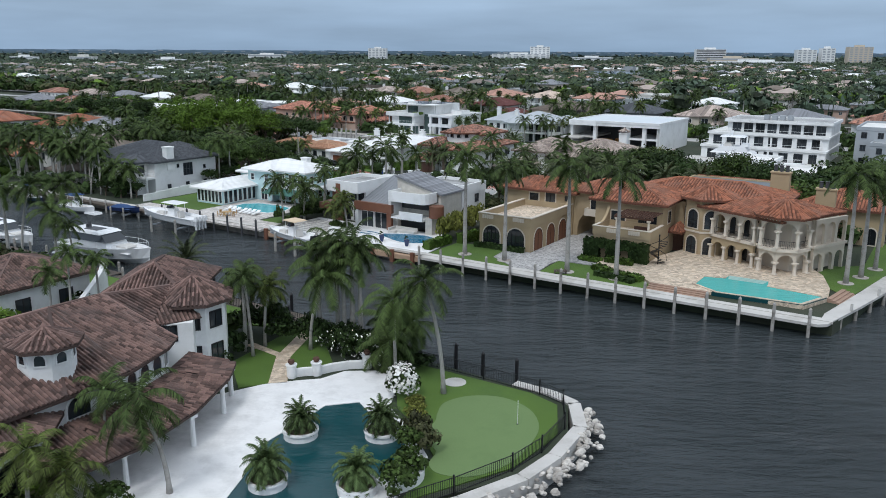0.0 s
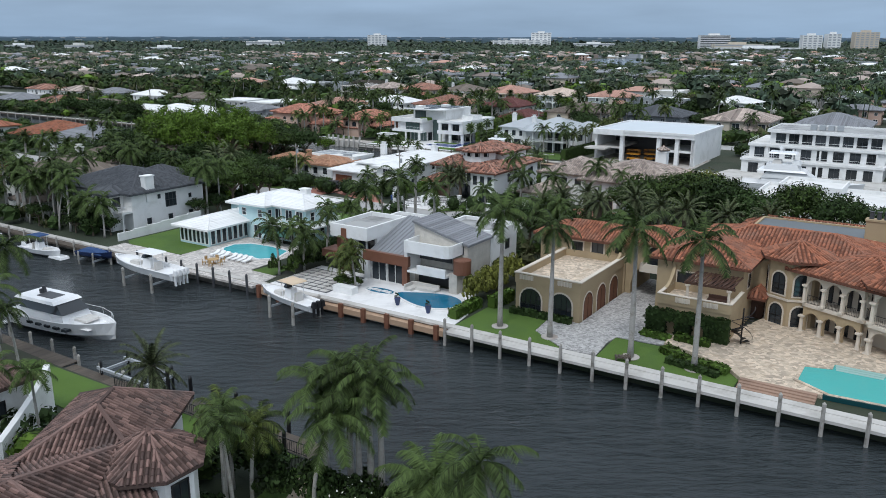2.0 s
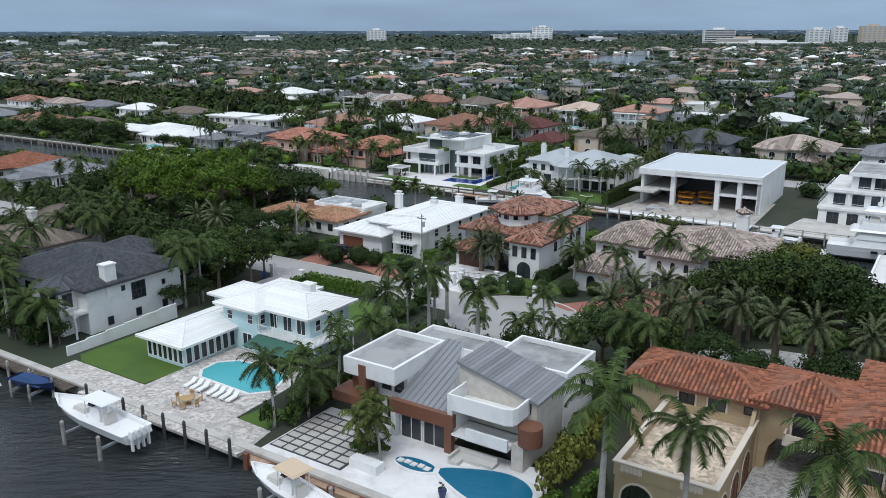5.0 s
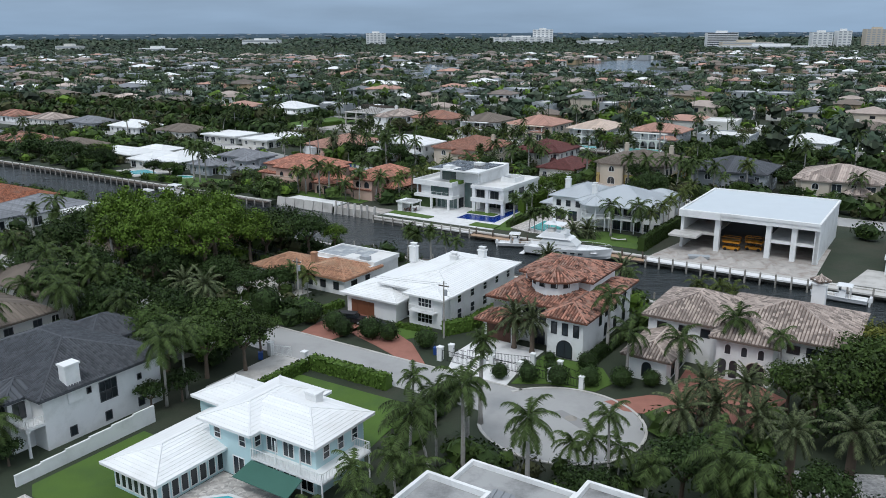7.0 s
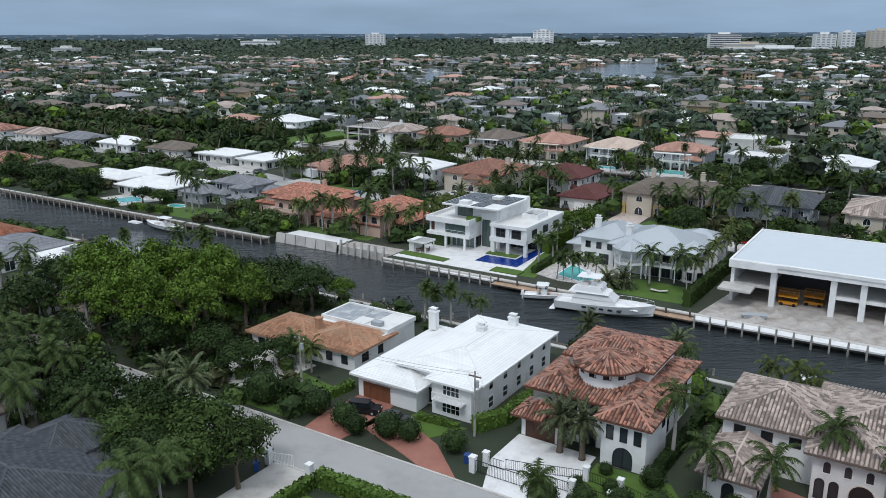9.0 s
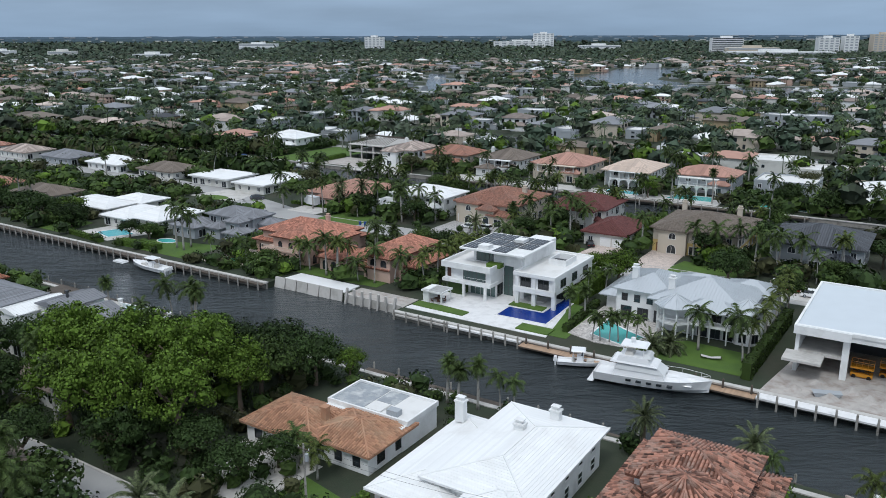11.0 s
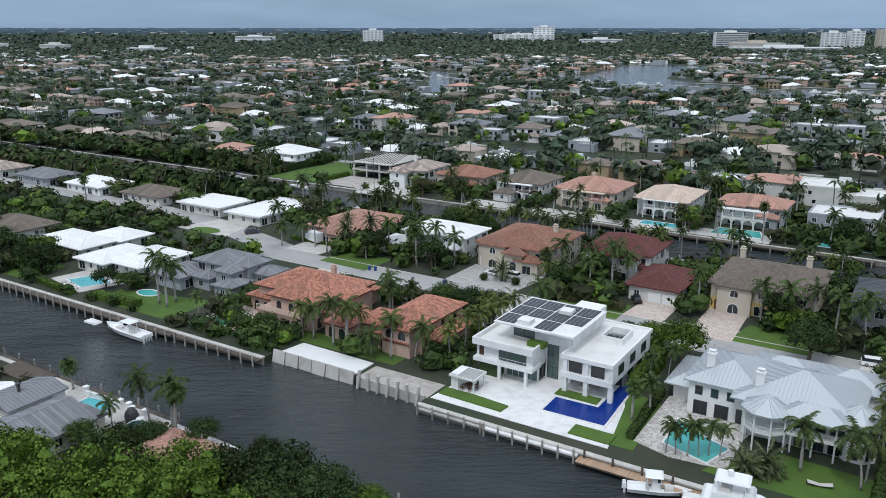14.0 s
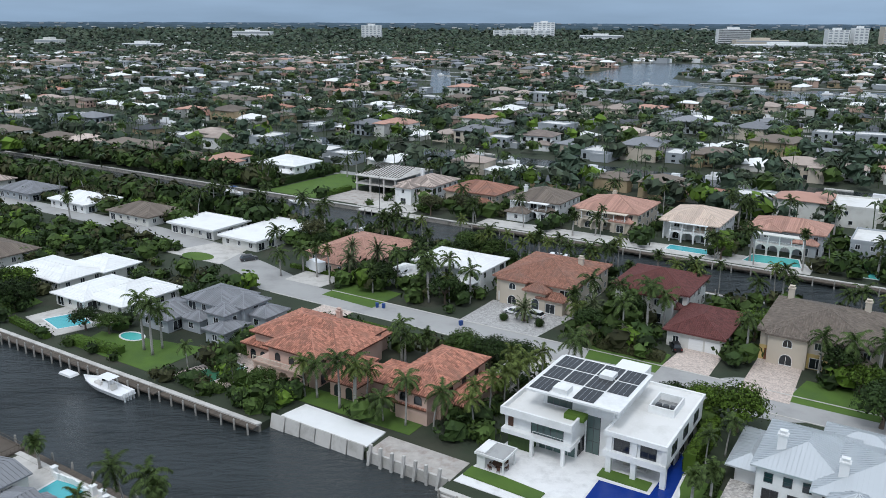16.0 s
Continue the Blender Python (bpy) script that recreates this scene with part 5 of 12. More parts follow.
def hedge(pts, w, h, leaf=None, z=G, label="clipped green hedge along a garden edge", rough=.12):
    """A clipped hedge along a line: a leafy skin over a dark heart."""
    keep = random.getstate()
    random.seed(int(abs(pts[0][0]) * 7 + abs(pts[0][1]) * 3))
    mb = Mb()
    for (ua, va), (ub, vb) in zip(pts, pts[1:]):
        L = math.hypot(ub - ua, vb - va)
        ex, ey = (ub - ua) / L, (vb - va) / L
        q = lambda s, t, zz: (ua + ex * s - ey * t, va + ey * s + ex * t, zz)
        c = w / 2 - .12
        mb.add([q(0, -c, 0), q(L, -c, 0), q(L, c, 0), q(0, c, 0), q(0, -c, h - .12), q(L, -c, h - .12), q(L, c, h - .12), q(0, c, h - .12)],
               [(4, 5, 6, 7), (0, 1, 5, 4), (1, 2, 6, 5), (2, 3, 7, 6), (3, 0, 4, 7)])
        area = L * (w + 2 * h)
        for _ in range(int(min(2600, area * 16))):
            s = random.uniform(0, L)
            k = random.uniform(0, w + 2 * h)
            if k < h:
                p, nr = Vector(q(s, -w / 2, k)), Vector((ey, -ex, 0))
            elif k < h + w:
                p, nr = Vector(q(s, k - h - w / 2, h)), Vector((0, 0, 1))
            else:
                p, nr = Vector(q(s, w / 2, k - h - w)), Vector((-ey, ex, 0))
            p += nr * random.uniform(-rough, rough * .6)
            t = Vector((random.uniform(-1, 1), random.uniform(-1, 1), random.uniform(-1, 1))).cross(nr + Vector((.01, .3, .02))).normalized() * .20
            b = (nr + Vector((random.uniform(-.8, .8), random.uniform(-.8, .8), random.uniform(-.8, .8)))).cross(t).normalized() * .16
            mb.add([tuple(p - t), tuple(p - b), tuple(p + t), tuple(p + b)], [(0, 1, 2, 3)])
    random.setstate(keep)
    return solid("hedge", mb, leaf or HEDGELEAF, label, "hedge", 0, 0, z, group="hedges")
# ---- the town beyond: lots in rows along the streets ----
def far_house_proto(i, detail):
    """One far house round its own origin: walls, roof and windows as parts, or joined."""
    r = random.Random(900 + i)
    w, d = r.uniform(13, 20), r.uniform(11, 16)
    st = 2 if r.random() < .62 else 1
    hgt = 3.1 * st + r.uniform(0, .5)
    wm = r.choice((WHITE, WHITE, OFFWHITE, OFFWHITE, CREAM, GREYWALL, TAN, PINK))
    near = ((TERRA2, "coarse"), (BEIGETILE, "coarse"), (BROWNTILE, "coarse"), (SLATE, "coarse"), (WHITEROOF, "flat"), (WHITEROOF, None), (PINKTILE, "coarse"), (GREYROOF, "coarse"), (BROWNTILE, "coarse"), (WHITEROOF, "flat"), (BEIGETILE, "coarse"), (WHITEFLAT, None))
    away = ((WHITEROOF, "flat"), (BROWNTILE, "coarse"), (GREYROOF, "coarse"), (WHITEFLAT, None), (BEIGETILE, "coarse"), (SLATE, "coarse"), (WHITEROOF, "flat"), (BROWNTILE, "coarse"), (GREYROOF, "coarse"), (TERRA2, "coarse"), (WHITEROOF, None), (BROWNTILE, "coarse"), (BEIGETILE, "coarse"), (WHITEROOF, "flat"), (SLATE, "coarse"), (PINKTILE, "coarse"), (WHITEFLAT, None), (GREYROOF, "coarse"))
    rm, style = near[i % 12] if detail else away[i % 18]
    rn = {TERRA: "terracotta tile", TERRA2: "rust tile", BEIGETILE: "beige tile", BROWNTILE: "brown tile", SLATE: "dark grey", WHITEROOF: "white tile", PINKTILE: "salmon tile", GREYROOF: "grey shingle", WHITEFLAT: "white flat"}[rm]
    e = thing("house", ("two-storey" if st == 2 else "one-storey") + " house with a %s roof among trees" % rn, "house", 0, 0, 0, 0, "houses of the town")
    e.matrix_basis = Matrix.Identity(4)
    mb = Mb().box(-w / 2, -d / 2, -.3, w / 2, d / 2, hgt)
    wing = r.random() < .7
    ww, wd = r.uniform(5, 8), r.uniform(3.5, 6)
    wx = r.choice((-1, 1)) * (w / 2 - ww / 2 - .2)
    wh = 3.0 if (st == 1 or r.random() < .5) else hgt
    if wing:
        mb.box(wx - ww / 2, -d / 2 - wd, -.3, wx + ww / 2, -d / 2 + .1, wh)
    if r.random() < .65:
        sx, sw_, sd = r.choice((-1, 1)), r.uniform(3.5, 6), r.uniform(6, 9)
        xa = sx * w / 2
        xs_ = (xa - .1, xa + sw_) if sx > 0 else (xa - sw_, xa + .1)
        sy = r.uniform(-d / 2 + 1, d / 2 - sd)
        mb.box(xs_[0], sy, -.3, xs_[1], sy + sd, 3.0)
        if style is None:
            parapet(e, xs_[0], sy, xs_[1], sy + sd, 3.05, .35, .25, wm, WHITEFLAT)
        else:
            hip(e, xs_[0], sy, xs_[1], sy + sd, 3.0, 1.2, rm, style if detail else None, .5, fascia=None if detail else rm)
    wall = part("wall", mb, wm, e)
    if not detail:
        for f in range(st):
            for k in range(4):
                x, ww_ = -w / 2 + w * (k + .5) / 4, r.uniform(.6, 1.3)
                part("window", Mb().box(x - ww_, -d / 2 - .05, f * 3.1 + r.choice((.3, .9)), x + ww_, -d / 2 + .1, f * 3.1 + 2.4), PANE, e)
            part("window", Mb().box(w / 2 - .1, -1.2, f * 3.1 + .9, w / 2 + .05, 1.2, f * 3.1 + 2.3), PANE, e)
    if style is None:
        parapet(e, -w / 2 - .1, -d / 2 - .1, w / 2 + .1, d / 2 + .1, hgt + .04, .5, .3, wm, WHITEFLAT)
        if wing:
            parapet(e, wx - ww / 2 - .1, -d / 2 - wd - .1, wx + ww / 2 + .1, -d / 2 - .13, wh + .04, .4, .25, wm, WHITEFLAT)
    else:
        hip(e, -w / 2, -d / 2, w / 2, d / 2, hgt, min(w, d) * .17, rm, style if detail else None, .7, fascia=None if detail else rm)
        if wing:
            hip(e, wx - ww / 2, -d / 2 - wd, wx + ww / 2, -d / 2 + 2, wh, ww * .2, rm, style if detail else None, .6, fascia=None if detail else rm)
    if detail:
        for f in range(st):
            z = f * 3.1
            xs = [-w / 2 + w * (k + .5) / 4 for k in range(4)]
            for x in xs:
                if not (wing and f == 0 and abs(x - wx) < ww / 2):
                    big = r.random() < .4
                    win(e, "S", x, -d / 2, z + (.2 if big else .9), 2.0 if big else 1.4, 2.2 if big else 1.4, nx=2)
            for y in (r.uniform(-d / 4, d / 4),):
                win(e, "E", y, w / 2, z + .9, 1.3, 1.4)
                win(e, "W", y, -w / 2, z + .9, 1.3, 1.4)
        if wing:
            win(e, "S", wx, -d / 2 - wd, .2, 2.6, 2.2, nx=3)
        if r.random() < .5:
            part("chimney", Mb().box(w * .2, d * .2, hgt, w * .2 + 1, d * .2 + .9, hgt + 3.4).box(w * .2 - .1, d * .2 - .1, hgt + 3.4, w * .2 + 1.1, d * .2 + 1, hgt + 3.6), wm, e)
    return e


MERGE[0] = True
DETAILED = [far_house_proto(i, True) for i in range(14)]
PLAIN = [far_house_proto(i + 30, False) for i in range(18)]
USED = set()


def put_house(pool, i, m):
    e = pool[i]
    if id(e) not in USED:
        USED.add(id(e))
        e.matrix_basis = m
        return e
    return copy_thing(e, m)


def in_view(u, v, margin=0.0):
    """Is a spot inside the wedge of land that the walk overlooks?"""
    x, y = u * UX - v * UY, u * UY + v * UX
    return y > 30 and abs(x + 8) < 0.60 * (y + 10) + 25 + margin


LAGOON = [(143, 1160), (150, 1035), (165, 935), (188, 880), (232, 905), (258, 832), (360, 850), (700, 880), (700, 935), (390, 920), (300, 960), (262, 1010), (250, 1100), (300, 1230), (420, 1340), (370, 1420), (290, 1440), (230, 1300), (190, 1215)]
INLET = [(-28, 905), (-7, 930), (0, 1264), (-24, 1264)]


def wet(x, y):
    def inside(poly):
        c = False
        for (xa, ya), (xb, yb) in zip(poly, poly[1:] + poly[:1]):
            if (ya > y) != (yb > y) and x < (xb - xa) * (y - ya) / (yb - ya) + xa:
                c = not c
        return c
    return inside(LAGOON) or inside(INLET)


solid("water", Mb().prism(LAGOON, 1.0, G + .08), FARWATER, "broad grey lagoon among the houses", "water", kind="structure", matrix=Matrix.Identity(4))
solid("water", Mb().prism(INLET, 1.0, G + .08), FARWATER, "narrow side canal among the houses", "water", kind="structure", matrix=Matrix.Identity(4))



def small_crown(mb, x, y, z, R, n, rnd, lo=.28, hi=.5):
    """A tree or bush joined into a stretch of wood: an uneven heart with leaf sprays facing outward."""
    k, a0 = 5, rnd.uniform(0, 6.283)
    core = []
    for zz, rr in ((-.45, .62), (.18, .72)):
        for i in range(k):
            q, a = R * rr * rnd.uniform(.75, 1.1), a0 + 1.2566 * i + zz
            core.append((x + q * math.cos(a), y + q * math.sin(a), z + R * (zz + rnd.uniform(-.12, .12))))
    core.append((x + rnd.uniform(-.2, .2) * R, y + rnd.uniform(-.2, .2) * R, z + R * rnd.uniform(.5, .66)))
    mb.add(core, [(i, (i + 1) % k, k + (i + 1) % k, k + i) for i in range(k)] + [(k + i, k + (i + 1) % k, 2 * k) for i in range(k)])
    for _ in range(n):
        a, zz = rnd.uniform(0, 6.283), rnd.uniform(-.4, 1)
        q = math.sqrt(1 - min(1, zz * zz))
        ca, sa = math.cos(a), math.sin(a)
        r_ = R * rnd.uniform(.74, 1.08)
        px, py, pz = x + q * ca * r_, y + q * sa * r_, z + zz * r_ * .74
        s_, b, t = R * rnd.uniform(lo, hi), rnd.uniform(0, 6.283), rnd.uniform(-.55, .55)
        cb, sb = math.cos(b) * s_, math.sin(b) * s_
        e1 = (-sa * cb - zz * ca * sb + q * ca * t * s_, ca * cb - zz * sa * sb + q * sa * t * s_, q * sb + zz * t * s_)
        e2 = ((sa * sb - zz * ca * cb) * .6, (-ca * sb - zz * sa * cb) * .6, q * cb * .6)
        mb.add([(px - e1[0], py - e1[1], pz - e1[2]), (px + e2[0], py + e2[1], pz + e2[2]), (px + e1[0], py + e1[1], pz + e1[2]), (px - e2[0], py - e2[1], pz - e2[2])], [(0, 1, 2, 3)])


def small_palm(mb, x, y, z, h, rnd):
    mb.tube([(x, y, z), (x + rnd.uniform(-.6, .6), y, z + h)], [.2, .14], 4)
    n = 9
    for i in range(n):
        a = 2 * math.pi * i / n + rnd.uniform(-.3, .3)
        L = rnd.uniform(2.6, 3.7)
        up = rnd.uniform(-.4, 1.6)
        ca, sa = math.cos(a), math.sin(a)
        w = .5
        x1, y1, z1 = x + ca * L * .5, y + sa * L * .5, z + h + up * .7
        x2, y2, z2 = x + ca * L, y + sa * L, z + h + up * .7 - L * .45
        mb.add([(x, y, z + h), (x1 - sa * w, y1 + ca * w, z1 - .2), (x2, y2, z2), (x1 + sa * w, y1 - ca * w, z1 - .2), (x1, y1, z1 + .1)], [(0, 1, 4), (0, 4, 3), (1, 2, 4), (4, 2, 3)])


rnd = random.Random(77)
STREETS_FAR, FAR_CANALS = [], []
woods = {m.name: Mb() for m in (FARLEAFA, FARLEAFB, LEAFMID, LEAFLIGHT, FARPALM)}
specks = Mb()
far_lots = []
vbase = 350.0
row = 0
while vbase < 2300:
    depth = 104.0
    street = vbase + 48
    STREETS_FAR.append(street)
    for half in (0, 1):
        v0 = vbase + (6 if half == 0 else 58)
        u = -1500.0 + rnd.uniform(0, 20)
        while u < 1500:
            lot = rnd.uniform(16, 24)
            uc, vc = u + lot / 2, v0 + rnd.uniform(10, 26)
            u += lot
            x, y = uc * UX - vc * UY, uc * UY + vc * UX
            if not in_view(uc, vc) or wet(x, y) or wet(x - 14, y) or wet(x + 14, y) or wet(x, y + 22):
                continue
            far_lots.append((uc, vc, half, y))
    if row % 2 == 0 and vbase < 1000:
        FAR_CANALS.append((vbase + depth + 3, vbase + depth + 23))
    vbase += depth + (26 if row % 2 == 0 else 4)
    row += 1
# the nearest are houses of their own; those past them are joined
KEEP_OUT = [(-372, 350, -118, 392)]
far_lots = [q for q in far_lots if not any(a < q[0] < c and b < q[1] < d for a, b, c, d in KEEP_OUT)]
far_lots.sort(key=lambda q: q[3])
JOINED = {}
for n_, (uc, vc, half, y) in enumerate(far_lots):
    turn = (180 if half else 0) + rnd.choice((0, 0, 0, 0, 90, -90)) + rnd.uniform(-7, 7)
    if rnd.random() < .1 and n_ > 50:
        continue
    if n_ < 14:
        put_house(DETAILED, rnd.randrange(len(DETAILED)), place(uc, vc, G, turn, rnd.uniform(.85, 1.08)))
    elif n_ < 50:
        put_house(PLAIN, rnd.randrange(len(PLAIN)), place(uc, vc, G, turn, rnd.uniform(.8, 1.05)))
    elif y < 1700:
        m4 = place(uc, vc, G, turn, rnd.uniform(.7, 1.2))
        for ob_ in PLAIN[rnd.randrange(len(PLAIN))].children_recursive:
            me_ = ob_.data
            JOINED.setdefault(me_.materials[0].name, Mb()).add([tuple(m4 @ v_.co) for v_ in me_.vertices], [tuple(p_.vertices) for p_ in me_.polygons])
for nm, mb_ in JOINED.items():
    solid("far_houses", mb_, bpy.data.materials[nm], "walls and roofs of the houses further off", "houses", kind="stuff", matrix=Matrix.Identity(4))
for e_ in DETAILED + PLAIN:
    if id(e_) not in USED:
        for ob_ in list(e_.children_recursive) + [e_]:
            bpy.data.objects.remove(ob_)
# trees of the far lots
for uc, vc, half, y in far_lots:
    n = 16 if y < 900 else (11 if y < 1250 else 7)
    for _ in range(n):
        uu, vv = uc + rnd.uniform(-11, 11), vc + rnd.uniform(-27, 29)
        if abs(uu - uc) < 7.5 and abs(vv - vc) < 7.5:
            continue
        x, y2 = uu * UX - vv * UY, uu * UY + vv * UX
        if wet(x, y2) or (wet(x, y2 + 40) and rnd.random() < .75) or any(a - 1.5 < vv < b + 1.5 for a, b in FAR_CANALS):
            continue
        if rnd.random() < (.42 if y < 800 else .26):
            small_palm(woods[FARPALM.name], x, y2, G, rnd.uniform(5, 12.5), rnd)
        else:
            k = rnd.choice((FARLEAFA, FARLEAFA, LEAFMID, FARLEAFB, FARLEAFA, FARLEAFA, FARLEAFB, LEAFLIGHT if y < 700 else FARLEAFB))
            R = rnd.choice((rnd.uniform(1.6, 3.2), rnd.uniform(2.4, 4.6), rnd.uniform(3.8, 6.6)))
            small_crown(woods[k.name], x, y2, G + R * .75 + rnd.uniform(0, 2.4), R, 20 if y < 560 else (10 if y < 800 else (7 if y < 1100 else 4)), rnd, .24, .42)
# side canals between the far rows, with pale docks and boats
docks, boats = Mb(), Mb()
for a, b in FAR_CANALS:
    solid("water", Mb().prism(land_pts([(-1100, a), (700, a), (700, b), (-1100, b)]), 1.0, G + .05), FARWATER, "narrow canal between rows of far houses", "water", kind="structure", matrix=Matrix.Identity(4))
    u = -1000.0
    while u < 500:
        u += rnd.uniform(9, 30)
        if not in_view(u, a):
            continue
        vv, d_ = rnd.choice(((a, 1), (b, -1)))
        L = rnd.uniform(8, 20)
        docks.prism(land_pts([(u, vv), (u + L, vv), (u + L, vv + d_ * 2.0), (u, vv + d_ * 2.0)]), G - .4, G + .5)
        if rnd.random() < .6:
            q, w_, L2 = vv + d_ * 4.2, 1.7, rnd.uniform(8, 14)
            boats.prism(land_pts([(u + 1, q - w_), (u + 1 + L2 * .7, q - w_), (u + 1 + L2, q), (u + 1 + L2 * .7, q + w_), (u + 1, q + w_)]), G, G + 1.5)
            boats.prism(land_pts([(u + 1 + L2 * .2, q - w_ * .7), (u + 1 + L2 * .55, q - w_ * .7), (u + 1 + L2 * .6, q), (u + 1 + L2 * .55, q + w_ * .7), (u + 1 + L2 * .2, q + w_ * .7)]), G + 1.5, G + 3.0)
solid("far_docks", docks, CONCRETE, "pale docks along the far canals", "docks", kind="stuff", matrix=Matrix.Identity(4))
solid("far_boats", boats, GELCOAT, "white boats moored along the far canals", "boats", kind="stuff", matrix=Matrix.Identity(4))
# ---- the far plain: specks of roofs, woods, the skyline ----
WHITESPECK = Mb()
BROWNSPECK = Mb()
FARWOOD = Mb()
FARWOOD2 = Mb()
yy = 1450.0
while yy < 4250:
    step = 15 + (yy - 1450) * .017
    half = .6 * (yy + 10) + 60
    x = -half - 8 + rnd.uniform(0, step)
    while x < half:
        px, py = x + rnd.uniform(-.4, .4) * step, yy + rnd.uniform(-.5, .5) * step
        if not wet(px, py):
            k = rnd.random()
            if k < .22:
                w, d, hh = rnd.uniform(9, 20), rnd.uniform(8, 14), rnd.uniform(3, 6.5)
                (WHITESPECK if rnd.random() < .68 else BROWNSPECK).box(px - w / 2, py - d / 2, G, px + w / 2, py + d / 2, G + hh)
            else:
                R = rnd.uniform(.38, .62) * step
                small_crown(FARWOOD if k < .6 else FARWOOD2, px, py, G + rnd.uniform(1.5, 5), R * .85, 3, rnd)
        x += step
    yy += step * .95
I4 = Matrix.Identity(4)
solid("far_roofs", WHITESPECK, WHITE, "white and pale buildings of the far town", "buildings", kind="stuff", matrix=I4)
solid("far_roofs", BROWNSPECK, BEIGETILE, "tiled roofs of the far town", "buildings", kind="stuff", matrix=I4)
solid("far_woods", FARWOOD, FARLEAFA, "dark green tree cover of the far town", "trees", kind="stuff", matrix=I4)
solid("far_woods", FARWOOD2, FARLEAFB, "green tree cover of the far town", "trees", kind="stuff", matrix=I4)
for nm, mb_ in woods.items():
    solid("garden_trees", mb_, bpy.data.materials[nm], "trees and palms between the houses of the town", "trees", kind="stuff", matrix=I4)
for sv in STREETS_FAR[:6]:
    solid("road", Mb().prism(land_pts([(-900, sv - 3.5), (900, sv - 3.5), (900, sv + 3.5), (-900, sv + 3.5)]), 1.0, G + .06), ASPHALT, "pale grey residential street", "road", kind="structure", matrix=I4)


def tower(label, x, y, w, d, h, floors, bays, m, band, twin=False):
    """A far high building: body, roof house, and bands of windows floor by floor."""
    e = new("apartment_building")
    e.matrix_basis = pose(x, y, G, 0, 0, -8)
    tagged(e, label, "building", "skyline")
    part("wall", Mb().box(-w / 2, -d / 2, 0, w / 2, d / 2, h), m, e)
    part("roof", Mb().box(-w * .18, -d * .3, h, w * .16, d * .3, h + 5), m, e)
    fh = h / floors
    for f in range(floors):
        if bays == 0:
            part("window_band", Mb().box(-w / 2 + 1, -d / 2 - .3, fh * f + fh * .35, w / 2 - 1, -d / 2 + .2, fh * f + fh * .85), band, e)
        else:
            for b in range(bays):
                xa = -w / 2 + w * (b + .2) / bays
                part("window", Mb().box(xa, -d / 2 - .25, fh * f + fh * .3, xa + w / bays * .6, -d / 2 + .2, fh * f + fh * .85), band, e)
    return e


tower("white slab apartment tower on the skyline", -205, 2820, 62, 25, 44, 8, 5, WHITE, GREYWALL)
tower("white stepped hotel block on the skyline", 300, 3030, 200, 30, 28, 5, 8, WHITE, GREYWALL)
tower("tall white hotel tower on the skyline", 376, 3035, 72, 30, 54, 8, 5, WHITE, GREYWALL)
tower("pale office tower with dark window bands on the skyline", 742, 2247, 78, 35, 42, 9, 0, WHITE, DARKGREY)
tower("long low beige commercial block on the skyline", 745, 2080, 118, 40, 20, 3, 0, CREAM, GREYWALL)
tower("white towers with dark windows on the skyline", 985, 2205, 50, 30, 42, 7, 4, WHITE, GREYWALL)
tower("white towers with dark windows on the skyline", 1042, 2205, 34, 30, 46, 7, 3, WHITE, GREYWALL)
tower("beige apartment slab on the skyline", 1118, 2185, 60, 30, 50, 9, 5, CREAM, GREYWALL)
tower("long white low block on the skyline", 505, 2700, 130, 40, 18, 2, 0, WHITE, GREYWALL)
tower("long white mall building on the skyline", 780, 2010, 240, 40, 12, 1, 0, WHITE, GREYWALL)
tower("white far block on the skyline", -620, 3000, 130, 40, 22, 2, 0, WHITE, GREYWALL)
tower("white low block on the skyline", -1150, 2300, 70, 30, 14, 2, 0, WHITE, GREYWALL)
tower("pale low block on the skyline", -900, 2100, 60, 30, 16, 2, 0, OFFWHITE, GREYWALL)
tower("white low block on the skyline", -640, 1960, 80, 30, 12, 2, 0, WHITE, GREYWALL)
# Haze painted into the ridges: paler and bluer further back; buildings turn grey.
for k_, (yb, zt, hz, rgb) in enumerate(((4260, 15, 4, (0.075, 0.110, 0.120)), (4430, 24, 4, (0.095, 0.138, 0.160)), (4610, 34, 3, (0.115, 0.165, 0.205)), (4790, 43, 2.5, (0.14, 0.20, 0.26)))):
    hz_m = mat("hazed_woodland_%s" % "abcd"[k_], rgb, 1.0, 0.25, 0.02, 0.0)
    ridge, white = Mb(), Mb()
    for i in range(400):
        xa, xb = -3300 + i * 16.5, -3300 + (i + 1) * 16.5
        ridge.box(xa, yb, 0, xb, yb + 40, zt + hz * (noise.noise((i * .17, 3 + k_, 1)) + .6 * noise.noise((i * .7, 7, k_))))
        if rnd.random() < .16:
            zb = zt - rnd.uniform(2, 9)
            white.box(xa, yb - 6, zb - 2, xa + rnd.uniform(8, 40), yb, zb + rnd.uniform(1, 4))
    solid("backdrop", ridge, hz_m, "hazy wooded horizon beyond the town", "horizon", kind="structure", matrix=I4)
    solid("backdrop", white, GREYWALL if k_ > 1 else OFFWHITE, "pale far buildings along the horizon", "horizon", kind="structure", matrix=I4)
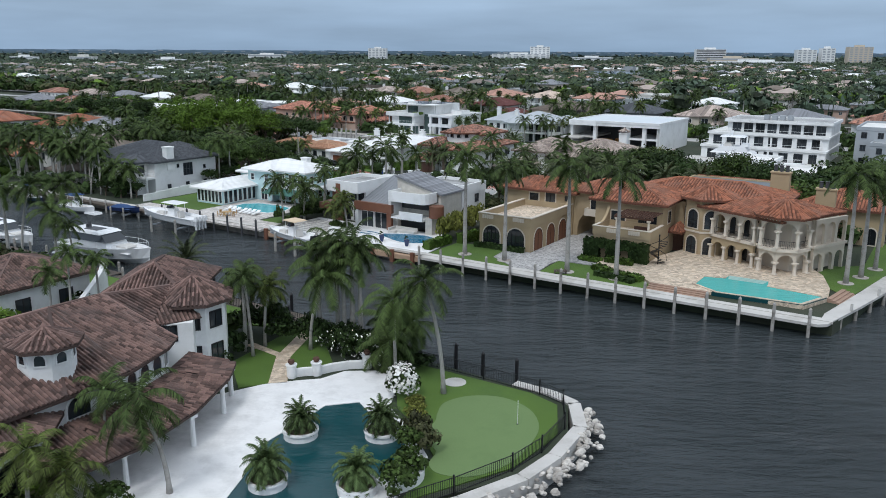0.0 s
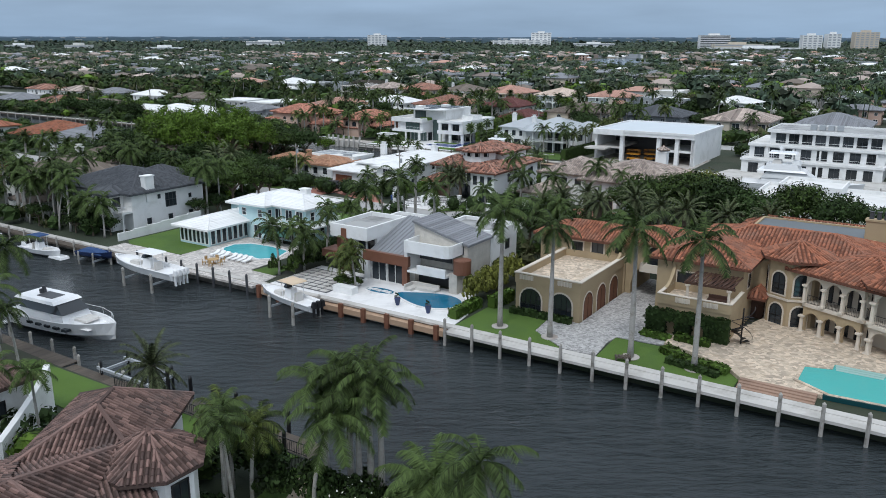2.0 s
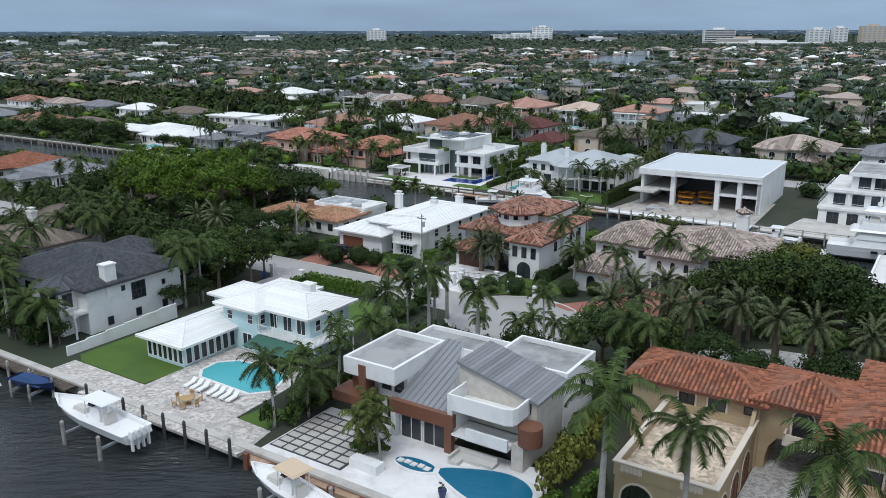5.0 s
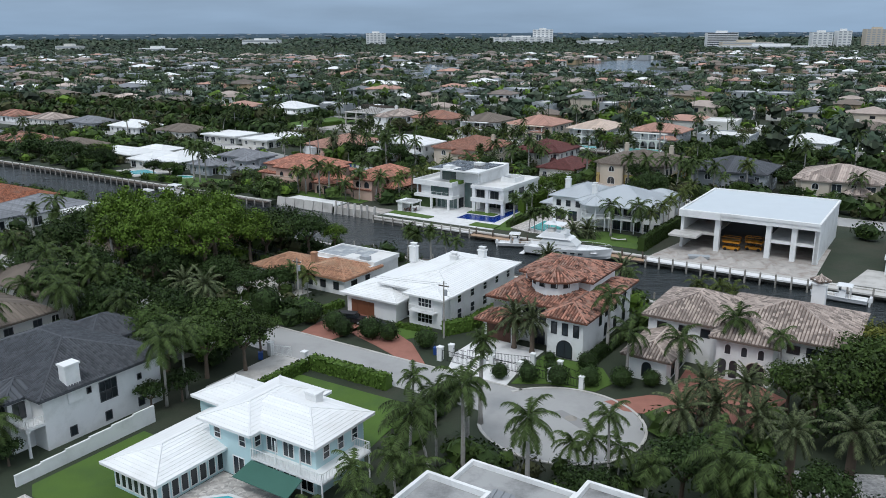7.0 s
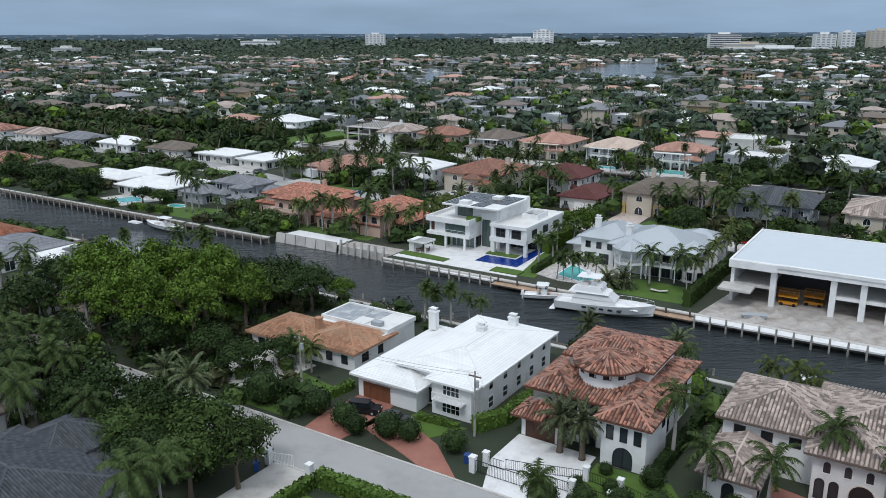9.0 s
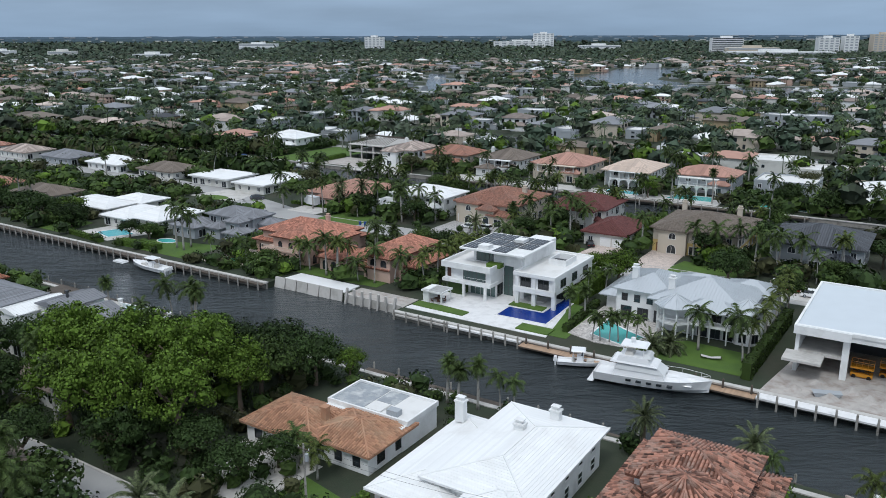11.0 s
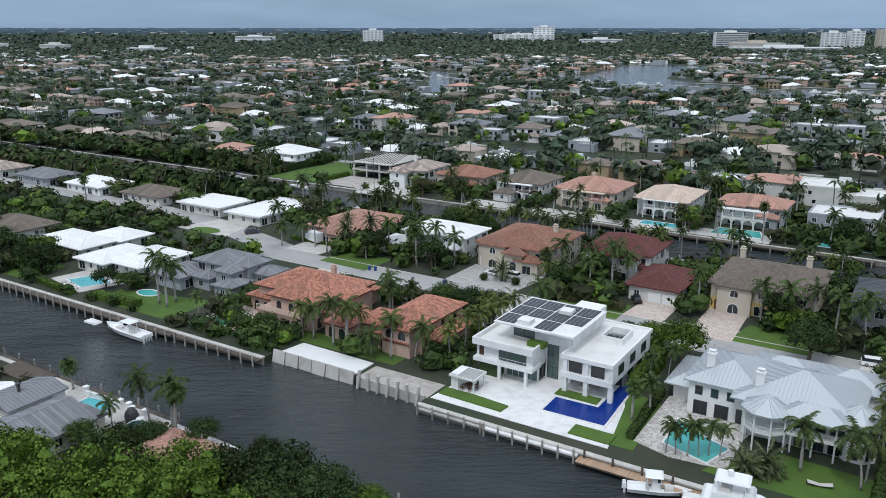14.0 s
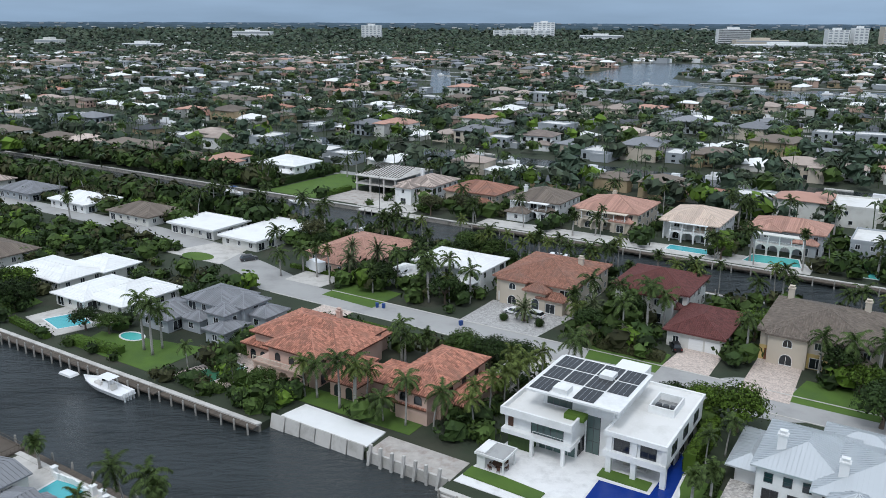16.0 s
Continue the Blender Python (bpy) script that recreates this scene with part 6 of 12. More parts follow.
# ---- the near house on the point ----
h = House("white stucco house with weathered brown barrel-tile roofs and an octagonal turret", -58, 42)
tw = [(-1.2 + 2.8 * math.cos(math.pi / 4 * i + math.pi / 8), 6.9 + 2.8 * math.sin(math.pi / 4 * i + math.pi / 8)) for i in range(8)]
part("turret", Mb().prism(tw, -.3, 6.5), WHITE, h.e, "white octagonal turret")
pyramid(h.e, -1.2, 6.9, 2.8, 6.5, 1.8, 8, BARREL, over=.7)
for ang in (-45, 0, 45, 90):
    cx, cy = -1.2 + 2.6 * math.sin(radians(ang)), 6.9 - 2.6 * math.cos(radians(ang))
    win(h.e, "S", cx, cy, 4.2, 1.3, 1.5, nx=2, frame=BLACK, turn=ang)
    if ang > 0:
        win(h.e, "S", cx, cy, .6, 1.3, 2.2, nx=2, frame=BLACK, turn=ang)
part("wall", Mb().prism([(-.6, 1.0), (2.0, 4.0), (-2, 8), (-5, 3)], -.3, 5.5), WHITE, h.e)
win(h.e, "S", .8, 2.62, 4.0, 1.2, 1.4, nx=2, frame=BLACK, turn=49)
# rear block, turned off the grid
rb = [(-71.2, 52.0, 6.4), (-64.4, 56.6, 6.4), (-58.6, 47.9, 6.4), (-65.4, 43.3, 6.4)]
rt = [(-65.6, 51.0, 8.65), (-64.2, 48.9, 8.65)]
mb, tl = Mb(), Mb()
for p, q, tops in ((rb[2], rb[1], (rt[0], rt[1])), (rb[1], rb[0], (rt[0],)), (rb[0], rb[3], (rt[1], rt[0])), (rb[3], rb[2], (rt[1],))):
    h.facet(mb, tl, p, q, tops, "fine")
for a, b in ((rb[0], rt[0]), (rb[1], rt[0]), (rb[2], rt[1]), (rb[3], rt[1]), (rt[0], rt[1])):
    tl.tube([(a[0] + 58, a[1] - 42, a[2] + .06), (b[0] + 58, b[1] - 42, b[2] + .06)], .17, 6)
mb.prism([(x + 58, y - 42) for x, y, z in rb][::-1], 6.2, 6.38)
r = part("roof", mb, CHANNEL, h.e)
part("roof_tiles", tl, BARREL, r)["kind"] = "stuff"
part("wall", Mb().prism([(x + 58, y - 42) for x, y in ((-70.2, 51.8), (-64.6, 55.6), (-59.6, 48.1), (-65.2, 44.3))][::-1], -.3, 6.2), WHITE, h.e)
for x, y, w_, ang in ((-62.6, 52.6, 1.5, 123.5), (-67.9, 53.4, 1.3, 213.5), (-66.2, 54.5, 1.3, 213.5)):
    win(h.e, "S", x + 58, y - 42, 3.8, w_, 1.6, nx=2, frame=BLACK, turn=ang)
# main roof: a faceted front round a ridge
fr = [(-54.1, 42.9, 5.4), (-52.7, 41.0, 5.5), (-51.1, 36.4, 5.55), (-50.7, 31.5, 5.6)]
rg = [(-60.5, 41.0, 8.3), (-59.4, 36.0, 8.7), (-59.4, 30.0, 8.7)]
mb, tl = Mb(), Mb()
faces = [((fr[1], fr[0]), (rg[0], rg[0])), ((fr[2], fr[1]), (rg[0], rg[1])), ((fr[3], fr[2]), (rg[1], rg[1])), (((-50.6, 22.0, 5.6), fr[3]), (rg[1], (-59.4, 22.0, 8.7)))]
for (p, q), tops in faces:
    h.facet(mb, tl, p, q, tops if tops[0] != tops[1] else tops[:1], "fine")
rv = (-60.4, 47.4, 7.5)
h.facet(mb, tl, (-57.8, 43.2, 5.5), (-56.2, 47.2, 5.5), (rv,), "fine")
h.facet(mb, tl, (-57.8, 43.2, 5.5), rv, (rg[0],), "fine")
h.facet(mb, tl, fr[0], (-57.8, 43.2, 5.5), (rg[0],), "fine")
h.facet(mb, tl, (-66, 49.0, 5.6), (-68, 44.0, 5.6), (rg[0], rv), "fine")
h.facet(mb, tl, (-68, 46, 5.6), (-68, 22, 5.6), ((-59.4, 22.0, 8.7), rg[1], rg[0]), "fine")
for a, b in ((fr[0], rg[0]), (fr[1], rg[0]), (fr[2], rg[1]), (rg[0], rg[1]), (fr[3], rg[1]), (rg[1], (-59.4, 22, 8.7)), (rg[0], rv)):
    tl.tube([(a[0] + 58, a[1] - 42, a[2] + .06), (b[0] + 58, b[1] - 42, b[2] + .06)], .17, 6)
mb.prism([(x + 58, y - 42) for x, y in ((-68, 46), (-68, 22), (-50.7, 22), (-50.7, 31.5), (-51, 36.5), (-52.7, 41.1), (-54.0, 42.8), (-58.2, 42.8), (-64.5, 45.5))], 5.38, 5.58)
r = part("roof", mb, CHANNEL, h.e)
part("roof_tiles", tl, BARREL, r)["kind"] = "stuff"
up = [(-54.6, 42.3), (-53.4, 40.9), (-51.7, 36.4), (-51.5, 31.6), (-51.5, 22), (-67, 22), (-67, 44), (-58, 43)]
part("wall", Mb().prism([(x + 58, y - 42) for x, y in up][::-1], -.3, 5.4), WHITE, h.e)
for (xa, ya), (xb, yb), n in ((up[1], up[0], 1), (up[2], up[1], 3), (up[3], up[2], 2)):
    L = math.hypot(xb - xa, yb - ya)
    ang = math.degrees(math.atan2(yb - ya, xb - xa))
    for i in range(n):
        t = (i + .5) / n
        win(h.e, "S", xa + (xb - xa) * t + 58, ya + (yb - ya) * t - 42, 3.55, L / n * .78, 1.6, nx=1, arch=True, frame=TRIM, turn=ang)
# porch roof in front, on columns
po = [(-52.0, 46.8, 2.6), (-49.9, 44.2, 2.7), (-47.4, 39.0, 2.7), (-46.1, 33.4, 2.7), (-46.4, 27.5, 2.7)]
pi_ = [(-55.3, 44.9, 3.5), (-53.0, 41.0, 3.5), (-51.4, 36.4, 3.5), (-51.2, 31.6, 3.5), (-51.2, 27.5, 3.5)]
mb, tl = Mb(), Mb()
for i in range(4):
    h.facet(mb, tl, po[i + 1], po[i], (pi_[i], pi_[i + 1]), "fine")
    h.facet(mb, Mb(), (*po[i][:2], po[i][2] - .2), (*po[i + 1][:2], po[i + 1][2] - .2), ((*po[i + 1][:2], po[i + 1][2] - .02), (*po[i][:2], po[i][2] - .02)), "fine")
    h.facet(mb, Mb(), (*po[i][:2], po[i][2] - .2), (*po[i + 1][:2], po[i + 1][2] - .2), ((*pi_[i + 1][:2], 3.0), (*pi_[i][:2], 3.0)), "fine")
r = part("porch_roof", mb, CHANNEL, h.e)
part("roof_tiles", tl, BARREL, r)["kind"] = "stuff"
for u, v in ((-51.9, 46.0), (-49.9, 43.4), (-47.6, 38.6), (-46.8, 32.6)):
    column(h.e, u + 58, v - 42, -.3, 2.45, .2, WHITE)
# front pavilion and cupola
pv = [(-50.6 + 4.6 * math.cos(math.pi / 4 * i + math.pi / 8) + 58 - 3.6, 27.4 - 42 + 4.6 * math.sin(math.pi / 4 * i + math.pi / 8)) for i in range(8)]
part("pavilion", Mb().prism(pv, -.3, 4.3), WHITE, h.e)
pyramid(h.e, 3.8, -14.6, 4.6, 4.3, 1.9, 8, BARREL, over=.8)
win(h.e, "S", 3.8 + 4.25 * math.sin(radians(90)), -14.6, .2, 2.6, 3.2, nx=2, arch=True, frame=BLACK, turn=90)
win(h.e, "S", 3.8 + 4.25 * math.sin(radians(45)), -14.6 - 4.25 * math.cos(radians(45)), .2, 2.6, 3.2, nx=2, arch=True, frame=BLACK, turn=45)
win(h.e, "S", 3.8 + 4.25 * math.sin(radians(135)), -14.6 - 4.25 * math.cos(radians(135)), .2, 2.6, 3.2, nx=2, arch=True, frame=BLACK, turn=135)
cp = [(4.1 + 1.8 * math.cos(math.pi / 4 * i + math.pi / 8), -9.6 + 1.8 * math.sin(math.pi / 4 * i + math.pi / 8)) for i in range(8)]
part("cupola", Mb().prism(cp, 5.2, 8.5), WHITE, h.e, "white cupola with small arched windows")
pyramid(h.e, 4.1, -9.6, 1.8, 8.5, .95, 8, BARREL, over=.6)
for ang in (0, 45, 90, 135):
    win(h.e, "S", 4.1 + 1.67 * math.sin(radians(ang)), -9.6 - 1.67 * math.cos(radians(ang)), 7.3, .85, .9, arch=True, frame=TRIM, turn=ang)
# lower wing behind with a curved white wall
h = House("low white house wing with a brown barrel-tile hip roof", -90, 50)
h.wall(-94.5, 44.5, -84, 55, -.3, 3.6, WHITE)
h.hip(-94.5, 44.5, -84, 55, 3.6, 2.2, BARREL, "fine", .7)
h.row("E", 45, 54.5, -84, .8, 2, 1.6, 1.5, nx=2, frame=BLACK)
gw = Mb()
for i in range(8):
    a0, a1 = i / 8, (i + 1) / 8
    za, zb = 4.4 - 2.6 * a0 ** .6, 4.4 - 2.6 * a1 ** .6
    gw.add([(xx, yy_, zz) for yy_ in (0, .5) for xx, zz in ((a0 * 9, -.3), (a1 * 9, -.3), (a1 * 9, zb), (a0 * 9, za))], [(0, 1, 2, 3), (7, 6, 5, 4), (3, 2, 6, 7), (0, 4, 5, 1), (1, 5, 6, 2), (0, 3, 7, 4)])
solid("garden_wall", gw, WHITE, "white stucco garden wall with a sweeping curved top", "wall", -83.6, 56.4, G, -55)

# ---- first row, street side ----
h = House("single-storey white house with orange-brown tile and flat membrane roofs", -153, 168)
LIGHTTERRA = mat("orange_brown_tile", (0.37, 0.20, 0.12), 0.8, 0.2, 0.35, 0.3, 8, island=0.3, dirt=(0.42, 0.29, 0.19), dscale=0.2)
DUSTYTERRA = mat("dusty_terracotta_tile", (0.30, 0.150, 0.105), 0.85, 0.2, 0.4, 0.3, 8, island=0.3, dirt=(0.24, 0.15, 0.12), dscale=0.3)
h.wall(-162.5, 161, -151, 170, -.3, 3.0, WHITE)
h.hip(-162.5, 161, -151, 170, 3.0, 1.7, LIGHTTERRA, "barrel", .7)
h.wall(-153, 162.4, -142.6, 172, -.3, 3.0, WHITE)
h.hip(-153, 162.4, -142.6, 172, 3.0, 1.5, LIGHTTERRA, "barrel", .7)
h.wall(-156, 169.5, -142.5, 178, -.3, 3.4, WHITE)
h.flat(-156.2, 170.6, -142.3, 178.2, 3.7, .35, WHITE, WHITEFLAT, .3, .4)
MEMBRANE = mat("weathered_roof_membrane", (0.30, 0.32, 0.34), 0.8, 0.35, 0.8, 0.2, 6, dirt=(0.62, 0.62, 0.60), dscale=0.5)
h.wall(-155.9, 170.9, -150.4, 177.9, 3.7, 3.76, MEMBRANE, "roof_membrane")
h.wall(-150.2, 174.2, -147.0, 177.9, 3.7, 3.75, MEMBRANE, "roof_membrane")
h.wall(-150.0, 171.2, -147.4, 173.8, 3.7, 3.95, WHITEFLAT, "roof_hatch")
h.wall(-146.4, 171.4, -144.6, 172.6, 3.7, 4.5, GREYWALL, "air_unit")
h.row("S", -162, -152, 161, .8, 3, 1.4, 1.4, frame=BLACK)
h.row("S", -152, -143, 162.4, .8, 3, 1.2, 1.4, frame=BLACK)
h.row("E", 163, 171, -142.6, .8, 2, 1.6, 1.4, frame=BLACK)
h.row("W", 162, 169, -162.5, .2, 2, 2.0, 2.2, nx=2, frame=BLACK)
h.chimney(-152.6, 166, 3.6, 5.4, LIGHTTERRA, .9, .9, False)

h = House("white house with a broad white tile roof and three chimneys", -128, 168)
h.wall(-137, 156.4, -127.2, 177, -.3, 3.5, WHITE)
h.hip(-137, 156.4, -127.2, 177, 3.5, 1.6, WHITEROOF, "flat", .9)
h.wall(-131.5, 159.5, -119, 180.4, -.3, 5.2, WHITE)
h.hip(-131.5, 159.5, -119, 180.4, 5.2, 1.4, WHITEROOF, "flat", .9)
h.wall(-125.5, 157.6, -119.4, 162, -.3, 5.0, WHITE)
h.hip(-125.5, 157.6, -119.3, 163, 5.0, .8, WHITEROOF, "flat", .8)
h.win("S", -133.8, 156.4, -.05, 4.6, 2.5, nx=4, frame=GARAGE, pane=GARAGE, name="garage_door")
h.win("S", -122.5, 157.6, 3.0, 2.6, 1.6, nx=4, ny=2)
h.win("S", -122.5, 157.6, .5, 2.8, 1.6, nx=4, ny=2)
part("balcony", Mb().box(3.2, -11.6, 2.5, 7.8, -10.5, 2.7), TRIM, h.e)
railing(h.e, [(3.2, -11.5), (7.8, -11.5)], 2.7, .9, TRIM, .25)
h.row("S", -128.6, -126, 159.5, .2, 1, 1.6, 2.4, nx=2)
h.row("E", 160, 180, -119, 3.2, 5, 1.2, 1.5, ny=2)
h.row("E", 160, 180, -119, .6, 5, 1.4, 1.7, ny=2)
for u, v in ((-136.4, 174.6), (-126.8, 173.0), (-124.6, 178.8)):
    h.chimney(u, v, 4.2, 7.0, WHITE, 1.3, 1.0)

h = House("white two-storey villa with rust-coloured tile hip roofs", -104, 168)
h.wall(-112, 160.5, -97, 178, -.3, 6.2, WHITE)
h.hip(-112, 160.5, -97, 178, 6.2, 1.9, TERRA2, "barrel", .9)
h.wall(-101.6, 157.4, -96.2, 165, -.3, 6.2, WHITE)
h.hip(-101.6, 157.4, -96.2, 168, 6.0, 1.5, TERRA2, "barrel", .8)
h.wall(-112.6, 158.6, -107.4, 162, -.3, 3.2, WHITE)
h.hip(-112.8, 157.9, -107.2, 162, 3.2, 1.3, TERRA2, "barrel", .7)
h.wall(-112, 160.5, -107.4, 165, 3.2, 6.2, WHITE)
h.hip(-112, 160.3, -107.2, 168, 6.3, 1.5, TERRA2, "barrel", .7)
cl = [(-.4 + 3.6 * math.cos(math.pi / 6 * i), -2.0 + 3.6 * math.sin(math.pi / 6 * i)) for i in range(12)]
part("lantern", Mb().prism(cl, 6.2, 9.2), WHITE, h.e, "white raised lantern storey")
pyramid(h.e, -.4, -2.0, 3.6, 9.2, 1.4, 12, TERRA2, over=.9)
h.wall(-110, 167, -99.4, 177, 6.2, 8.7, WHITE)
h.hip(-110, 167, -99.4, 177, 8.7, 1.7, TERRA2, "barrel", .8)
for ang in (-40, -10, 20, 50):
    win(h.e, "S", -.4 + 3.5 * math.sin(radians(ang)), -2.0 - 3.5 * math.cos(radians(ang)), 8.1, 1.0, .8, frame=BLACK, turn=ang)
h.row("S", -107.2, -101.8, 160.5, 3.4, 4, 1.0, 2.2, arch=True, frame=BLACK)
h.row("S", -101.4, -96.4, 157.4, 3.4, 3, .9, 1.8, frame=BLACK)
h.win("S", -98.9, 157.4, .1, 2.4, 2.6, nx=2, arch=True, frame=BLACK)
h.win("S", -110, 158.6, -.05, 4.0, 2.5, nx=4, frame=DARKWOOD, pane=DARKWOOD, name="garage_door")
h.win("S", -104.5, 160.5, -.05, 2.2, 2.8, nx=2, arch=True, frame=BLACK)
h.row("E", 159, 177, -96.2, 3.5, 2, 1.0, 1.6, frame=BLACK)
h.row("E", 166, 177, -97, 3.5, 3, 1.0, 1.6, frame=BLACK)
h.row("E", 166, 177, -97, .5, 3, 1.2, 2.0, arch=True, frame=BLACK)
h.win("S", -109.8, 160.5, 4.2, .9, .9, arch=True, frame=BLACK)

h = House("long white house with beige barrel-tile roofs and an arched entrance", -78, 168)
h.wall(-89.8, 165.4, -79, 178, -.3, 6.0, WHITE)
h.hip(-89.8, 165.4, -79, 178, 6.0, 2.5, BEIGETILE, "barrel", .8)
h.wall(-79, 166, -64.5, 180, -.3, 6.0, WHITE)
h.hip(-80.5, 165.8, -64.5, 180.5, 6.05, 2.7, BEIGETILE, "barrel", .8)
h.wall(-79.6, 162.4, -72.6, 167, -.3, 5.8, WHITE)
h.hip(-79.8, 162.2, -72.4, 170, 5.8, 1.8, BEIGETILE, "barrel", .7)
h.wall(-89.4, 156.4, -84.2, 165.4, -.3, 3.4, WHITE, "wing")
h.hip(-89.4, 156.4, -84.2, 168, 3.4, 1.3, BEIGETILE, "barrel", .8, "N")
h.win("S", -86.8, 156.4, .5, 1.3, 2.1, arch=True, frame=BLACK)
h.row("E", 157.4, 164.6, -84.2, .3, 2, 1.3, 2.2, arch=True, frame=BLACK)
h.row("W", 157.4, 164.6, -89.4, .7, 2, 1.1, 1.6, arch=True, frame=BLACK)
h.row("S", -79.2, -73, 162.4, 3.5, 3, .9, 1.5, arch=True, frame=TRIM)
h.win("S", -74.6, 162.4, -.05, 2.6, 3.2, nx=1, arch=True, frame=CASTSTONE)
h.row("S", -79.4, -76.6, 162.4, .4, 2, 1.0, 2.4, arch=True, frame=BLACK)
h.row("S", -89.4, -80.4, 165.4, 4.0, 3, 1.3, 1.2, frame=BLACK)
h.row("S", -72, -65, 166, 3.9, 3, 1.6, 1.2, nx=2, frame=BLACK)
h.row("S", -72, -65, 166, .6, 3, 1.5, 2.0, arch=True, frame=BLACK)
h.row("E", 167, 180, -64.5, 3.8, 3, 1.4, 1.4, frame=BLACK)
h.chimney(-70.4, 181.2, 5.0, 9.4, WHITE, 1.8, 1.6)
pyramid(h.e, 7.6, 13.2, 1.0, 10.0, .6, 4, BEIGETILE, over=.4, turn=math.pi / 4)

h = House("white flat-roofed waterside house behind palms", -40, 176)
h.wall(-50, 168, -26, 184, -.3, 4.2, WHITE)
h.flat(-50.2, 167.8, -25.8, 184.2, 4.4, .6, WHITE, WHITEFLAT, .3)
h.wall(-46, 171, -36, 180, 4.4, 6.4, WHITE)
h.flat(-46.2, 170.8, -35.8, 180.2, 6.5, .5, WHITE, WHITEFLAT, .3)
h.row("N", -49, -27, 184, .3, 6, 2.4, 2.6, nx=2, frame=DARKGREY)
h.row("W", 169, 183, -50, .4, 3, 2.2, 2.4, nx=2, frame=DARKGREY)


def villa(label, u0, v0, u1, v1, storeys, wm, rm, style="coarse", rise=None, wing=None, fl=3.15, chim=None, frame=None, sides="SEW", low=None, face=-1):
    """A plain two-part house: main block, a projecting wing, windows all round."""
    h = House(label, (u0 + u1) / 2, (v0 + v1) / 2)
    if low:
        h.block(u0, v0, u1, v1, 1, low, sides, fl, frame=frame or TRIM)
        h.block(u0, v0, u1, v1, storeys - 1, wm, sides, fl, z0=fl, frame=frame or TRIM)
    else:
        h.block(u0, v0, u1, v1, storeys, wm, sides, fl, frame=frame or TRIM)
    z = storeys * fl
    if style:
        h.hip(u0, v0, u1, v1, z, rise or min(u1 - u0, v1 - v0) * .18, rm, style, .8)
    else:
        h.flat(u0 - .1, v0 - .1, u1 + .1, v1 + .1, z + .04, .5, wm, rm)
    if wing:
        a, b, c, d, s = wing
        h.block(a, b, c, d, s, wm, sides, fl, frame=frame or TRIM)
        if style:
            h.hip(a, b, c, d, s * fl - .06, (c - a) * .19, rm, style, .7)
        else:
            h.flat(a - .1, b - .1, c + .1, d + .1, s * fl + .04, .45, wm, rm)
    if style and storeys == 2 and v0 > 285:
        w_ = u1 - u0
        for a, b, pr, zz in ((u0 + w_ * .08, u0 + w_ * .42, 1.3, z - .1), (u0 + w_ * .62, u0 + w_ * .93, 2.2, z - 2.7)):
            h.wall(a, v0 - pr, b, v0 + .1, -.3, zz, wm)
            h.hip(a, v0 - pr, b, v0 + (v1 - v0) * (.4 if zz > 4 else .05), zz, (b - a) * .2, rm, style, .6)
            h.win("S", (a + b) / 2, v0 - pr, .2, min(2.4, (b - a) * .6), 2.3, nx=2, arch=zz > 4, frame=frame or TRIM)
            if zz > 4:
                h.win("S", (a + b) / 2, v0 - pr, 3.9, min(1.8, (b - a) * .5), 1.7, nx=2, arch=True, frame=frame or TRIM)
    if chim:
        h.chimney(chim[0], chim[1], z, z + 3.0, wm, 1.2, 1.0)
    return h


villa("pale house with weathered reddish tile roof among big trees", -186, 124, -170, 136, 2, OFFWHITE, BROWNTILE, wing=(-182, 118, -174, 125, 1))
villa("white canal house with a low white roof", -254, 162, -238, 178, 1, WHITE, GREYROOF, "flat", wing=(-247, 154, -240, 162, 1))
villa("white canal house with an orange tile roof", -275, 164, -256, 180, 1, WHITE, TERRA, "barrel", wing=(-268, 157, -260, 164, 1))
h = House("pale grey canal house with ribbed grey roofs beside a pool", -222, 172)
h.block(-223.4, 160.5, -212.2, 178.6, 1, OFFWHITE, "SEW", 3.0)
h.hip(-223.4, 160.5, -212.2, 178.6, 3.0, 1.9, GREYROOF, "coarse", .7, "N")
h.block(-230.6, 172.4, -223.2, 181.6, 1, OFFWHITE, "SEN", 4.2)
h.hip(-230.6, 172.4, -223.2, 181.6, 4.2, .9, GREYROOF, "seam", .5, "SN")
h.wall(-236.4, 168, -230.4, 178.4, -.3, 3.0, WHITE)
h.hip(-236.4, 168, -230.4, 178.4, 3.0, .9, WHITEROOF, "seam", .5, "SN")
h.wall(-218.4, 178.6, -212.6, 181.2, -.3, 2.7, OFFWHITE)
h.hip(-218.4, 178.6, -212.6, 181.2, 2.7, .5, GREYROOF, "coarse", .4, "EW")
h.row("N", -223, -213, 178.6, .2, 3, 1.9, 2.2, nx=2)
h.chimney(-226.4, 176, 4.4, 6.2, DARKGREY, .4, .4, False)
villa("pale house with a pinkish tile roof near the canal", -198.6, 170.6, -182.4, 183.0, 1, PINK, PINKTILE, "barrel", rise=1.7, fl=2.9)
villa("low white house with a terracotta roof beside the street", -210, 108, -192, 122, 1, WHITE, TERRA, "coarse")
villa("white house with a brown roof behind trees", -205, 152, -192, 162, 1, OFFWHITE, BROWNTILE)
villa("white two-storey house behind palms by the canal", -226, 100, -206, 116, 2, WHITE, BROWNTILE)
villa("cream house with a tile roof by the canal", -262, 102, -240, 118, 2, CREAM, TERRA2)
villa("white house with a grey roof by the canal", -300, 102, -280, 118, 2, WHITE, GREYROOF)
villa("white house with a tile roof by the street", -310, 156, -290, 172, 1, WHITE, TERRA)
villa("white house with a grey roof by the street", -345, 156, -325, 172, 1, WHITE, GREYROOF)

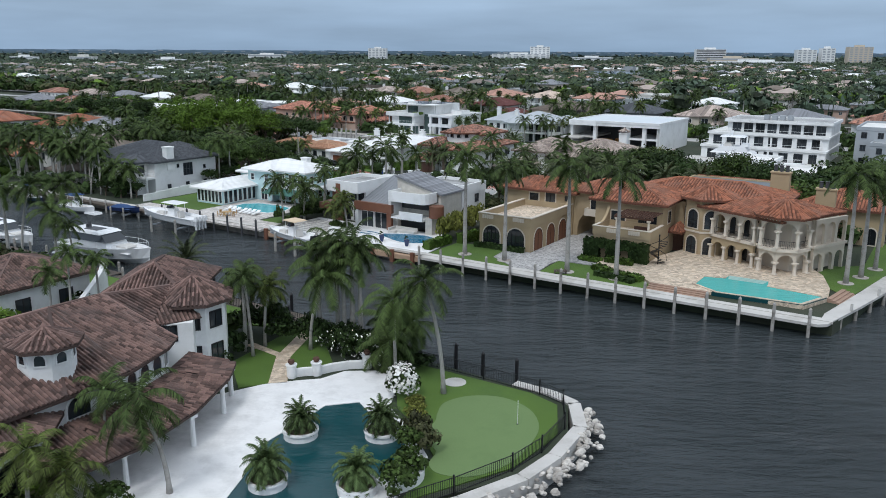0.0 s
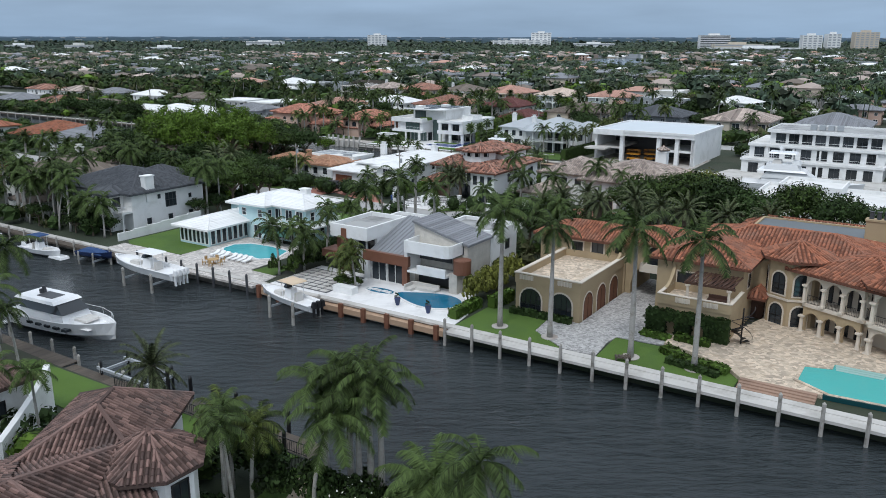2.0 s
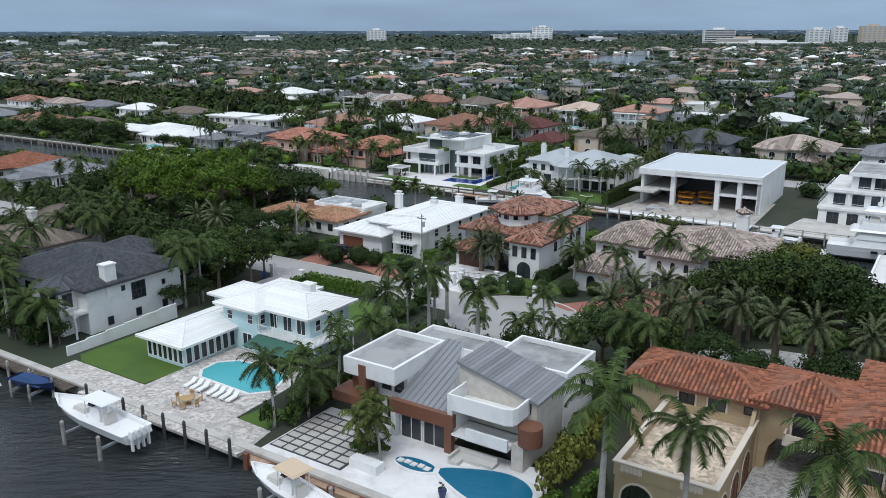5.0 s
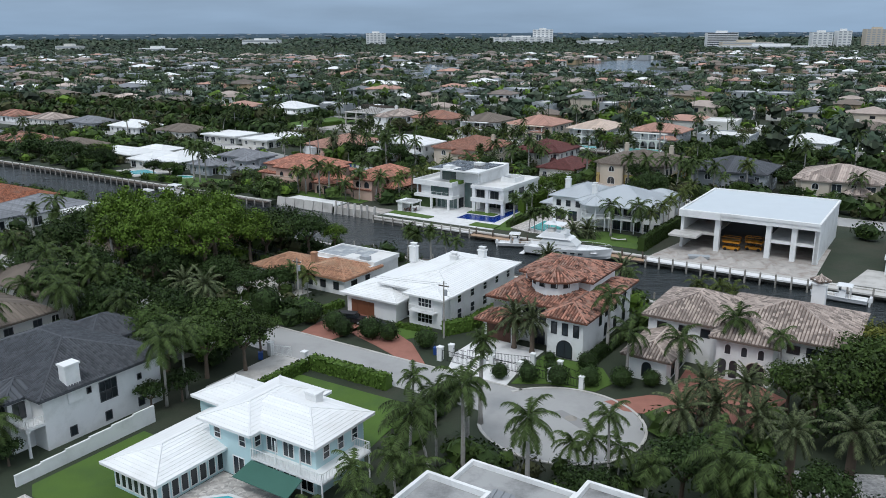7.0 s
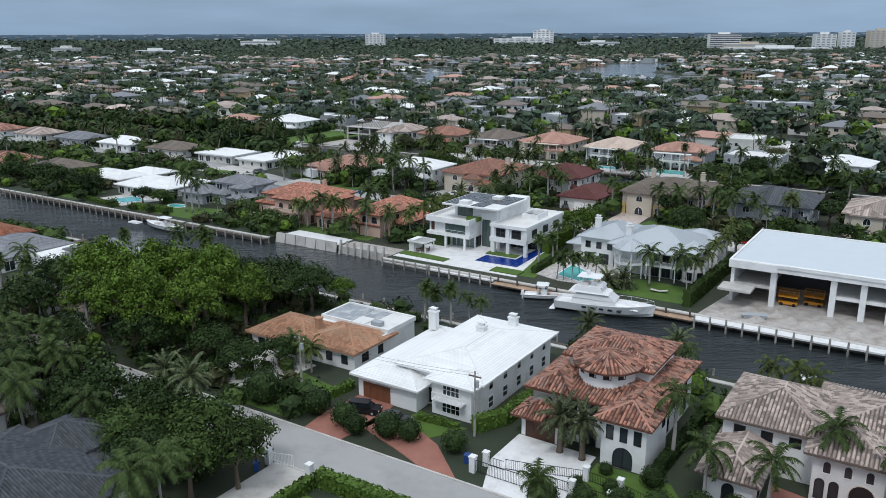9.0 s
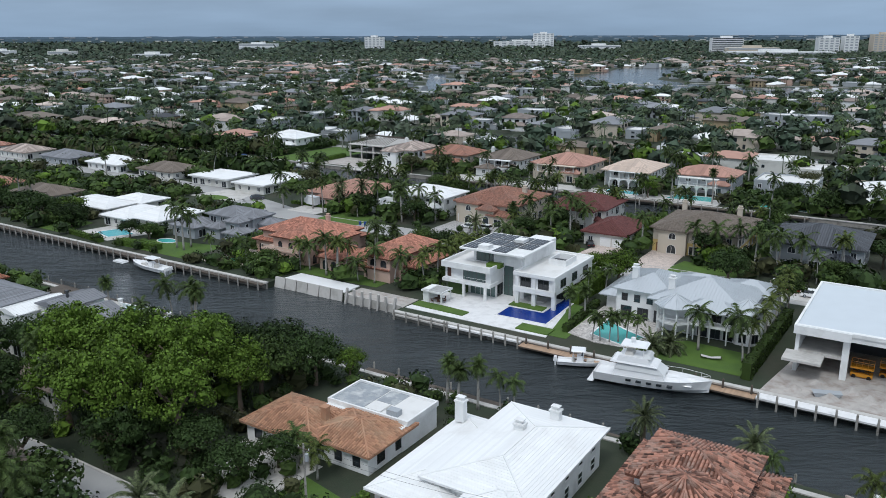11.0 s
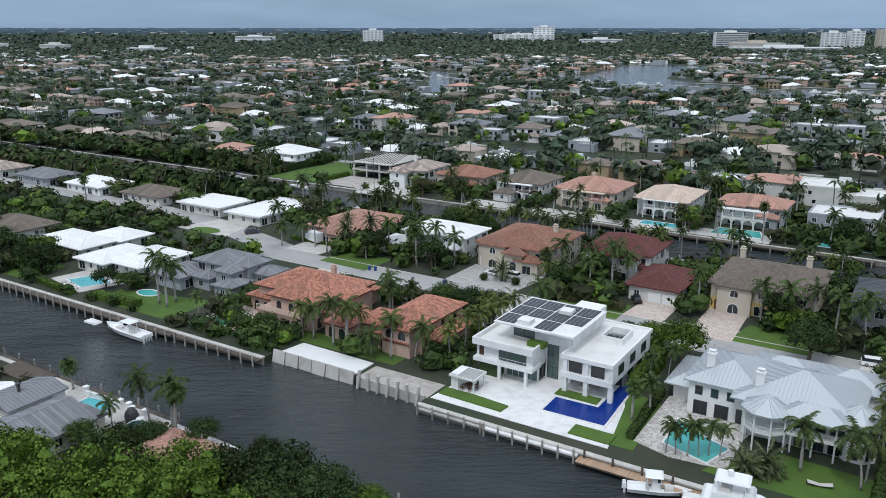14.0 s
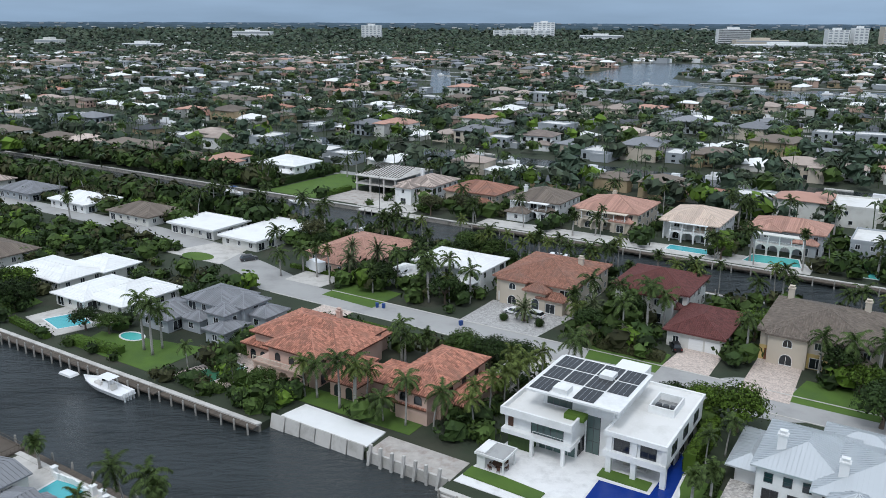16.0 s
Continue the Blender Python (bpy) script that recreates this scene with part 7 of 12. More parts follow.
# ---- second row, canal side ----
h = House("modern white three-level villa with glass, solar roof and blue pool", -162, 238)
h.wall(-174.2, 233, -163.4, 252, -.3, 3.0, WHITE)
h.wall(-174.4, 230.4, -163.2, 252, 3.6, 6.6, WHITE)
h.wall(-174.6, 229.4, -162.9, 233.2, 3.0, 3.7, WHITE, "balcony_slab")
h.wall(-174.5, 233, -163.3, 252, 3.0, 3.6, WHITE, "floor_slab")
h.wall(-174.6, 229.3, -162.9, 252.4, 6.3, 6.6, WHITE, "roof_slab")
h.flat(-174.7, 229.2, -162.8, 252.5, 6.7, .75, WHITE, WHITEFLAT, .35, .5)
for u in (-169.4, -164.2):
    h.wall(u - .25, 229.5, u + .25, 230.0, -.3, 3.0, WHITE, "column")
h.win("S", -166.6, 233, -.05, 6.2, 2.9, nx=5, frame=TRIM, pane=GREENPANE)
h.win("S", -167.2, 230.4, 3.75, 5.4, 2.4, nx=5, frame=DARKGREY, pane=GREENPANE)
h.win("S", -173.4, 230.4, 3.9, .9, 2.0, frame=DARKWOOD, pane=DARKWOOD)
h.win("E", 233.5, -163.3, 3.75, 3.0, 2.4, nx=3, frame=DARKGREY, pane=GREENPANE)
h.win("E", 235, -163.4, 0, 3.0, 2.7, nx=3, frame=DARKGREY)
railing(h.e, [(-7.2, -8.5), (-1.0, -8.5)], 3.7, .9, TRIM, 1.5, bar=.02)
h.wall(-173.9, 230.6, -170.2, 233, -.3, 2.9, mat("green_wall_planting", (0.04, 0.07, 0.02), .9, .4, 2.0, .8, 10), "planted_wall")
h.wall(-163.2, 235.6, -158.2, 251, -.3, 6.6, WHITE)
h.win("S", -161.8, 235.6, -.05, 2.2, 9.0, nx=2, ny=4, frame=DARKGREY, pane=GREENPANE)
h.wall(-163.2, 235.7, -158.2, 251, 6.6, 10.0, WHITE)
# right wing over an open terrace
h.wall(-158.4, 232.0, -149.4, 251, 3.0, 6.6, WHITE)
h.wall(-158.0, 239, -150, 251, -.3, 3.0, OFFWHITE)
h.flat(-158.6, 231.4, -149.2, 251.4, 6.7, .35, WHITE, WHITEFLAT, .35, .4)
h.wall(-158.6, 231.4, -149.2, 232.2, 2.9, 3.9, WHITE, "balcony_front")
for u in (-158.2, -154.4, -150.0):
    h.wall(u, 231.6, u + .8, 232.3, -.3, 6.4, WHITE, "column")
h.win("S", -156.0, 232.0, 4.0, 2.4, 2.0, nx=2, frame=DARKGREY)
h.win("S", -152.0, 232.0, 4.0, 2.4, 2.0, nx=2, frame=DARKGREY)
h.row("S", -158, -150, 239, 0, 3, 2.4, 2.6, nx=2, frame=DARKGREY)
h.row("E", 233, 250, -149.4, 4.0, 3, 2.6, 1.8, nx=2, frame=DARKGREY)
h.row("E", 240, 250, -150, .3, 2, 2.6, 2.4, nx=2, frame=DARKGREY)
h.wall(-156.5, 234.5, -153.0, 236.3, -.3, .5, CUSHION, "sofa")
# top storey and solar roof
h.wall(-170.2, 235.2, -158.6, 246.5, 6.7, 9.9, WHITE)
h.win("S", -167.4, 235.2, 6.9, 4.2, 2.5, nx=4, frame=DARKGREY, pane=GREENPANE)
h.wall(-171.8, 231.8, -156.6, 247, 9.9, 10.25, WHITE, "roof_slab")
for i in range(4):
    for j in range(3):
        if (i, j) in ((1, 0), (3, 0)):
            continue
        x, y = -171.4 + i * 3.6, 232.4 + j * 4.8
        p = part("solar_panel", Mb().box(x + 162, y - 238, 10.28, x + 3.3 + 162, y + 4.3 - 238, 10.36), SOLAR, h.e)
        for k in range(1, 4):
            part("panel_rail", Mb().box(x + 162 + k * .82 - .02, y - 238, 10.36, x + 162 + k * .82 + .02, y - 233.7, 10.38), GREYWALL, p)
part("roof_vent", Mb().box(-5.6, -5.4, 10.25, -3.2, -3.2, 11.1), WHITE, h.e)
part("roof_vent", Mb().box(-1.4, 3.0, 10.25, .8, 5.4, 11.0), WHITE, h.e)
h.flat(-155.2, 241, -151.2, 246.5, 6.75, 1.2, WHITE, FLATROOF, .25, .1)
for k in range(3):
    part("air_unit", Mb().box(7.4 + k * 1.1, 4.4, 6.8, 8.2 + k * 1.1, 5.4, 7.6).cyl(7.8 + k * 1.1, 4.9, 7.6, 7.66, .35), DARKGREY, h.e)
part("roof_planting", Mb().box(-3.4, -5.8, 6.7, -.2, -4.0, 7.5), HEDGELEAF, h.e)
# cabana
c = House("small white flat-roofed pool cabana with dining table", -172.6, 224.4, "cabana", "cabana")
c.wall(-175.0, 222.6, -173.6, 226.2, -.3, 2.9, WHITE)
c.flat(-175.2, 222.2, -170.2, 226.6, 2.7, .12, WHITE, FLATROOF, .15, .25)
c.wall(-170.6, 222.5, -170.4, 222.7, -.3, 2.5, TRIM, "post")
c.wall(-170.6, 226.1, -170.4, 226.3, -.3, 2.5, TRIM, "post")

h = House("white two-storey house with silver standing-seam metal roofs and verandas", -126, 240)
h.wall(-138, 236, -127, 250, -.3, 6.0, WHITE)
h.hip(-138, 236, -127, 250, 6.0, 2.4, METALROOF, "seam", .8)
h.wall(-129, 233.5, -114, 249, -.3, 6.0, WHITE)
h.hip(-130, 233.2, -113.4, 249, 6.02, 3.2, METALROOF, "seam", .8)
h.wall(-141.5, 240, -138, 250, -.3, 3.2, WHITE)
h.hip(-142, 239, -137.6, 251, 3.2, 1.3, METALROOF, "seam", .7)
h.wall(-120, 246, -111, 254, -.3, 5.6, WHITE)
h.hip(-120, 246, -111, 254, 5.6, 1.9, METALROOF, "seam", .8)
h.wall(-131, 249, -121, 256, -.3, 4.6, WHITE)
h.hip(-131, 249, -121, 256.5, 4.6, 1.7, METALROOF, "seam", .8)
for cx, cy, rr in ((-125.2, 231.8, 3.1), (-113.2, 235.6, 3.0)):
    rp = [(cx + 126 + rr * math.cos(math.pi / 4 * i + math.pi / 8), cy - 240 + rr * math.sin(math.pi / 4 * i + math.pi / 8)) for i in range(8)]
    if cx < -120:
        part("veranda_floor", Mb().prism(rp, 2.8, 3.1), TRIM, h.e)
        for x, y in rp:
            part("post", Mb().cyl(x, y, -.3, 6.0, .14), TRIM, h.e)
        for i in range(8):
            railing(h.e, [rp[i], rp[(i + 1) % 8]], 3.1, .9, TRIM, .25)
    else:
        part("bay", Mb().prism(rp, -.3, 6.0), WHITE, h.e)
        for ang in (-45, 0, 45):
            for z in (.5, 3.6):
                win(h.e, "S", cx + 126 + rr * .925 * math.sin(radians(ang)), cy - 240 - rr * .925 * math.cos(radians(ang)), z, 1.3, 1.7, nx=2, frame=DARKGREY, turn=ang)
    pyramid(h.e, cx + 126, cy - 240, rr, 6.05, 1.9, 8, METALROOF, "seam", over=.7)
part("veranda_floor", Mb().box(3.4, -9.0, 2.8, 11.0, -6.5, 3.1), TRIM, h.e)
railing(h.e, [(3.4, -8.9), (11.0, -8.9)], 3.1, .9, TRIM, .25)
for x in (4.5, 7.4, 10.4):
    part("post", Mb().cyl(x, -8.8, -.3, 6.0, .14), TRIM, h.e)
h.hip(-123, 230.8, -114.5, 236, 6.0, 1.4, METALROOF, "seam", .6)
h.row("S", -137.6, -127.6, 236, 3.5, 4, 1.2, 1.5, ny=2, frame=DARKGREY)
h.row("S", -137.6, -127.6, 236, .1, 3, 2.2, 2.4, nx=2, frame=DARKGREY)
h.row("S", -121.6, -114.6, 233.5, 3.2, 3, 1.8, 2.3, nx=2, frame=DARKGREY)
h.row("S", -121.6, -114.6, 233.5, .1, 3, 1.8, 2.4, nx=2, frame=DARKGREY)
h.row("W", 241, 249, -138, 3.6, 2, 1.2, 1.5, frame=DARKGREY)
h.chimney(-135.6, 239.6, 6.0, 9.4, WHITE, 1.2, .9)
h.chimney(-127.4, 236.6, 6.0, 9.2, WHITE, 1.2, .9)

h = House("white concrete house shell under construction with open front", -90, 238, "building", "unfinished_building")
# Back wall coloured charcoal to paint the shade inside the open shell.
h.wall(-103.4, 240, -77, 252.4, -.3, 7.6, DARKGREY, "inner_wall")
h.wall(-103.6, 226, -103.0, 252.6, -.3, 8.0, WHITE)
h.wall(-77.4, 226, -76.8, 252.6, -.3, 8.0, WHITE)
h.wall(-103.6, 252.2, -76.8, 252.7, -.3, 8.0, WHITE)
h.flat(-103.9, 225.2, -76.6, 252.9, 8.1, .3, WHITE, mat("pale_blue_grey_membrane", (0.56, 0.60, 0.63), .8, .05, .3, .1), .4, .3)
h.wall(-103.9, 225.0, -95.4, 226.2, 6.9, 8.3, WHITE, "fascia")
h.wall(-95.4, 225.4, -76.6, 226.4, 6.9, 8.3, WHITE, "fascia")
for u in (-96.6, -86.6, -81.8, -77.6):
    h.wall(u, 226, u + 1.0, 227.2, -.3, 7.0, WHITE, "column")
h.wall(-103.2, 226.2, -96.6, 240, 3.3, 3.8, CONCRETE, "floor_slab")
h.wall(-86.4, 226.4, -77.2, 240, 3.3, 3.8, WHITE, "floor_slab")
h.wall(-104.8, 221.5, -99, 226, 3.3, 3.7, CONCRETE, "balcony_slab")
h.row("S", -95, -87, 239.98, 5.6, 4, 1.8, 1.4, frame=DARKGREY)
for k, (u, v) in enumerate(((-93.6, 229.0), (-89.6, 231.2))):
    t = thing("scissor_lift", "orange scissor lift parked in the unfinished shell", "scissor lift", u, v)
    part("chassis", Mb().box(-1.6, -.8, .35, 1.6, .8, .9), ORANGE, t)
    part("platform", Mb().box(-1.7, -.85, 1.7, 1.7, .85, 1.9), ORANGE, t)
    for s in (-1, 1):
        part("scissor_arm", Mb().tube([(-1.3 * s, -.6, .9), (1.3 * s, -.6, 1.7)], .07, 4).tube([(-1.3 * s, .6, .9), (1.3 * s, .6, 1.7)], .07, 4), BLACK, t)
        for y in (-.75, .75):
            part("wheel", Mb().tube([(1.1 * s, y - .12, .35), (1.1 * s, y + .12, .35)], .35, 10), BLACK, t)
    railing(t, [(-1.65, -.8), (1.65, -.8), (1.65, .8), (-1.65, .8), (-1.65, -.8)], 1.9, 1.0, ORANGE, .8)

h = House("white three-storey waterfront house with glass balconies", -50, 235)
h.wall(-65, 226, -34, 250, -.3, 3.3, WHITE)
h.wall(-64, 229, -34, 249, 3.3, 6.6, WHITE)
h.wall(-60, 232, -34, 248, 6.6, 9.8, WHITE)
h.flat(-65.3, 225.6, -33.7, 250.2, 3.4, .15, WHITE, WHITEFLAT, .3, .4)
h.flat(-64.3, 228.4, -33.7, 249.3, 6.7, .15, WHITE, WHITEFLAT, .3, .4)
h.flat(-60.6, 231.0, -33.6, 248.4, 9.9, .4, WHITE, FLATROOF, .3, .4)
for z, v, u0 in ((.1, 226, -64), (3.6, 229, -63.4), (6.9, 232, -59)):
    h.row("S", u0, -35, v, z, 8, 2.3, 2.4, nx=2, frame=DARKGREY)
for z, v, u0 in ((3.5, 225.8, -65.1), (6.8, 228.6, -64.1)):
    railing(h.e, [(u0 + 50, v - 235), (16, v - 235)], z, 1.0, TRIM, 1.6, bar=.025)
    railing(h.e, [(u0 + 50, v - 235), (u0 + 50, v + 10 - 235)], z, 1.0, TRIM, 1.6, bar=.025)
for u in (-60, -54, -48, -42, -36):
    h.wall(u, 225.8, u + .5, 226.3, -.3, 3.1, WHITE, "column")
    h.wall(u, 228.6, u + .4, 229.0, 3.5, 6.4, WHITE, "column")
for k in range(4):
    part("air_unit", Mb().box(-2 + k * 2, 3, 9.95, -.6 + k * 2, 4.4, 11.2), GREYWALL, h.e)
villa("modern grey house with white flat roofs by the canal", -28, 228, -6, 250, 3, GREYWALL, WHITEFLAT, None, frame=DARKGREY, wing=(-24, 222, -12, 228, 2))
villa("white waterfront house with a grey roof", 2, 226, 24, 250, 2, WHITE, GREYROOF)

CORAL = House("coral stucco mansion with orange tile roofs and arched loggia", -220, 239)
for q, z, ri in (((-224.2, 229.6, -212.8, 241), 6.3, 2.3), ((-231.4, 233.4, -210.8, 247), 6.2, 2.6), ((-233.4, 232.8, -226.4, 246.2), 3.6, 1.3), ((-214.6, 236, -209.4, 244), 5.7, 1.3), ((-221, 246, -213, 252), 3.3, 1.4)):
    CORAL.wall(*q, -.3, z, PINK)
    CORAL.hip(*q, z, ri, SALMON, "barrel", .8)
CORAL.row("S", -233, -225, 232.8, .3, 3, 1.4, 2.2, arch=True, frame=BLACK)
CORAL.row("E", 230.4, 235.6, -212.8, 3.6, 2, 1.1, 1.5, arch=True, frame=BLACK)
CORAL.row("E", 230.4, 235.6, -212.8, .3, 2, 1.2, 2.2, arch=True, frame=BLACK)
CORAL.row("N", -230, -222, 247, 3.6, 3, 1.2, 1.4, frame=BLACK)
CORAL.row("W", 234, 246, -231.4, 3.9, 3, 1.2, 1.3, frame=BLACK)
CORAL.row("S", -223.6, -213.4, 229.6, 3.5, 3, 1.3, 1.6, arch=True, frame=BLACK)
CORAL.chimney(-220.5, 246, 6.0, 8.4, PINK, 1.0, .8)
h = House("coral stucco wing with orange tile roofs and arches", -200, 238)
for q, z, ri in (((-194.6, 229.0, -188.2, 236), 5.7, 1.4), ((-188.2, 233.6, -184.2, 246.4), 3.1, 1.1), ((-209.2, 229.4, -203.2, 238.6), 3.2, 1.4), ((-204.2, 233.6, -195.4, 241.6), 3.1, 1.3), ((-212.0, 233.6, -207.4, 240), 3.3, 1.2)):
    h.wall(*q, -.3, z, PINK)
    h.hip(*q, z, ri, SALMON, "barrel", .7)
h.row("S", -194.3, -188.5, 229.0, 3.5, 2, 1.6, 1.6, nx=2, arch=True, frame=BLACK)
h.row("S", -208.8, -203.6, 229.4, .2, 2, 1.5, 2.3, arch=True, frame=BLACK)
ar = Mb()
arcade(ar, -3.2, 4.6, -4.6, .4, -.3, 3.0, 4, .6, 1.6)
part("arcade", ar, PINK, h.e)
h.wall(-196.4, 232, -187.4, 247, -.3, 5.8, PINK)
h.hip(-196.4, 232, -187.4, 247, 5.8, 2.3, SALMON, "barrel", .8)
h.hip(-197, 229.2, -188.8, 232.6, 2.9, .9, SALMON, "barrel", .5)
h.wall(-196.4, 230, -189.4, 232, -.3, 2.9, PINK)
h.row("S", -196, -187.8, 232, 3.5, 3, 1.4, 1.5, arch=True, frame=BLACK)
h.row("S", -196, -189.6, 230, .2, 3, 1.4, 2.2, arch=True, frame=BLACK)
h.row("E", 233, 246, -187.4, 3.5, 3, 1.3, 1.4, frame=BLACK)
h.row("E", 233, 246, -187.4, .4, 3, 1.3, 2.0, frame=BLACK)
h = House("coral loggia porch with arches", -222, 229, "porch", "porch")
ar = Mb()
arcade(ar, -4.5, 7.5, -1.2, .4, -.3, 3.0, 4, .6, 1.6)
part("arcade", ar, PINK, h.e)
h.wall(-226.6, 227.6, -214.4, 232, 3.0, 3.3, PINK, "terrace")
railing(h.e, [(-4.6, -1.2), (7.6, -1.2)], 3.3, .9, CASTSTONE, .3, bar=.05)
h = villa("grey two-storey house with grey shingle roofs behind palms", -259, 240, -248, 250, 2, GREYWALL, GREYROOF, "coarse", wing=(-250.4, 242, -243.4, 249, 2), fl=2.9)
for q, z, ri in (((-249.6, 237.4, -244.4, 243), 5.2, 1.2), ((-244.6, 243.6, -238.6, 250), 4.0, 1.2), ((-247, 234.4, -241.6, 241), 2.9, 1.1), ((-256.6, 236.4, -251, 241), 3.0, 1.1)):
    h.wall(*q, -.3, z, GREYWALL)
    h.hip(*q, z, ri, GREYROOF, "coarse", .6)
    h.win("S", (q[0] + q[2]) / 2, q[1], z - 2.2, 1.5, 1.4, nx=2)
    h.win("E", (q[1] + q[3]) / 2, q[2], z - 2.2, 1.2, 1.4)
villa("grey one-storey wing with a shingle roof beside a small pool", -266, 233, -257, 243, 1, GREYWALL, GREYROOF, "coarse")
h = House("one-storey house with bright white hip roofs beside a pool", -284, 240)
h.block(-294, 231, -283, 246, 1, OFFWHITE, "SEW", 3.0)
h.hip(-294, 231, -283, 246, 3.0, 2.0, WHITEROOF, "flat", .9)
h.block(-284, 234, -272.5, 249, 1, OFFWHITE, "SEW", 3.0)
h.hip(-285, 233.5, -272.5, 249, 3.05, 2.6, WHITEROOF, "flat", .9)
h = House("one-storey house with low white roofs", -309, 246)
h.block(-322, 236, -300, 248, 1, OFFWHITE, "SEW", 3.0)
h.hip(-322, 236, -300, 248, 3.0, 1.6, WHITEROOF, "flat", .8)
h.block(-312, 247, -298, 257, 1, OFFWHITE, "SEW", 3.0)
h.hip(-312, 247, -298, 257, 3.02, 1.5, WHITEROOF, "flat", .8)
villa("low house with a dark green-grey roof", -352, 236, -332, 250, 1, OFFWHITE, BROWNTILE)
villa("low house with a brown roof by the canal", -386, 234, -366, 250, 1, OFFWHITE, TERRA2)
villa("white house with a grey roof by the canal", -420, 234, -400, 250, 1, WHITE, GREYROOF)

# second row, street side
h = House("long low white modern house with flat white roofs", -300, 296)
h.block(-325, 290, -306, 304, 1, OFFWHITE, "SEW", 3.2)
h.flat(-326, 289, -305, 305, 3.3, .2, WHITE, WHITEROOF, .3)
h.block(-300, 288, -286, 312, 1, OFFWHITE, "SEW", 3.2)
h.flat(-301, 287, -285, 313, 3.3, .2, WHITE, WHITEROOF, .3)
villa("one-storey coral house with a broad salmon tile roof", -267, 289, -246, 313, 1, PINK, PINKTILE, "barrel", rise=3.2, wing=(-258, 284, -250, 290, 1))
villa("white two-storey house with a white roof behind palms", -232, 290, -213, 303, 2, WHITE, WHITEROOF, "flat", wing=(-238, 286, -231, 294, 1))
h = villa("large cream two-storey house with an dusty terracotta hip roof", -208.5, 290, -189, 312, 2, CREAM, DUSTYTERRA, "barrel", rise=3.2, chim=(-193, 304), frame=TRIM)
h.wall(-199.6, 287.6, -194.6, 290.4, -.3, 5.0, CREAM, "entrance")
h.hip(-199.8, 287.4, -194.4, 291, 5.0, 1.2, DUSTYTERRA, "barrel", .5)
h.win("S", -197.1, 287.6, 0, 2.0, 3.2, arch=True, frame=TRIM)
for u in (-206.4, -202.8):
    h.win("S", u, 289.96, -.05, 3.0, 2.5, nx=1, ny=4, frame=TRIM, pane=TRIM, name="garage_door")
villa("white house with a dark maroon tile roof", -182.5, 300, -166, 316, 2, OFFWHITE, MAROON, "barrel", wing=(-175, 296, -168, 301, 2))
h = villa("one-storey garage wing with maroon tile roof and white doors", -165.6, 285, -154.4, 302, 1, OFFWHITE, MAROON, "barrel", rise=2.4, fl=3.6)
for u in (-159.6, -156.3):
    h.win("S", u, 284.96, -.05, 2.9, 2.5, ny=4, frame=TRIM, pane=TRIM, name="garage_door")
h = villa("yellow and cream two-storey house with a brown tile roof", -148, 288, -127, 310, 2, CREAM, BROWNTILE, "barrel", rise=3.0, low=YELLOW, chim=(-146, 308))
h.chimney(-131, 306, 6.3, 9.6, CREAM, 1.2, 1.0)
for u in (-145.6, -142.2):
    h.win("S", u, 287.96, -.05, 2.8, 2.5, ny=4, frame=GARAGE, pane=GARAGE, name="garage_door")
villa("grey two-storey house with a dark roof behind palms", -120, 290, -100, 308, 2, GREYWALL, SLATE)
villa("cream house with a beige tile roof", -92, 290, -72, 308, 2, CREAM, BEIGETILE)
villa("white house with a grey roof", -64, 290, -44, 308, 2, WHITE, GREYROOF)
villa("white house with a tile roof", -36, 290, -16, 308, 2, WHITE, TERRA2)
villa("grey modern house with flat roofs", -8, 290, 14, 308, 2, GREYWALL, WHITEFLAT, None)
villa("white house with a brown roof", 22, 290, 42, 308, 2, OFFWHITE, BROWNTILE)
for i, (wm, rm, nm) in enumerate(((OFFWHITE, BROWNTILE, "brown"), (WHITE, WHITEROOF, "white"), (GREYWALL, GREYROOF, "grey"), (OFFWHITE, BEIGETILE, "beige"), (WHITE, TERRA2, "rust-coloured"))):
    villa("one-storey house with a %s roof along the street" % nm, -356 - i * 33, 290, -336 - i * 33, 304, 1, wm, rm)

# third row, along the far bank
h = House("concrete house shell with bare roof timbers under construction", -306, 386, "building", "unfinished_building")
h.wall(-316, 386, -297, 398, -.3, 6.2, GREYWALL)
for u in (-316, -309.5, -303, -297.6):
    h.wall(u, 372, u + .6, 372.6, -.3, 6.0, CONCRETE, "column")
h.wall(-316.4, 371.6, -296.6, 398.4, 2.9, 3.3, CONCRETE, "floor_slab")
h.wall(-316.4, 371.6, -296.6, 398.4, 6.0, 6.3, CONCRETE, "floor_slab")
for k in range(14):
    x = -9 + k * 1.35
    part("rafter", Mb().tube([(x, -12, 6.4), (x, 0, 9.0)], .12, 4).tube([(x, 12, 6.4), (x, 0, 9.0)], .12, 4), DEEPWOOD, h.e)
villa("ornate white house with a bay and terrace on the canal", -292, 368, -278, 386, 2, WHITE, BEIGETILE, "coarse", wing=(-290, 362, -283, 369, 2), chim=(-290, 380))
villa("brown-roofed house behind palms on the canal", -272, 368, -252, 384, 2, CREAM, DUSTYTERRA, "coarse")
villa("white two-storey house with a grey-brown roof and chimney", -246, 368, -228, 386, 2, WHITE, BROWNTILE, "coarse", wing=(-244, 362, -237, 369, 1), chim=(-243, 374))
villa("tan two-storey house with a salmon tile hip roof", -222, 368, -201, 388, 2, CREAM, PINKTILE, "coarse", rise=3.2, chim=(-214, 382))
h = villa("white house with a pale beige roof and open loggia", -193, 370, -176, 388, 2, WHITE, mat("pale_cream_tile", (.56, .45, .37), .85, .12, .4, .3, 8, island=.15), "coarse", rise=2.8)
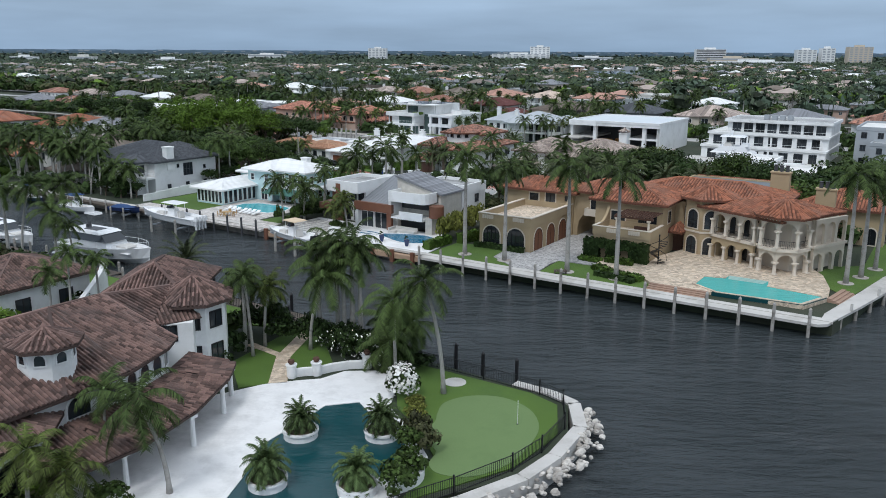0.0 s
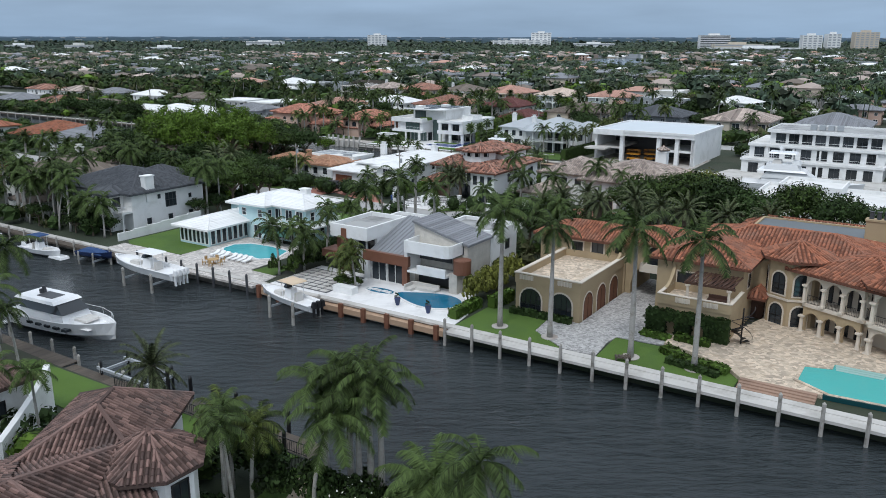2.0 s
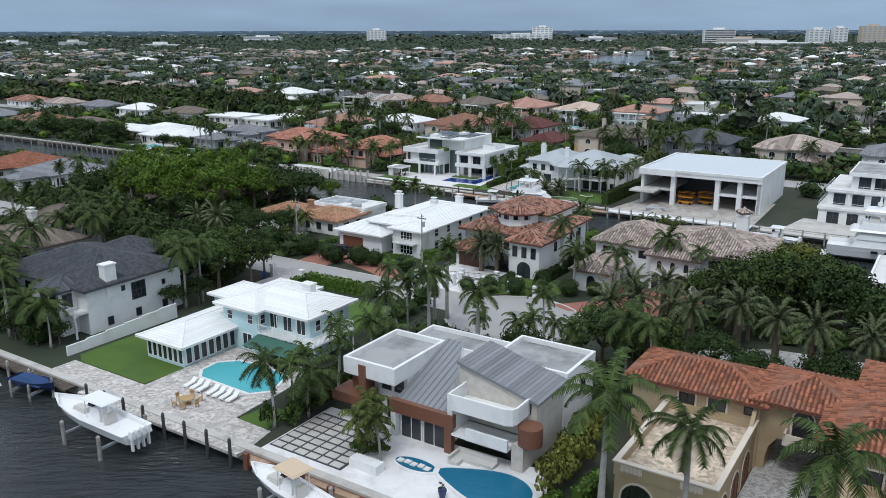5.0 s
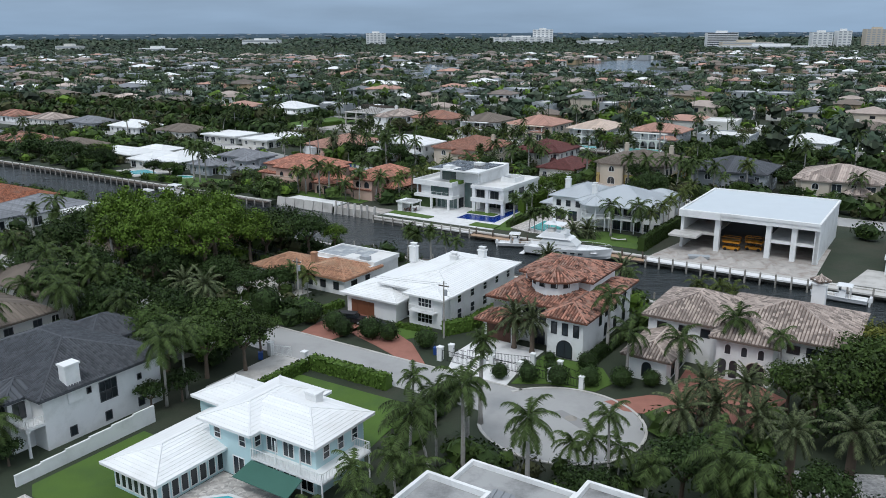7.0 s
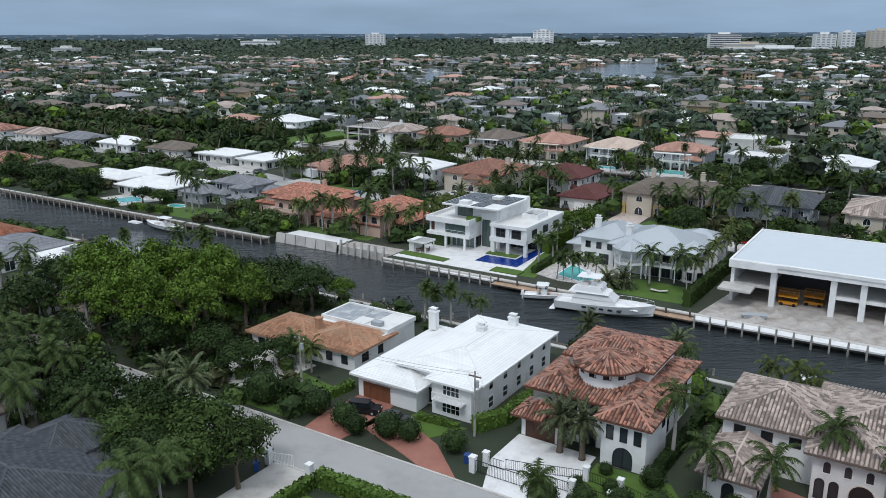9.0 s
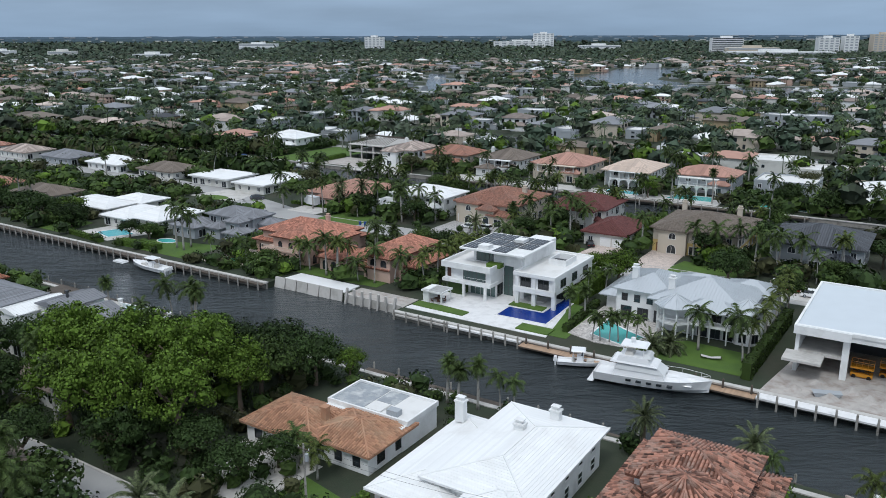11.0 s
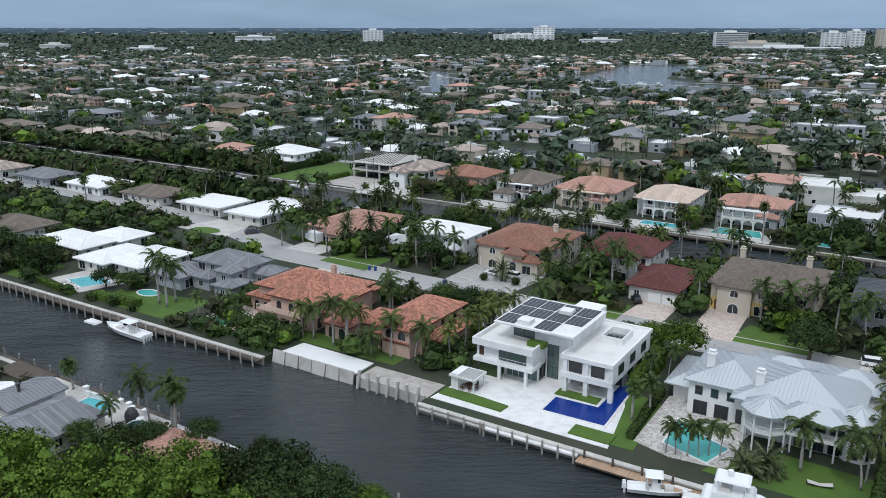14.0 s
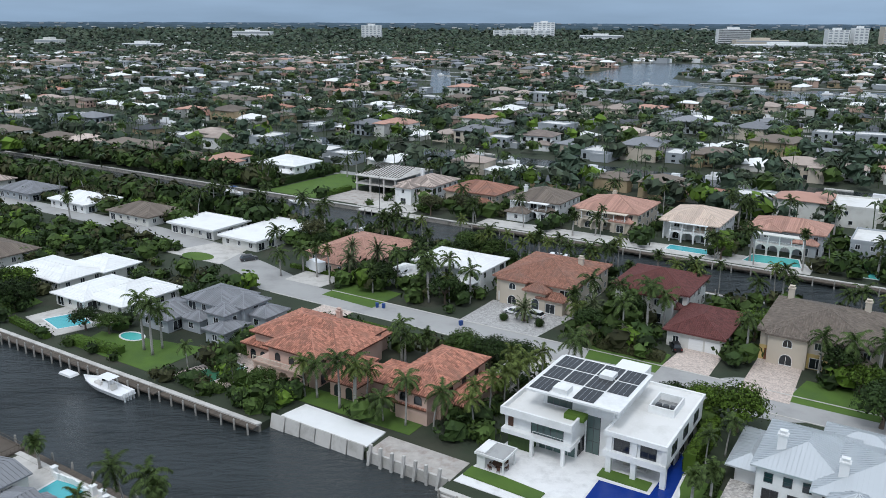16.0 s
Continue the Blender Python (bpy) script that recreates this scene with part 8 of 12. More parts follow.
for x in (-8, -3, 3, 8):
    part("column", Mb().cyl(x, -11.2, -.3, 6.0, .25), TRIM, h.e)
h.hip(-193, 366.6, -176, 372, 6.1, 1.2, MATS["pale_cream_tile"], "coarse", .7)
villa("pale grey house with a pink tile roof and pool", -168, 372, -148, 386, 2, GREYWALL, PINKTILE, "coarse")
villa("pale green-grey house with a flat roof on the canal", -141, 370, -122, 386, 2, GREYWALL, WHITEFLAT, None)
villa("white two-storey house with a white hip roof on the canal", -368, 372, -348, 388, 2, WHITE, WHITEROOF, "flat")


def porch(label, u0, u1, v, bays, m, depth=2.6, fl=3.1):
    """An arched porch with a railed terrace over it, against a house's front."""
    h = House(label, (u0 + u1) / 2, v, "porch", "porch")
    w = (u1 - u0) / 2
    for k in range(bays):
        a = Mb()
        arcade(a, -w + 2 * w * k / bays, -w + 2 * w * (k + 1) / bays, -depth, .35, -.3, fl, 1, .5, 2.0)
        part("arch", a, m, h.e)
    part("terrace", Mb().box(-w, -depth, fl, w, 0, fl + .25), m, h.e)
    railing(h.e, [(-w + .1, -.1), (-w + .1, -depth + .1), (w - .1, -depth + .1), (w - .1, -.1)], fl + .25, .95, TRIM, .4)
    for k in range(bays + 1):
        column(h.e, -w + .25 + (2 * w - .5) * k / bays, -depth + .18, fl + .25, 5.9, .15, TRIM)
    part("canopy", Mb().box(-w - .3, -depth - .3, 5.9, w + .3, 0, 6.12), m, h.e)
    return h


porch("white arched canal porch with a railed terrace", -244, -231, 367.9, 4, WHITE)
porch("cream arched canal porch with a railed terrace", -219, -204, 367.9, 4, CREAM)
porch("white arched porch with a balustraded terrace", -190, -179, 367.9, 3, WHITE)
porch("pale arched porch with a balustraded terrace", -165, -152, 367.9, 4, OFFWHITE)
# ---- streets, paving, lawns, pools ----
def sheet(name, pts, top, material, label, category, thick=0.12):
    return solid(name, Mb().prism(land_pts(pts), top - thick, top), material, label, category, kind="structure", matrix=I4)


def circle(u, v, ru, rv=None, n=28, a0=0.0, a1=360.0):
    rv = rv or ru
    full = abs(a1 - a0) >= 360
    m = n if full else n - 1
    return [(u + ru * math.cos(radians(a0 + (a1 - a0) * i / m)), v + rv * math.sin(radians(a0 + (a1 - a0) * i / m))) for i in range(n)]


sheet("road", [(-1400, 137.2), (-99, 137.2), (-99, 144.8), (-1400, 144.8)], G + .05, ASPHALT, "pale grey residential street with a cul-de-sac", "road")
sheet("road", circle(-91.2, 139.6, 9.6, 9.2), G + .054, ASPHALT, "round pale grey turning circle at the street's end", "road")
for r0 in ((-1400, 144.8, -99, 145.1), (-1400, 136.9, -128, 137.2)):
    solid("kerb", Mb().box(r0[0], r0[1], -.3, r0[2], r0[3], .13), CONCRETE, "low concrete kerb along the street", "kerb", kind="structure", z=G)
kb = Mb()
cc, c2 = circle(-91.2, 139.6, 9.6, 9.2, 40), circle(-91.2, 139.6, 9.95, 9.55, 40)
for i in range(40):
    if 150 < i * 9 < 215:
        continue
    j = (i + 1) % 40
    kb.prism([cc[i], c2[i], c2[j], cc[j]], -.2, .13)
solid("kerb", kb, CONCRETE, "curved concrete kerb of the turning circle", "kerb", kind="structure", z=G)
solid("manhole_cover", Mb().cyl(0, 0, 0, .015, .75, n=14), SEAWALL, "dark worn patch and cover in the turning circle", "manhole cover", -90.6, 141.2, G + .056)
sheet("road", [(-262, 264.8), (300, 264.8), (300, 273.6), (-250, 273.6), (-272, 280.6), (-300, 288.6), (-332, 292), (-900, 292), (-900, 283.4), (-332, 283.4), (-302, 279.6), (-276, 271.6)], G + .05, ASPHALT, "pale grey street between the second row's houses", "road")
sheet("road", circle(-143, 270, 10.5, 8.0), G + .055, ASPHALT, "pale grey turning place in the street", "road")
for r0 in ((-246, 273.6, 300, 273.9), (-258, 264.5, 300, 264.8)):
    solid("kerb", Mb().box(r0[0], r0[1], -.3, r0[2], r0[3], .12), CONCRETE, "low concrete kerb along the street", "kerb", kind="structure", z=G)
# drives
for pts, m, lb in (([(-137, 145.1), (-131, 145.1), (-130, 151), (-131, 156.4), (-137, 156.4), (-137.6, 150)], REDPAVER, "red brick paver driveway"),
                   ([(-131, 149.2), (-124, 147), (-119, 145.1), (-114, 145.1), (-120, 150.5), (-126, 153.4), (-131, 154)], REDPAVER, "curving red brick paver driveway"),
                   ([(-110.4, 144.9), (-101.4, 144.9), (-102.2, 150.4), (-102.4, 158.2), (-112.8, 158.4), (-112.8, 151)], WHITEPAVE, "white paved forecourt behind a gate"),
                   ([(-82.6, 150.4), (-72, 150), (-70, 160), (-73.6, 162.2), (-79.4, 162.2), (-83.4, 163.0)], REDPAVER, "brown paver forecourt"),
                   ([(-134, 124), (-128, 124), (-128, 137.2), (-134, 137.2)], CONCRETE, "pale concrete driveway with a gate"),
                   ([(-160, 148), (-150, 150), (-149, 161), (-163, 161)], CONCRETE, "pale concrete drive"),
                   ([(-152, 128), (-144, 128), (-142, 137.2), (-152, 137.2)], CONCRETE, "pale concrete drive beside trees"),
                   ([(-64, 136), (-40, 134), (-28, 138), (-24, 145), (-38, 150), (-58, 147), (-68, 142)], PAVER, "grey paver drive curving through the garden"),
                   ([(-209, 273.9), (-190, 273.9), (-188, 289), (-209, 289.5)], PAVER, "grey paver forecourt"),
                   ([(-163, 273.9), (-154, 273.9), (-154, 285), (-162, 285)], PINKPAVER, "pinkish paver driveway"),
                   ([(-148, 270), (-139, 270), (-139.6, 288), (-148, 288)], PINKPAVER, "pinkish paver driveway"),
                   ([(-116, 262), (-104, 262), (-104, 275), (-116, 275)], CONCRETE, "pale concrete parking bay"),
                   ([(-262, 273.9), (-250, 273.9), (-249, 284), (-262, 284)], CONCRETE, "pale concrete driveway"),
                   ([(-308, 273.9), (-286, 273.9), (-290, 288), (-304, 288)], CONCRETE, "pale concrete forecourt"),
                   ([(-241, 247), (-232, 247), (-232, 264.5), (-241, 264.5)], PINKPAVER, "pinkish paver driveway"),
                   ([(-188, 246), (-178, 250), (-177, 264.5), (-190, 264.5)], CONCRETE, "pale side yard"),
                   ([(-173, 252), (-150, 252), (-152, 264.5), (-170, 264.5)], CONCRETE, "pale forecourt")):
    sheet("driveway", pts, G + .085, m, lb, "driveway")
# lawns
for pts in ([(-128.6, 97.4), (-116.6, 97.4), (-116.0, 102.9), (-123.4, 102.9), (-124, 112), (-130.6, 112), (-130.6, 98.6)], [(-128, 122.5), (-106, 121), (-108, 134), (-127.6, 133.4)],
            [(-101.2, 96.6), (-96.8, 96.6), (-97.4, 101.4), (-100.6, 101)], [(-65.4, 94.1), (-52.0, 94.1), (-57.0, 97.6), (-57.5, 102.4), (-62.4, 102.4), (-65.4, 102)],
            [(-48.3, 94.1), (-34.6, 94.1), (-34.6, 96.2), (-36.4, 98.2), (-42, 100.6), (-48.6, 100.5)], [(-13.8, 104.0), (-11.6, 114), (-7.2, 132), (-10, 138), (-14, 136.4), (-14, 121), (-17.6, 118), (-19.4, 110)],
            [(-128, 149), (-122, 151), (-119, 156), (-127, 157)], [(-150, 146), (-140, 146), (-139, 156), (-149, 158)], [(-101.2, 146.0), (-97, 148.6), (-91, 149.6), (-90, 153), (-93, 157), (-101.8, 157)],
            [(-131, 219), (-110, 219), (-108.5, 229), (-122, 230), (-129, 224)], [(-148, 219), (-141, 219), (-142, 236), (-147.6, 238)],
            [(-226, 220), (-213, 220), (-213, 224.6), (-189, 225), (-189, 231), (-226, 229)], [(-268, 218), (-244, 218), (-244, 232), (-270, 226)], [(-310, 218), (-296, 218), (-298, 230), (-312, 232)],
            [(-177, 269), (-163, 270), (-163, 280), (-180, 284)], [(-140, 271), (-125, 271), (-122, 282), (-138, 282)], [(-346, 352), (-320, 352), (-319, 396), (-344, 396)],
            [(-286, 306), (-276, 304), (-274, 320), (-287, 320)], [(-246, 270), (-230, 269), (-230, 281), (-246, 282)]):
    sheet("lawn", pts, G + .07, GRASS, "short green lawn", "lawn")
sheet("lawn", circle(-37, 143, 6, 3.4), G + .12, GRASS, "oval lawn island in a paver drive", "lawn")
sheet("lawn", circle(-297, 276, 5.5, 3.2), G + .12, GRASS, "oval lawn island in a forecourt", "lawn")
# waterside terraces
TER = [([(-129.5, 93.9), (-95.6, 93.9), (-96.2, 97.0), (-101.4, 97.2), (-102.0, 110.6), (-111.9, 110.8), (-116.2, 110.8), (-116.2, 97.2), (-129.5, 97.2)], PALEPAVER, "pale paver pool terrace"),
       ([(-94.6, 93.9), (-65.4, 93.9), (-66, 98), (-69.2, 105.2), (-85, 104.5), (-94.6, 104.5)], WHITEPAVE, "pale stone pool terrace"),
       ([(-57.4, 102.4), (-56.9, 97.6), (-52.0, 94.3), (-48.4, 94.3), (-48.8, 98.6), (-48.5, 100.6), (-43.5, 101.0), (-43.5, 108.4), (-48.6, 108.6), (-48.6, 124), (-53.7, 124), (-53.7, 102.3)], PAVER, "grey paver motor court"),
       ([(-176, 217.6), (-144.4, 217.6), (-147.0, 232), (-149.8, 240), (-158, 240), (-163, 236), (-174.4, 234)], WHITEPAVE, "white stone terrace with steps to the canal"),
       ([(-142, 222), (-136, 220.2), (-128, 221), (-128, 231), (-127, 236), (-138, 240), (-142, 240)], PALEPAVER, "pale stone pool terrace"),
       ([(-106.5, 215.0), (-75.5, 215.0), (-76, 240), (-103, 240)], RUBBLE, "grey building-site yard with rubble"),
       ([(-292, 222), (-276, 219), (-272, 232), (-290, 233)], CONCRETE, "pale pool terrace"), ([(-240, 219.5), (-227, 218.5), (-226, 232), (-236, 236)], PINKPAVER, "pinkish pool terrace"),
       ([(-236, 178.4), (-212.4, 179), (-212.4, 187.4), (-236, 187.4)], CONCRETE, "pale pool terrace by the canal"), ([(-212.2, 179), (-203.6, 179.6), (-203.6, 187.3), (-212.2, 187.3)], PINKPAVER, "reddish paver yard round a fountain"), ([(-192, 183.8), (-184.4, 183.8), (-184.4, 187.3), (-192, 187.3)], PINKPAVER, "reddish paver terrace by the canal"), ([(-70, 216), (-30, 216), (-30, 228), (-68, 228)], CONCRETE, "pale terrace by the canal"),
       ([(-300, 352), (-276, 352), (-276, 366), (-300, 372)], CONCRETE, "pale terrace on the canal"), ([(-250, 352), (-148, 352), (-148, 361.5), (-250, 360)], CONCRETE, "pale terraces on the canal"),
       ([(-318, 353), (-298, 353), (-298, 372), (-317, 372)], RUBBLE, "bare building-site yard")]
sheet("terrace", [(-43.4, 101.0), (-42, 100.7), (-36.2, 98.2), (-34.4, 96.0), (-17.4, 96.4), (-15.6, 101.0), (-16.0, 105.4), (-17.6, 111.2), (-21, 117), (-36, 116), (-38.2, 108.4), (-43.4, 108.4)], G + .42, TRAVERTINE, "beige travertine terrace", "terrace", .5)
for k, (pts, m, lb) in enumerate(TER):
    sheet("terrace", pts, G + .10 + .004 * (k % 3), m, lb, "terrace")


TERRASTEP = mat("brown_terrace_stone", (0.33, 0.22, 0.16), .85, .2, .6, .3, 8, dirt=(0.22, 0.15, 0.11))


def pool(pts, water, label, z=G + .115, rim=None, shelf=None):
    """A pool: a raised coping round a sheet of water set 6 cm below it."""
    e = thing("swimming_pool", label, "pool", 0, 0, 0)
    part("water_surface", Mb().prism(pts, z - .05, z + .02), water, e)
    n = len(pts)
    turn = 1 if sum(pts[i][0] * pts[(i + 1) % n][1] - pts[(i + 1) % n][0] * pts[i][1] for i in range(n)) > 0 else -1
    out = []
    for i in range(n):
        a, b, c = Vector(pts[i - 1]), Vector(pts[i]), Vector(pts[(i + 1) % n])
        d0, d1 = (b - a).normalized(), (c - b).normalized()
        nr = Vector((d0.y + d1.y, -d0.x - d1.x)) * turn
        nr = nr.normalized() * min(.7, .36 / max(.5, math.sqrt(max(.05, (1 + d0.dot(d1)) / 2))))
        out.append(tuple(b + nr))
    mb = Mb()
    mb.add([(*p, zz) for ring in (pts, out) for zz in (z - .05, z + .075) for p in ring],
           [f for i in range(n) for j in ((i + 1) % n,) for f in ((n + i, n + j, 3 * n + j, 3 * n + i), (i, j, n + j, n + i), (2 * n + i, 2 * n + j, 3 * n + j, 3 * n + i))])
    part("coping", mb, rim or WHITEPAVE, e)
    return e


pool([(-112.4, 102.2), (-104.4, 102.0), (-102.8, 103.8), (-104.2, 107.6), (-108.2, 108.2), (-112.2, 107.8), (-114.0, 106.0), (-113.8, 103.6)], POOLW, "angular pool with bright turquoise water in a paver terrace")
kid = [(-73.2 + 4.3 * math.cos(a) * (1 + .10 * math.cos(2 * a)), 100.0 + 2.6 * math.sin(a) + .5 * math.sin(2 * a)) for a in [2 * math.pi * i / 36 for i in range(36)]]
pool(kid, POOLBLUE, "kidney-shaped pool with deep blue water")
pool(circle(-80.2, 99.6, 2.2, 1.0, 20), POOLBLUE, "shallow stepping-stone pool of blue water", z=G + .112)
for k in range(5):
    solid("stepping_stone", Mb().box(-.3, -.3, 0, .3, .3, .12), WHITEPAVE, "square white stepping stone in a shallow pool", "stepping stone", -81.8 + k * .75, 99.5 + .12 * (k % 2), G + .1, group="stepping stones")
mp = pool([(-26.7, 96.5), (-17.8, 97.0), (-16.2, 101.0), (-22.3, 101.9), (-22.6, 104.3), (-27.3, 104.2), (-27.3, 102.8), (-29.7, 102.1), (-29.7, 98.4)], POOLAQUA, "large aqua pool with steps on a travertine terrace", z=G + .44, rim=TRAVERTINE)
part("spill_wall", Mb().prism([(-27.2, 96.0), (-17.4, 96.5), (-15.6, 101.0), (-15.9, 101.1), (-17.6, 96.9), (-27.2, 96.4)], G + .02, G + .46), POOLDARK, mp, "dark green tiled spill wall of the pool")
for k in range(3):
    part("pool_step", Mb().box(-27.2 + .1 * k, 104.2 - (k + 1) * .5, G + .4, -22.7 - .1 * k, 104.2 - k * .5, G + .52 - .02 * k), mat("pool_step_tile", (.30, .46, .42), .5, .1), mp)
for k in range(4):
    solid("terrace_step", Mb().box(-3.4, 0, 0, 3.4, .5, .12 * (k + 1)), TERRASTEP, "brown stone step beside the dock", "step", -31.0, 94.3 + k * .45, G - .04, group="terrace steps")
    solid("terrace_step", Mb().box(-2.6, 0, 0, 2.6, .5, .12 * (k + 1)), TERRASTEP, "brown stone step beside the dock", "step", -13.5 - k * .42, 103.0 + .1 * k, G - .04, 80, group="terrace steps")
pool([(-158.0, 223.6), (-147.4, 223.8), (-148.4, 243), (-150.4, 243), (-150.6, 229.3), (-158.1, 229.1)], POOLNAVY, "L-shaped pool with deep blue tiles beside a white villa")
pool([(-138.2, 232.4), (-137.9, 223.8), (-131.0, 221.4), (-129.2, 226.9), (-133.9, 229.2)], POOLAQUA, "pale turquoise pool under slender palms")
pool([(-287, 223.4), (-279, 221.6), (-276, 227.6), (-284.4, 229.8)], POOLW, "turquoise pool beside a white-roofed house")
pool(circle(-262, 227.6, 3.0, 1.8, 18), POOLAQUA, "small round-ended pool in a garden")
pool([(-236.4, 222), (-231, 221), (-230, 229), (-235, 230.4)], mat("green_pool_water", (.07, .20, .12), .1, .05, 1, 0), "green pool on a pinkish terrace")
pool([(-224.2, 182.6), (-217.4, 182.4), (-218.2, 186.6), (-221.4, 187.0), (-224.6, 186.4)], POOLW, "turquoise pool by the canal")
pool([(-188, 356), (-176, 356), (-176, 361), (-188, 361)], POOLW, "small turquoise pool on the far bank")
pool([(-166, 356), (-151, 357), (-153, 365), (-165, 364)], POOLAQUA, "aqua pool on the far bank")
pool([(-138, 357), (-122, 357), (-122, 363), (-138, 363)], POOLAQUA, "aqua pool beside a flat-roofed house")
for pts in ([(-175.6, 219.6), (-163.4, 219.2), (-163.2, 221.6), (-170, 222.2), (-175.6, 222.2)], [(-158.8, 230.0), (-151.2, 230.0), (-151.2, 232.4), (-158.8, 232.4)], [(-151.3, 218.6), (-144.6, 218.6), (-144.6, 221.8), (-151.3, 221.8)]):
    solid("lawn_panel", Mb().prism(pts, 0, .2), GRASS, "clipped lawn panel set in white paving", "lawn", 0, 0, G + .1, group="lawn panels")
# slab terrace with dark joints
slab = thing("slab_terrace", "pale square slabs with dark gravel joints", "paving", -90, 98.6, G + .1)
part("gravel_bed", Mb().box(-4.4, -3.6, 0, 4.6, 4.4, .03), DARKGREY, slab)
sm = Mb().box(-.62, -.4, 0, .62, .4, .09).mesh("slab", CONCRETE)
for i in range(6):
    for j in range(7):
        o = new("slab", sm)
        o.parent = slab
        o.matrix_basis = pose(-3.6 + i * 1.46, -3.0 + j * 1.1, .0)

# ---- the near garden ----
sheet("terrace", [(-52.7, 46.0), (-51.4, 49.0), (-49.6, 51.2), (-48.2, 52.6), (-47.6, 55.0), (-45.4, 56.6), (-43.2, 56.4), (-41.4, 54.0), (-40.0, 51.4), (-36.4, 49.2), (-33.0, 46.4), (-31.6, 40.7), (-33, 30), (-48, 24), (-56, 30), (-54, 44)], G + .1, WHITEPAVE, "white marble pool terrace", "terrace")
pool([(-43.6, 41.0), (-43.8, 44.4), (-44.2, 48.6), (-42.4, 50.6), (-39.6, 49.0), (-37.2, 48.0), (-35.0, 46.7), (-33.4, 44.2), (-34.4, 41.2), (-35, 34), (-39, 32), (-41.4, 37.4)], POOLDARK, "dark teal free-form pool with palm planters")
sheet("lawn", [(-43.6, 56.8), (-40.8, 53.4), (-39.4, 51.6), (-36.0, 49.6), (-32.6, 46.6), (-31.2, 40.4), (-30.6, 42), (-27.4, 48.4), (-27.0, 54.4), (-29.2, 59.0), (-32, 59.9), (-43.6, 59.9)], G + .09, GRASS, "deep green lawn round the putting green", "lawn")
gpts = [(-35.6, 51.2), (-35.0, 48.6), (-33.0, 47.4), (-32.4, 45.6), (-31.0, 44.9), (-29.0, 45.9), (-27.9, 48.6), (-27.9, 51.4), (-28.6, 54.6), (-30.6, 57.0), (-33.4, 57.8), (-35.8, 56.6), (-36.8, 54.4), (-36.2, 52.4)]
sm2 = []
for i in range(len(gpts)):
    a, b, c, d = (Vector(gpts[(i + k) % len(gpts)]) for k in (-1, 0, 1, 2))
    for t in (0, .25, .5, .75):
        sm2.append(tuple(.5 * ((2 * b) + (c - a) * t + (2 * a - 5 * b + 4 * c - d) * t * t + (3 * b - a - 3 * c + d) * t ** 3)))
sheet("putting_green", sm2, G + .12, TURF, "pale green artificial putting green", "putting green")
fl = thing("golf_flag", "thin white golf pin in the putting green", "golf flag", -30.2, 54.2, G + .12)
part("pole", Mb().cyl(0, 0, 0, 1.9, .02, n=6), TRIM, fl)
part("cup", Mb().cyl(0, 0, 0, .015, .09, n=10), BLACK, fl)
sheet("lawn", [(-57.4, 51.0), (-52.6, 47.4), (-50.8, 50), (-49.8, 56), (-54.4, 60), (-59, 61)], G + .07, GRASS, "green side lawn", "lawn")
sheet("path", [(-51.2, 49.4), (-50.0, 50.4), (-53.9, 54.9), (-56.4, 60.6), (-57.6, 60.2), (-55.0, 54.2)], G + .1, TRAVERTINE, "forked brick garden path", "path")
sheet("path", [(-54.2, 54.2), (-54.8, 55.0), (-59.4, 55.6), (-59.4, 54.8)], G + .104, TRAVERTINE, "branch of the brick garden path", "path")
sheet("paving_disc", circle(-38.3, 58.3, .95, .95, 18), G + .115, CONCRETE, "round pale stone disc in the lawn", "paving")
wl_ = thing("planter_wall", "low white curved planter wall with urns", "wall", 0, 0, G)
cw = [(-50.6, 51.6), (-50.0, 52.5), (-49.2, 53.2), (-48.6, 54.6), (-47.8, 55.8), (-46.6, 56.9)]
for a, b in zip(cw, cw[1:]):
    L = math.hypot(b[0] - a[0], b[1] - a[1])
    ex, ey = (b[0] - a[0]) / L * .18, (b[1] - a[1]) / L * .18
    part("wall_section", Mb().prism([(a[0] + ey, a[1] - ex), (b[0] + ey, b[1] - ex), (b[0] - ey, b[1] + ex), (a[0] - ey, a[1] + ex)], 0, .7), WHITE, wl_)
for u, v in (cw[0], cw[2], cw[5]):
    part("pillar", Mb().cyl(u, v, 0, 1.1, .42, n=14).cyl(u, v, 1.1, 1.2, .5, n=14), WHITE, wl_)
    part("urn", Mb().lathe(u, v, [(.16, 1.2), (.3, 1.4), (.26, 1.6)], 10), DARKWOOD, wl_)
for k, (u, v) in enumerate(((-42.3, 43.8), (-37.4, 47.0), (-39.4, 37.6), (-34.2, 40.2))):
    pt = thing("pool_planter", "round white planter ring in the pool", "planter", u, v, G + .05, group="pool planters")
    part("ring", Mb().cyl(0, 0, 0, .55, 1.25, 1.2, 20).cyl(0, 0, .55, .68, 1.32, 1.3, 20), WHITE, pt)
    part("soil", Mb().cyl(0, 0, .68, .7, 1.1, n=16), BARK, pt)
spa = thing("spa_wall", "low white stepped wall round the spa", "wall", -33.6, 43.0, G)
part("wall_section", Mb().prism([(2.2 * math.cos(a), 2.2 * math.sin(a)) for a in [radians(-60 + 12 * i) for i in range(12)]] + [(1.8 * math.cos(a), 1.8 * math.sin(a)) for a in [radians(-60 + 12 * i) for i in range(11, -1, -1)]], 0, .75), WHITE, spa)
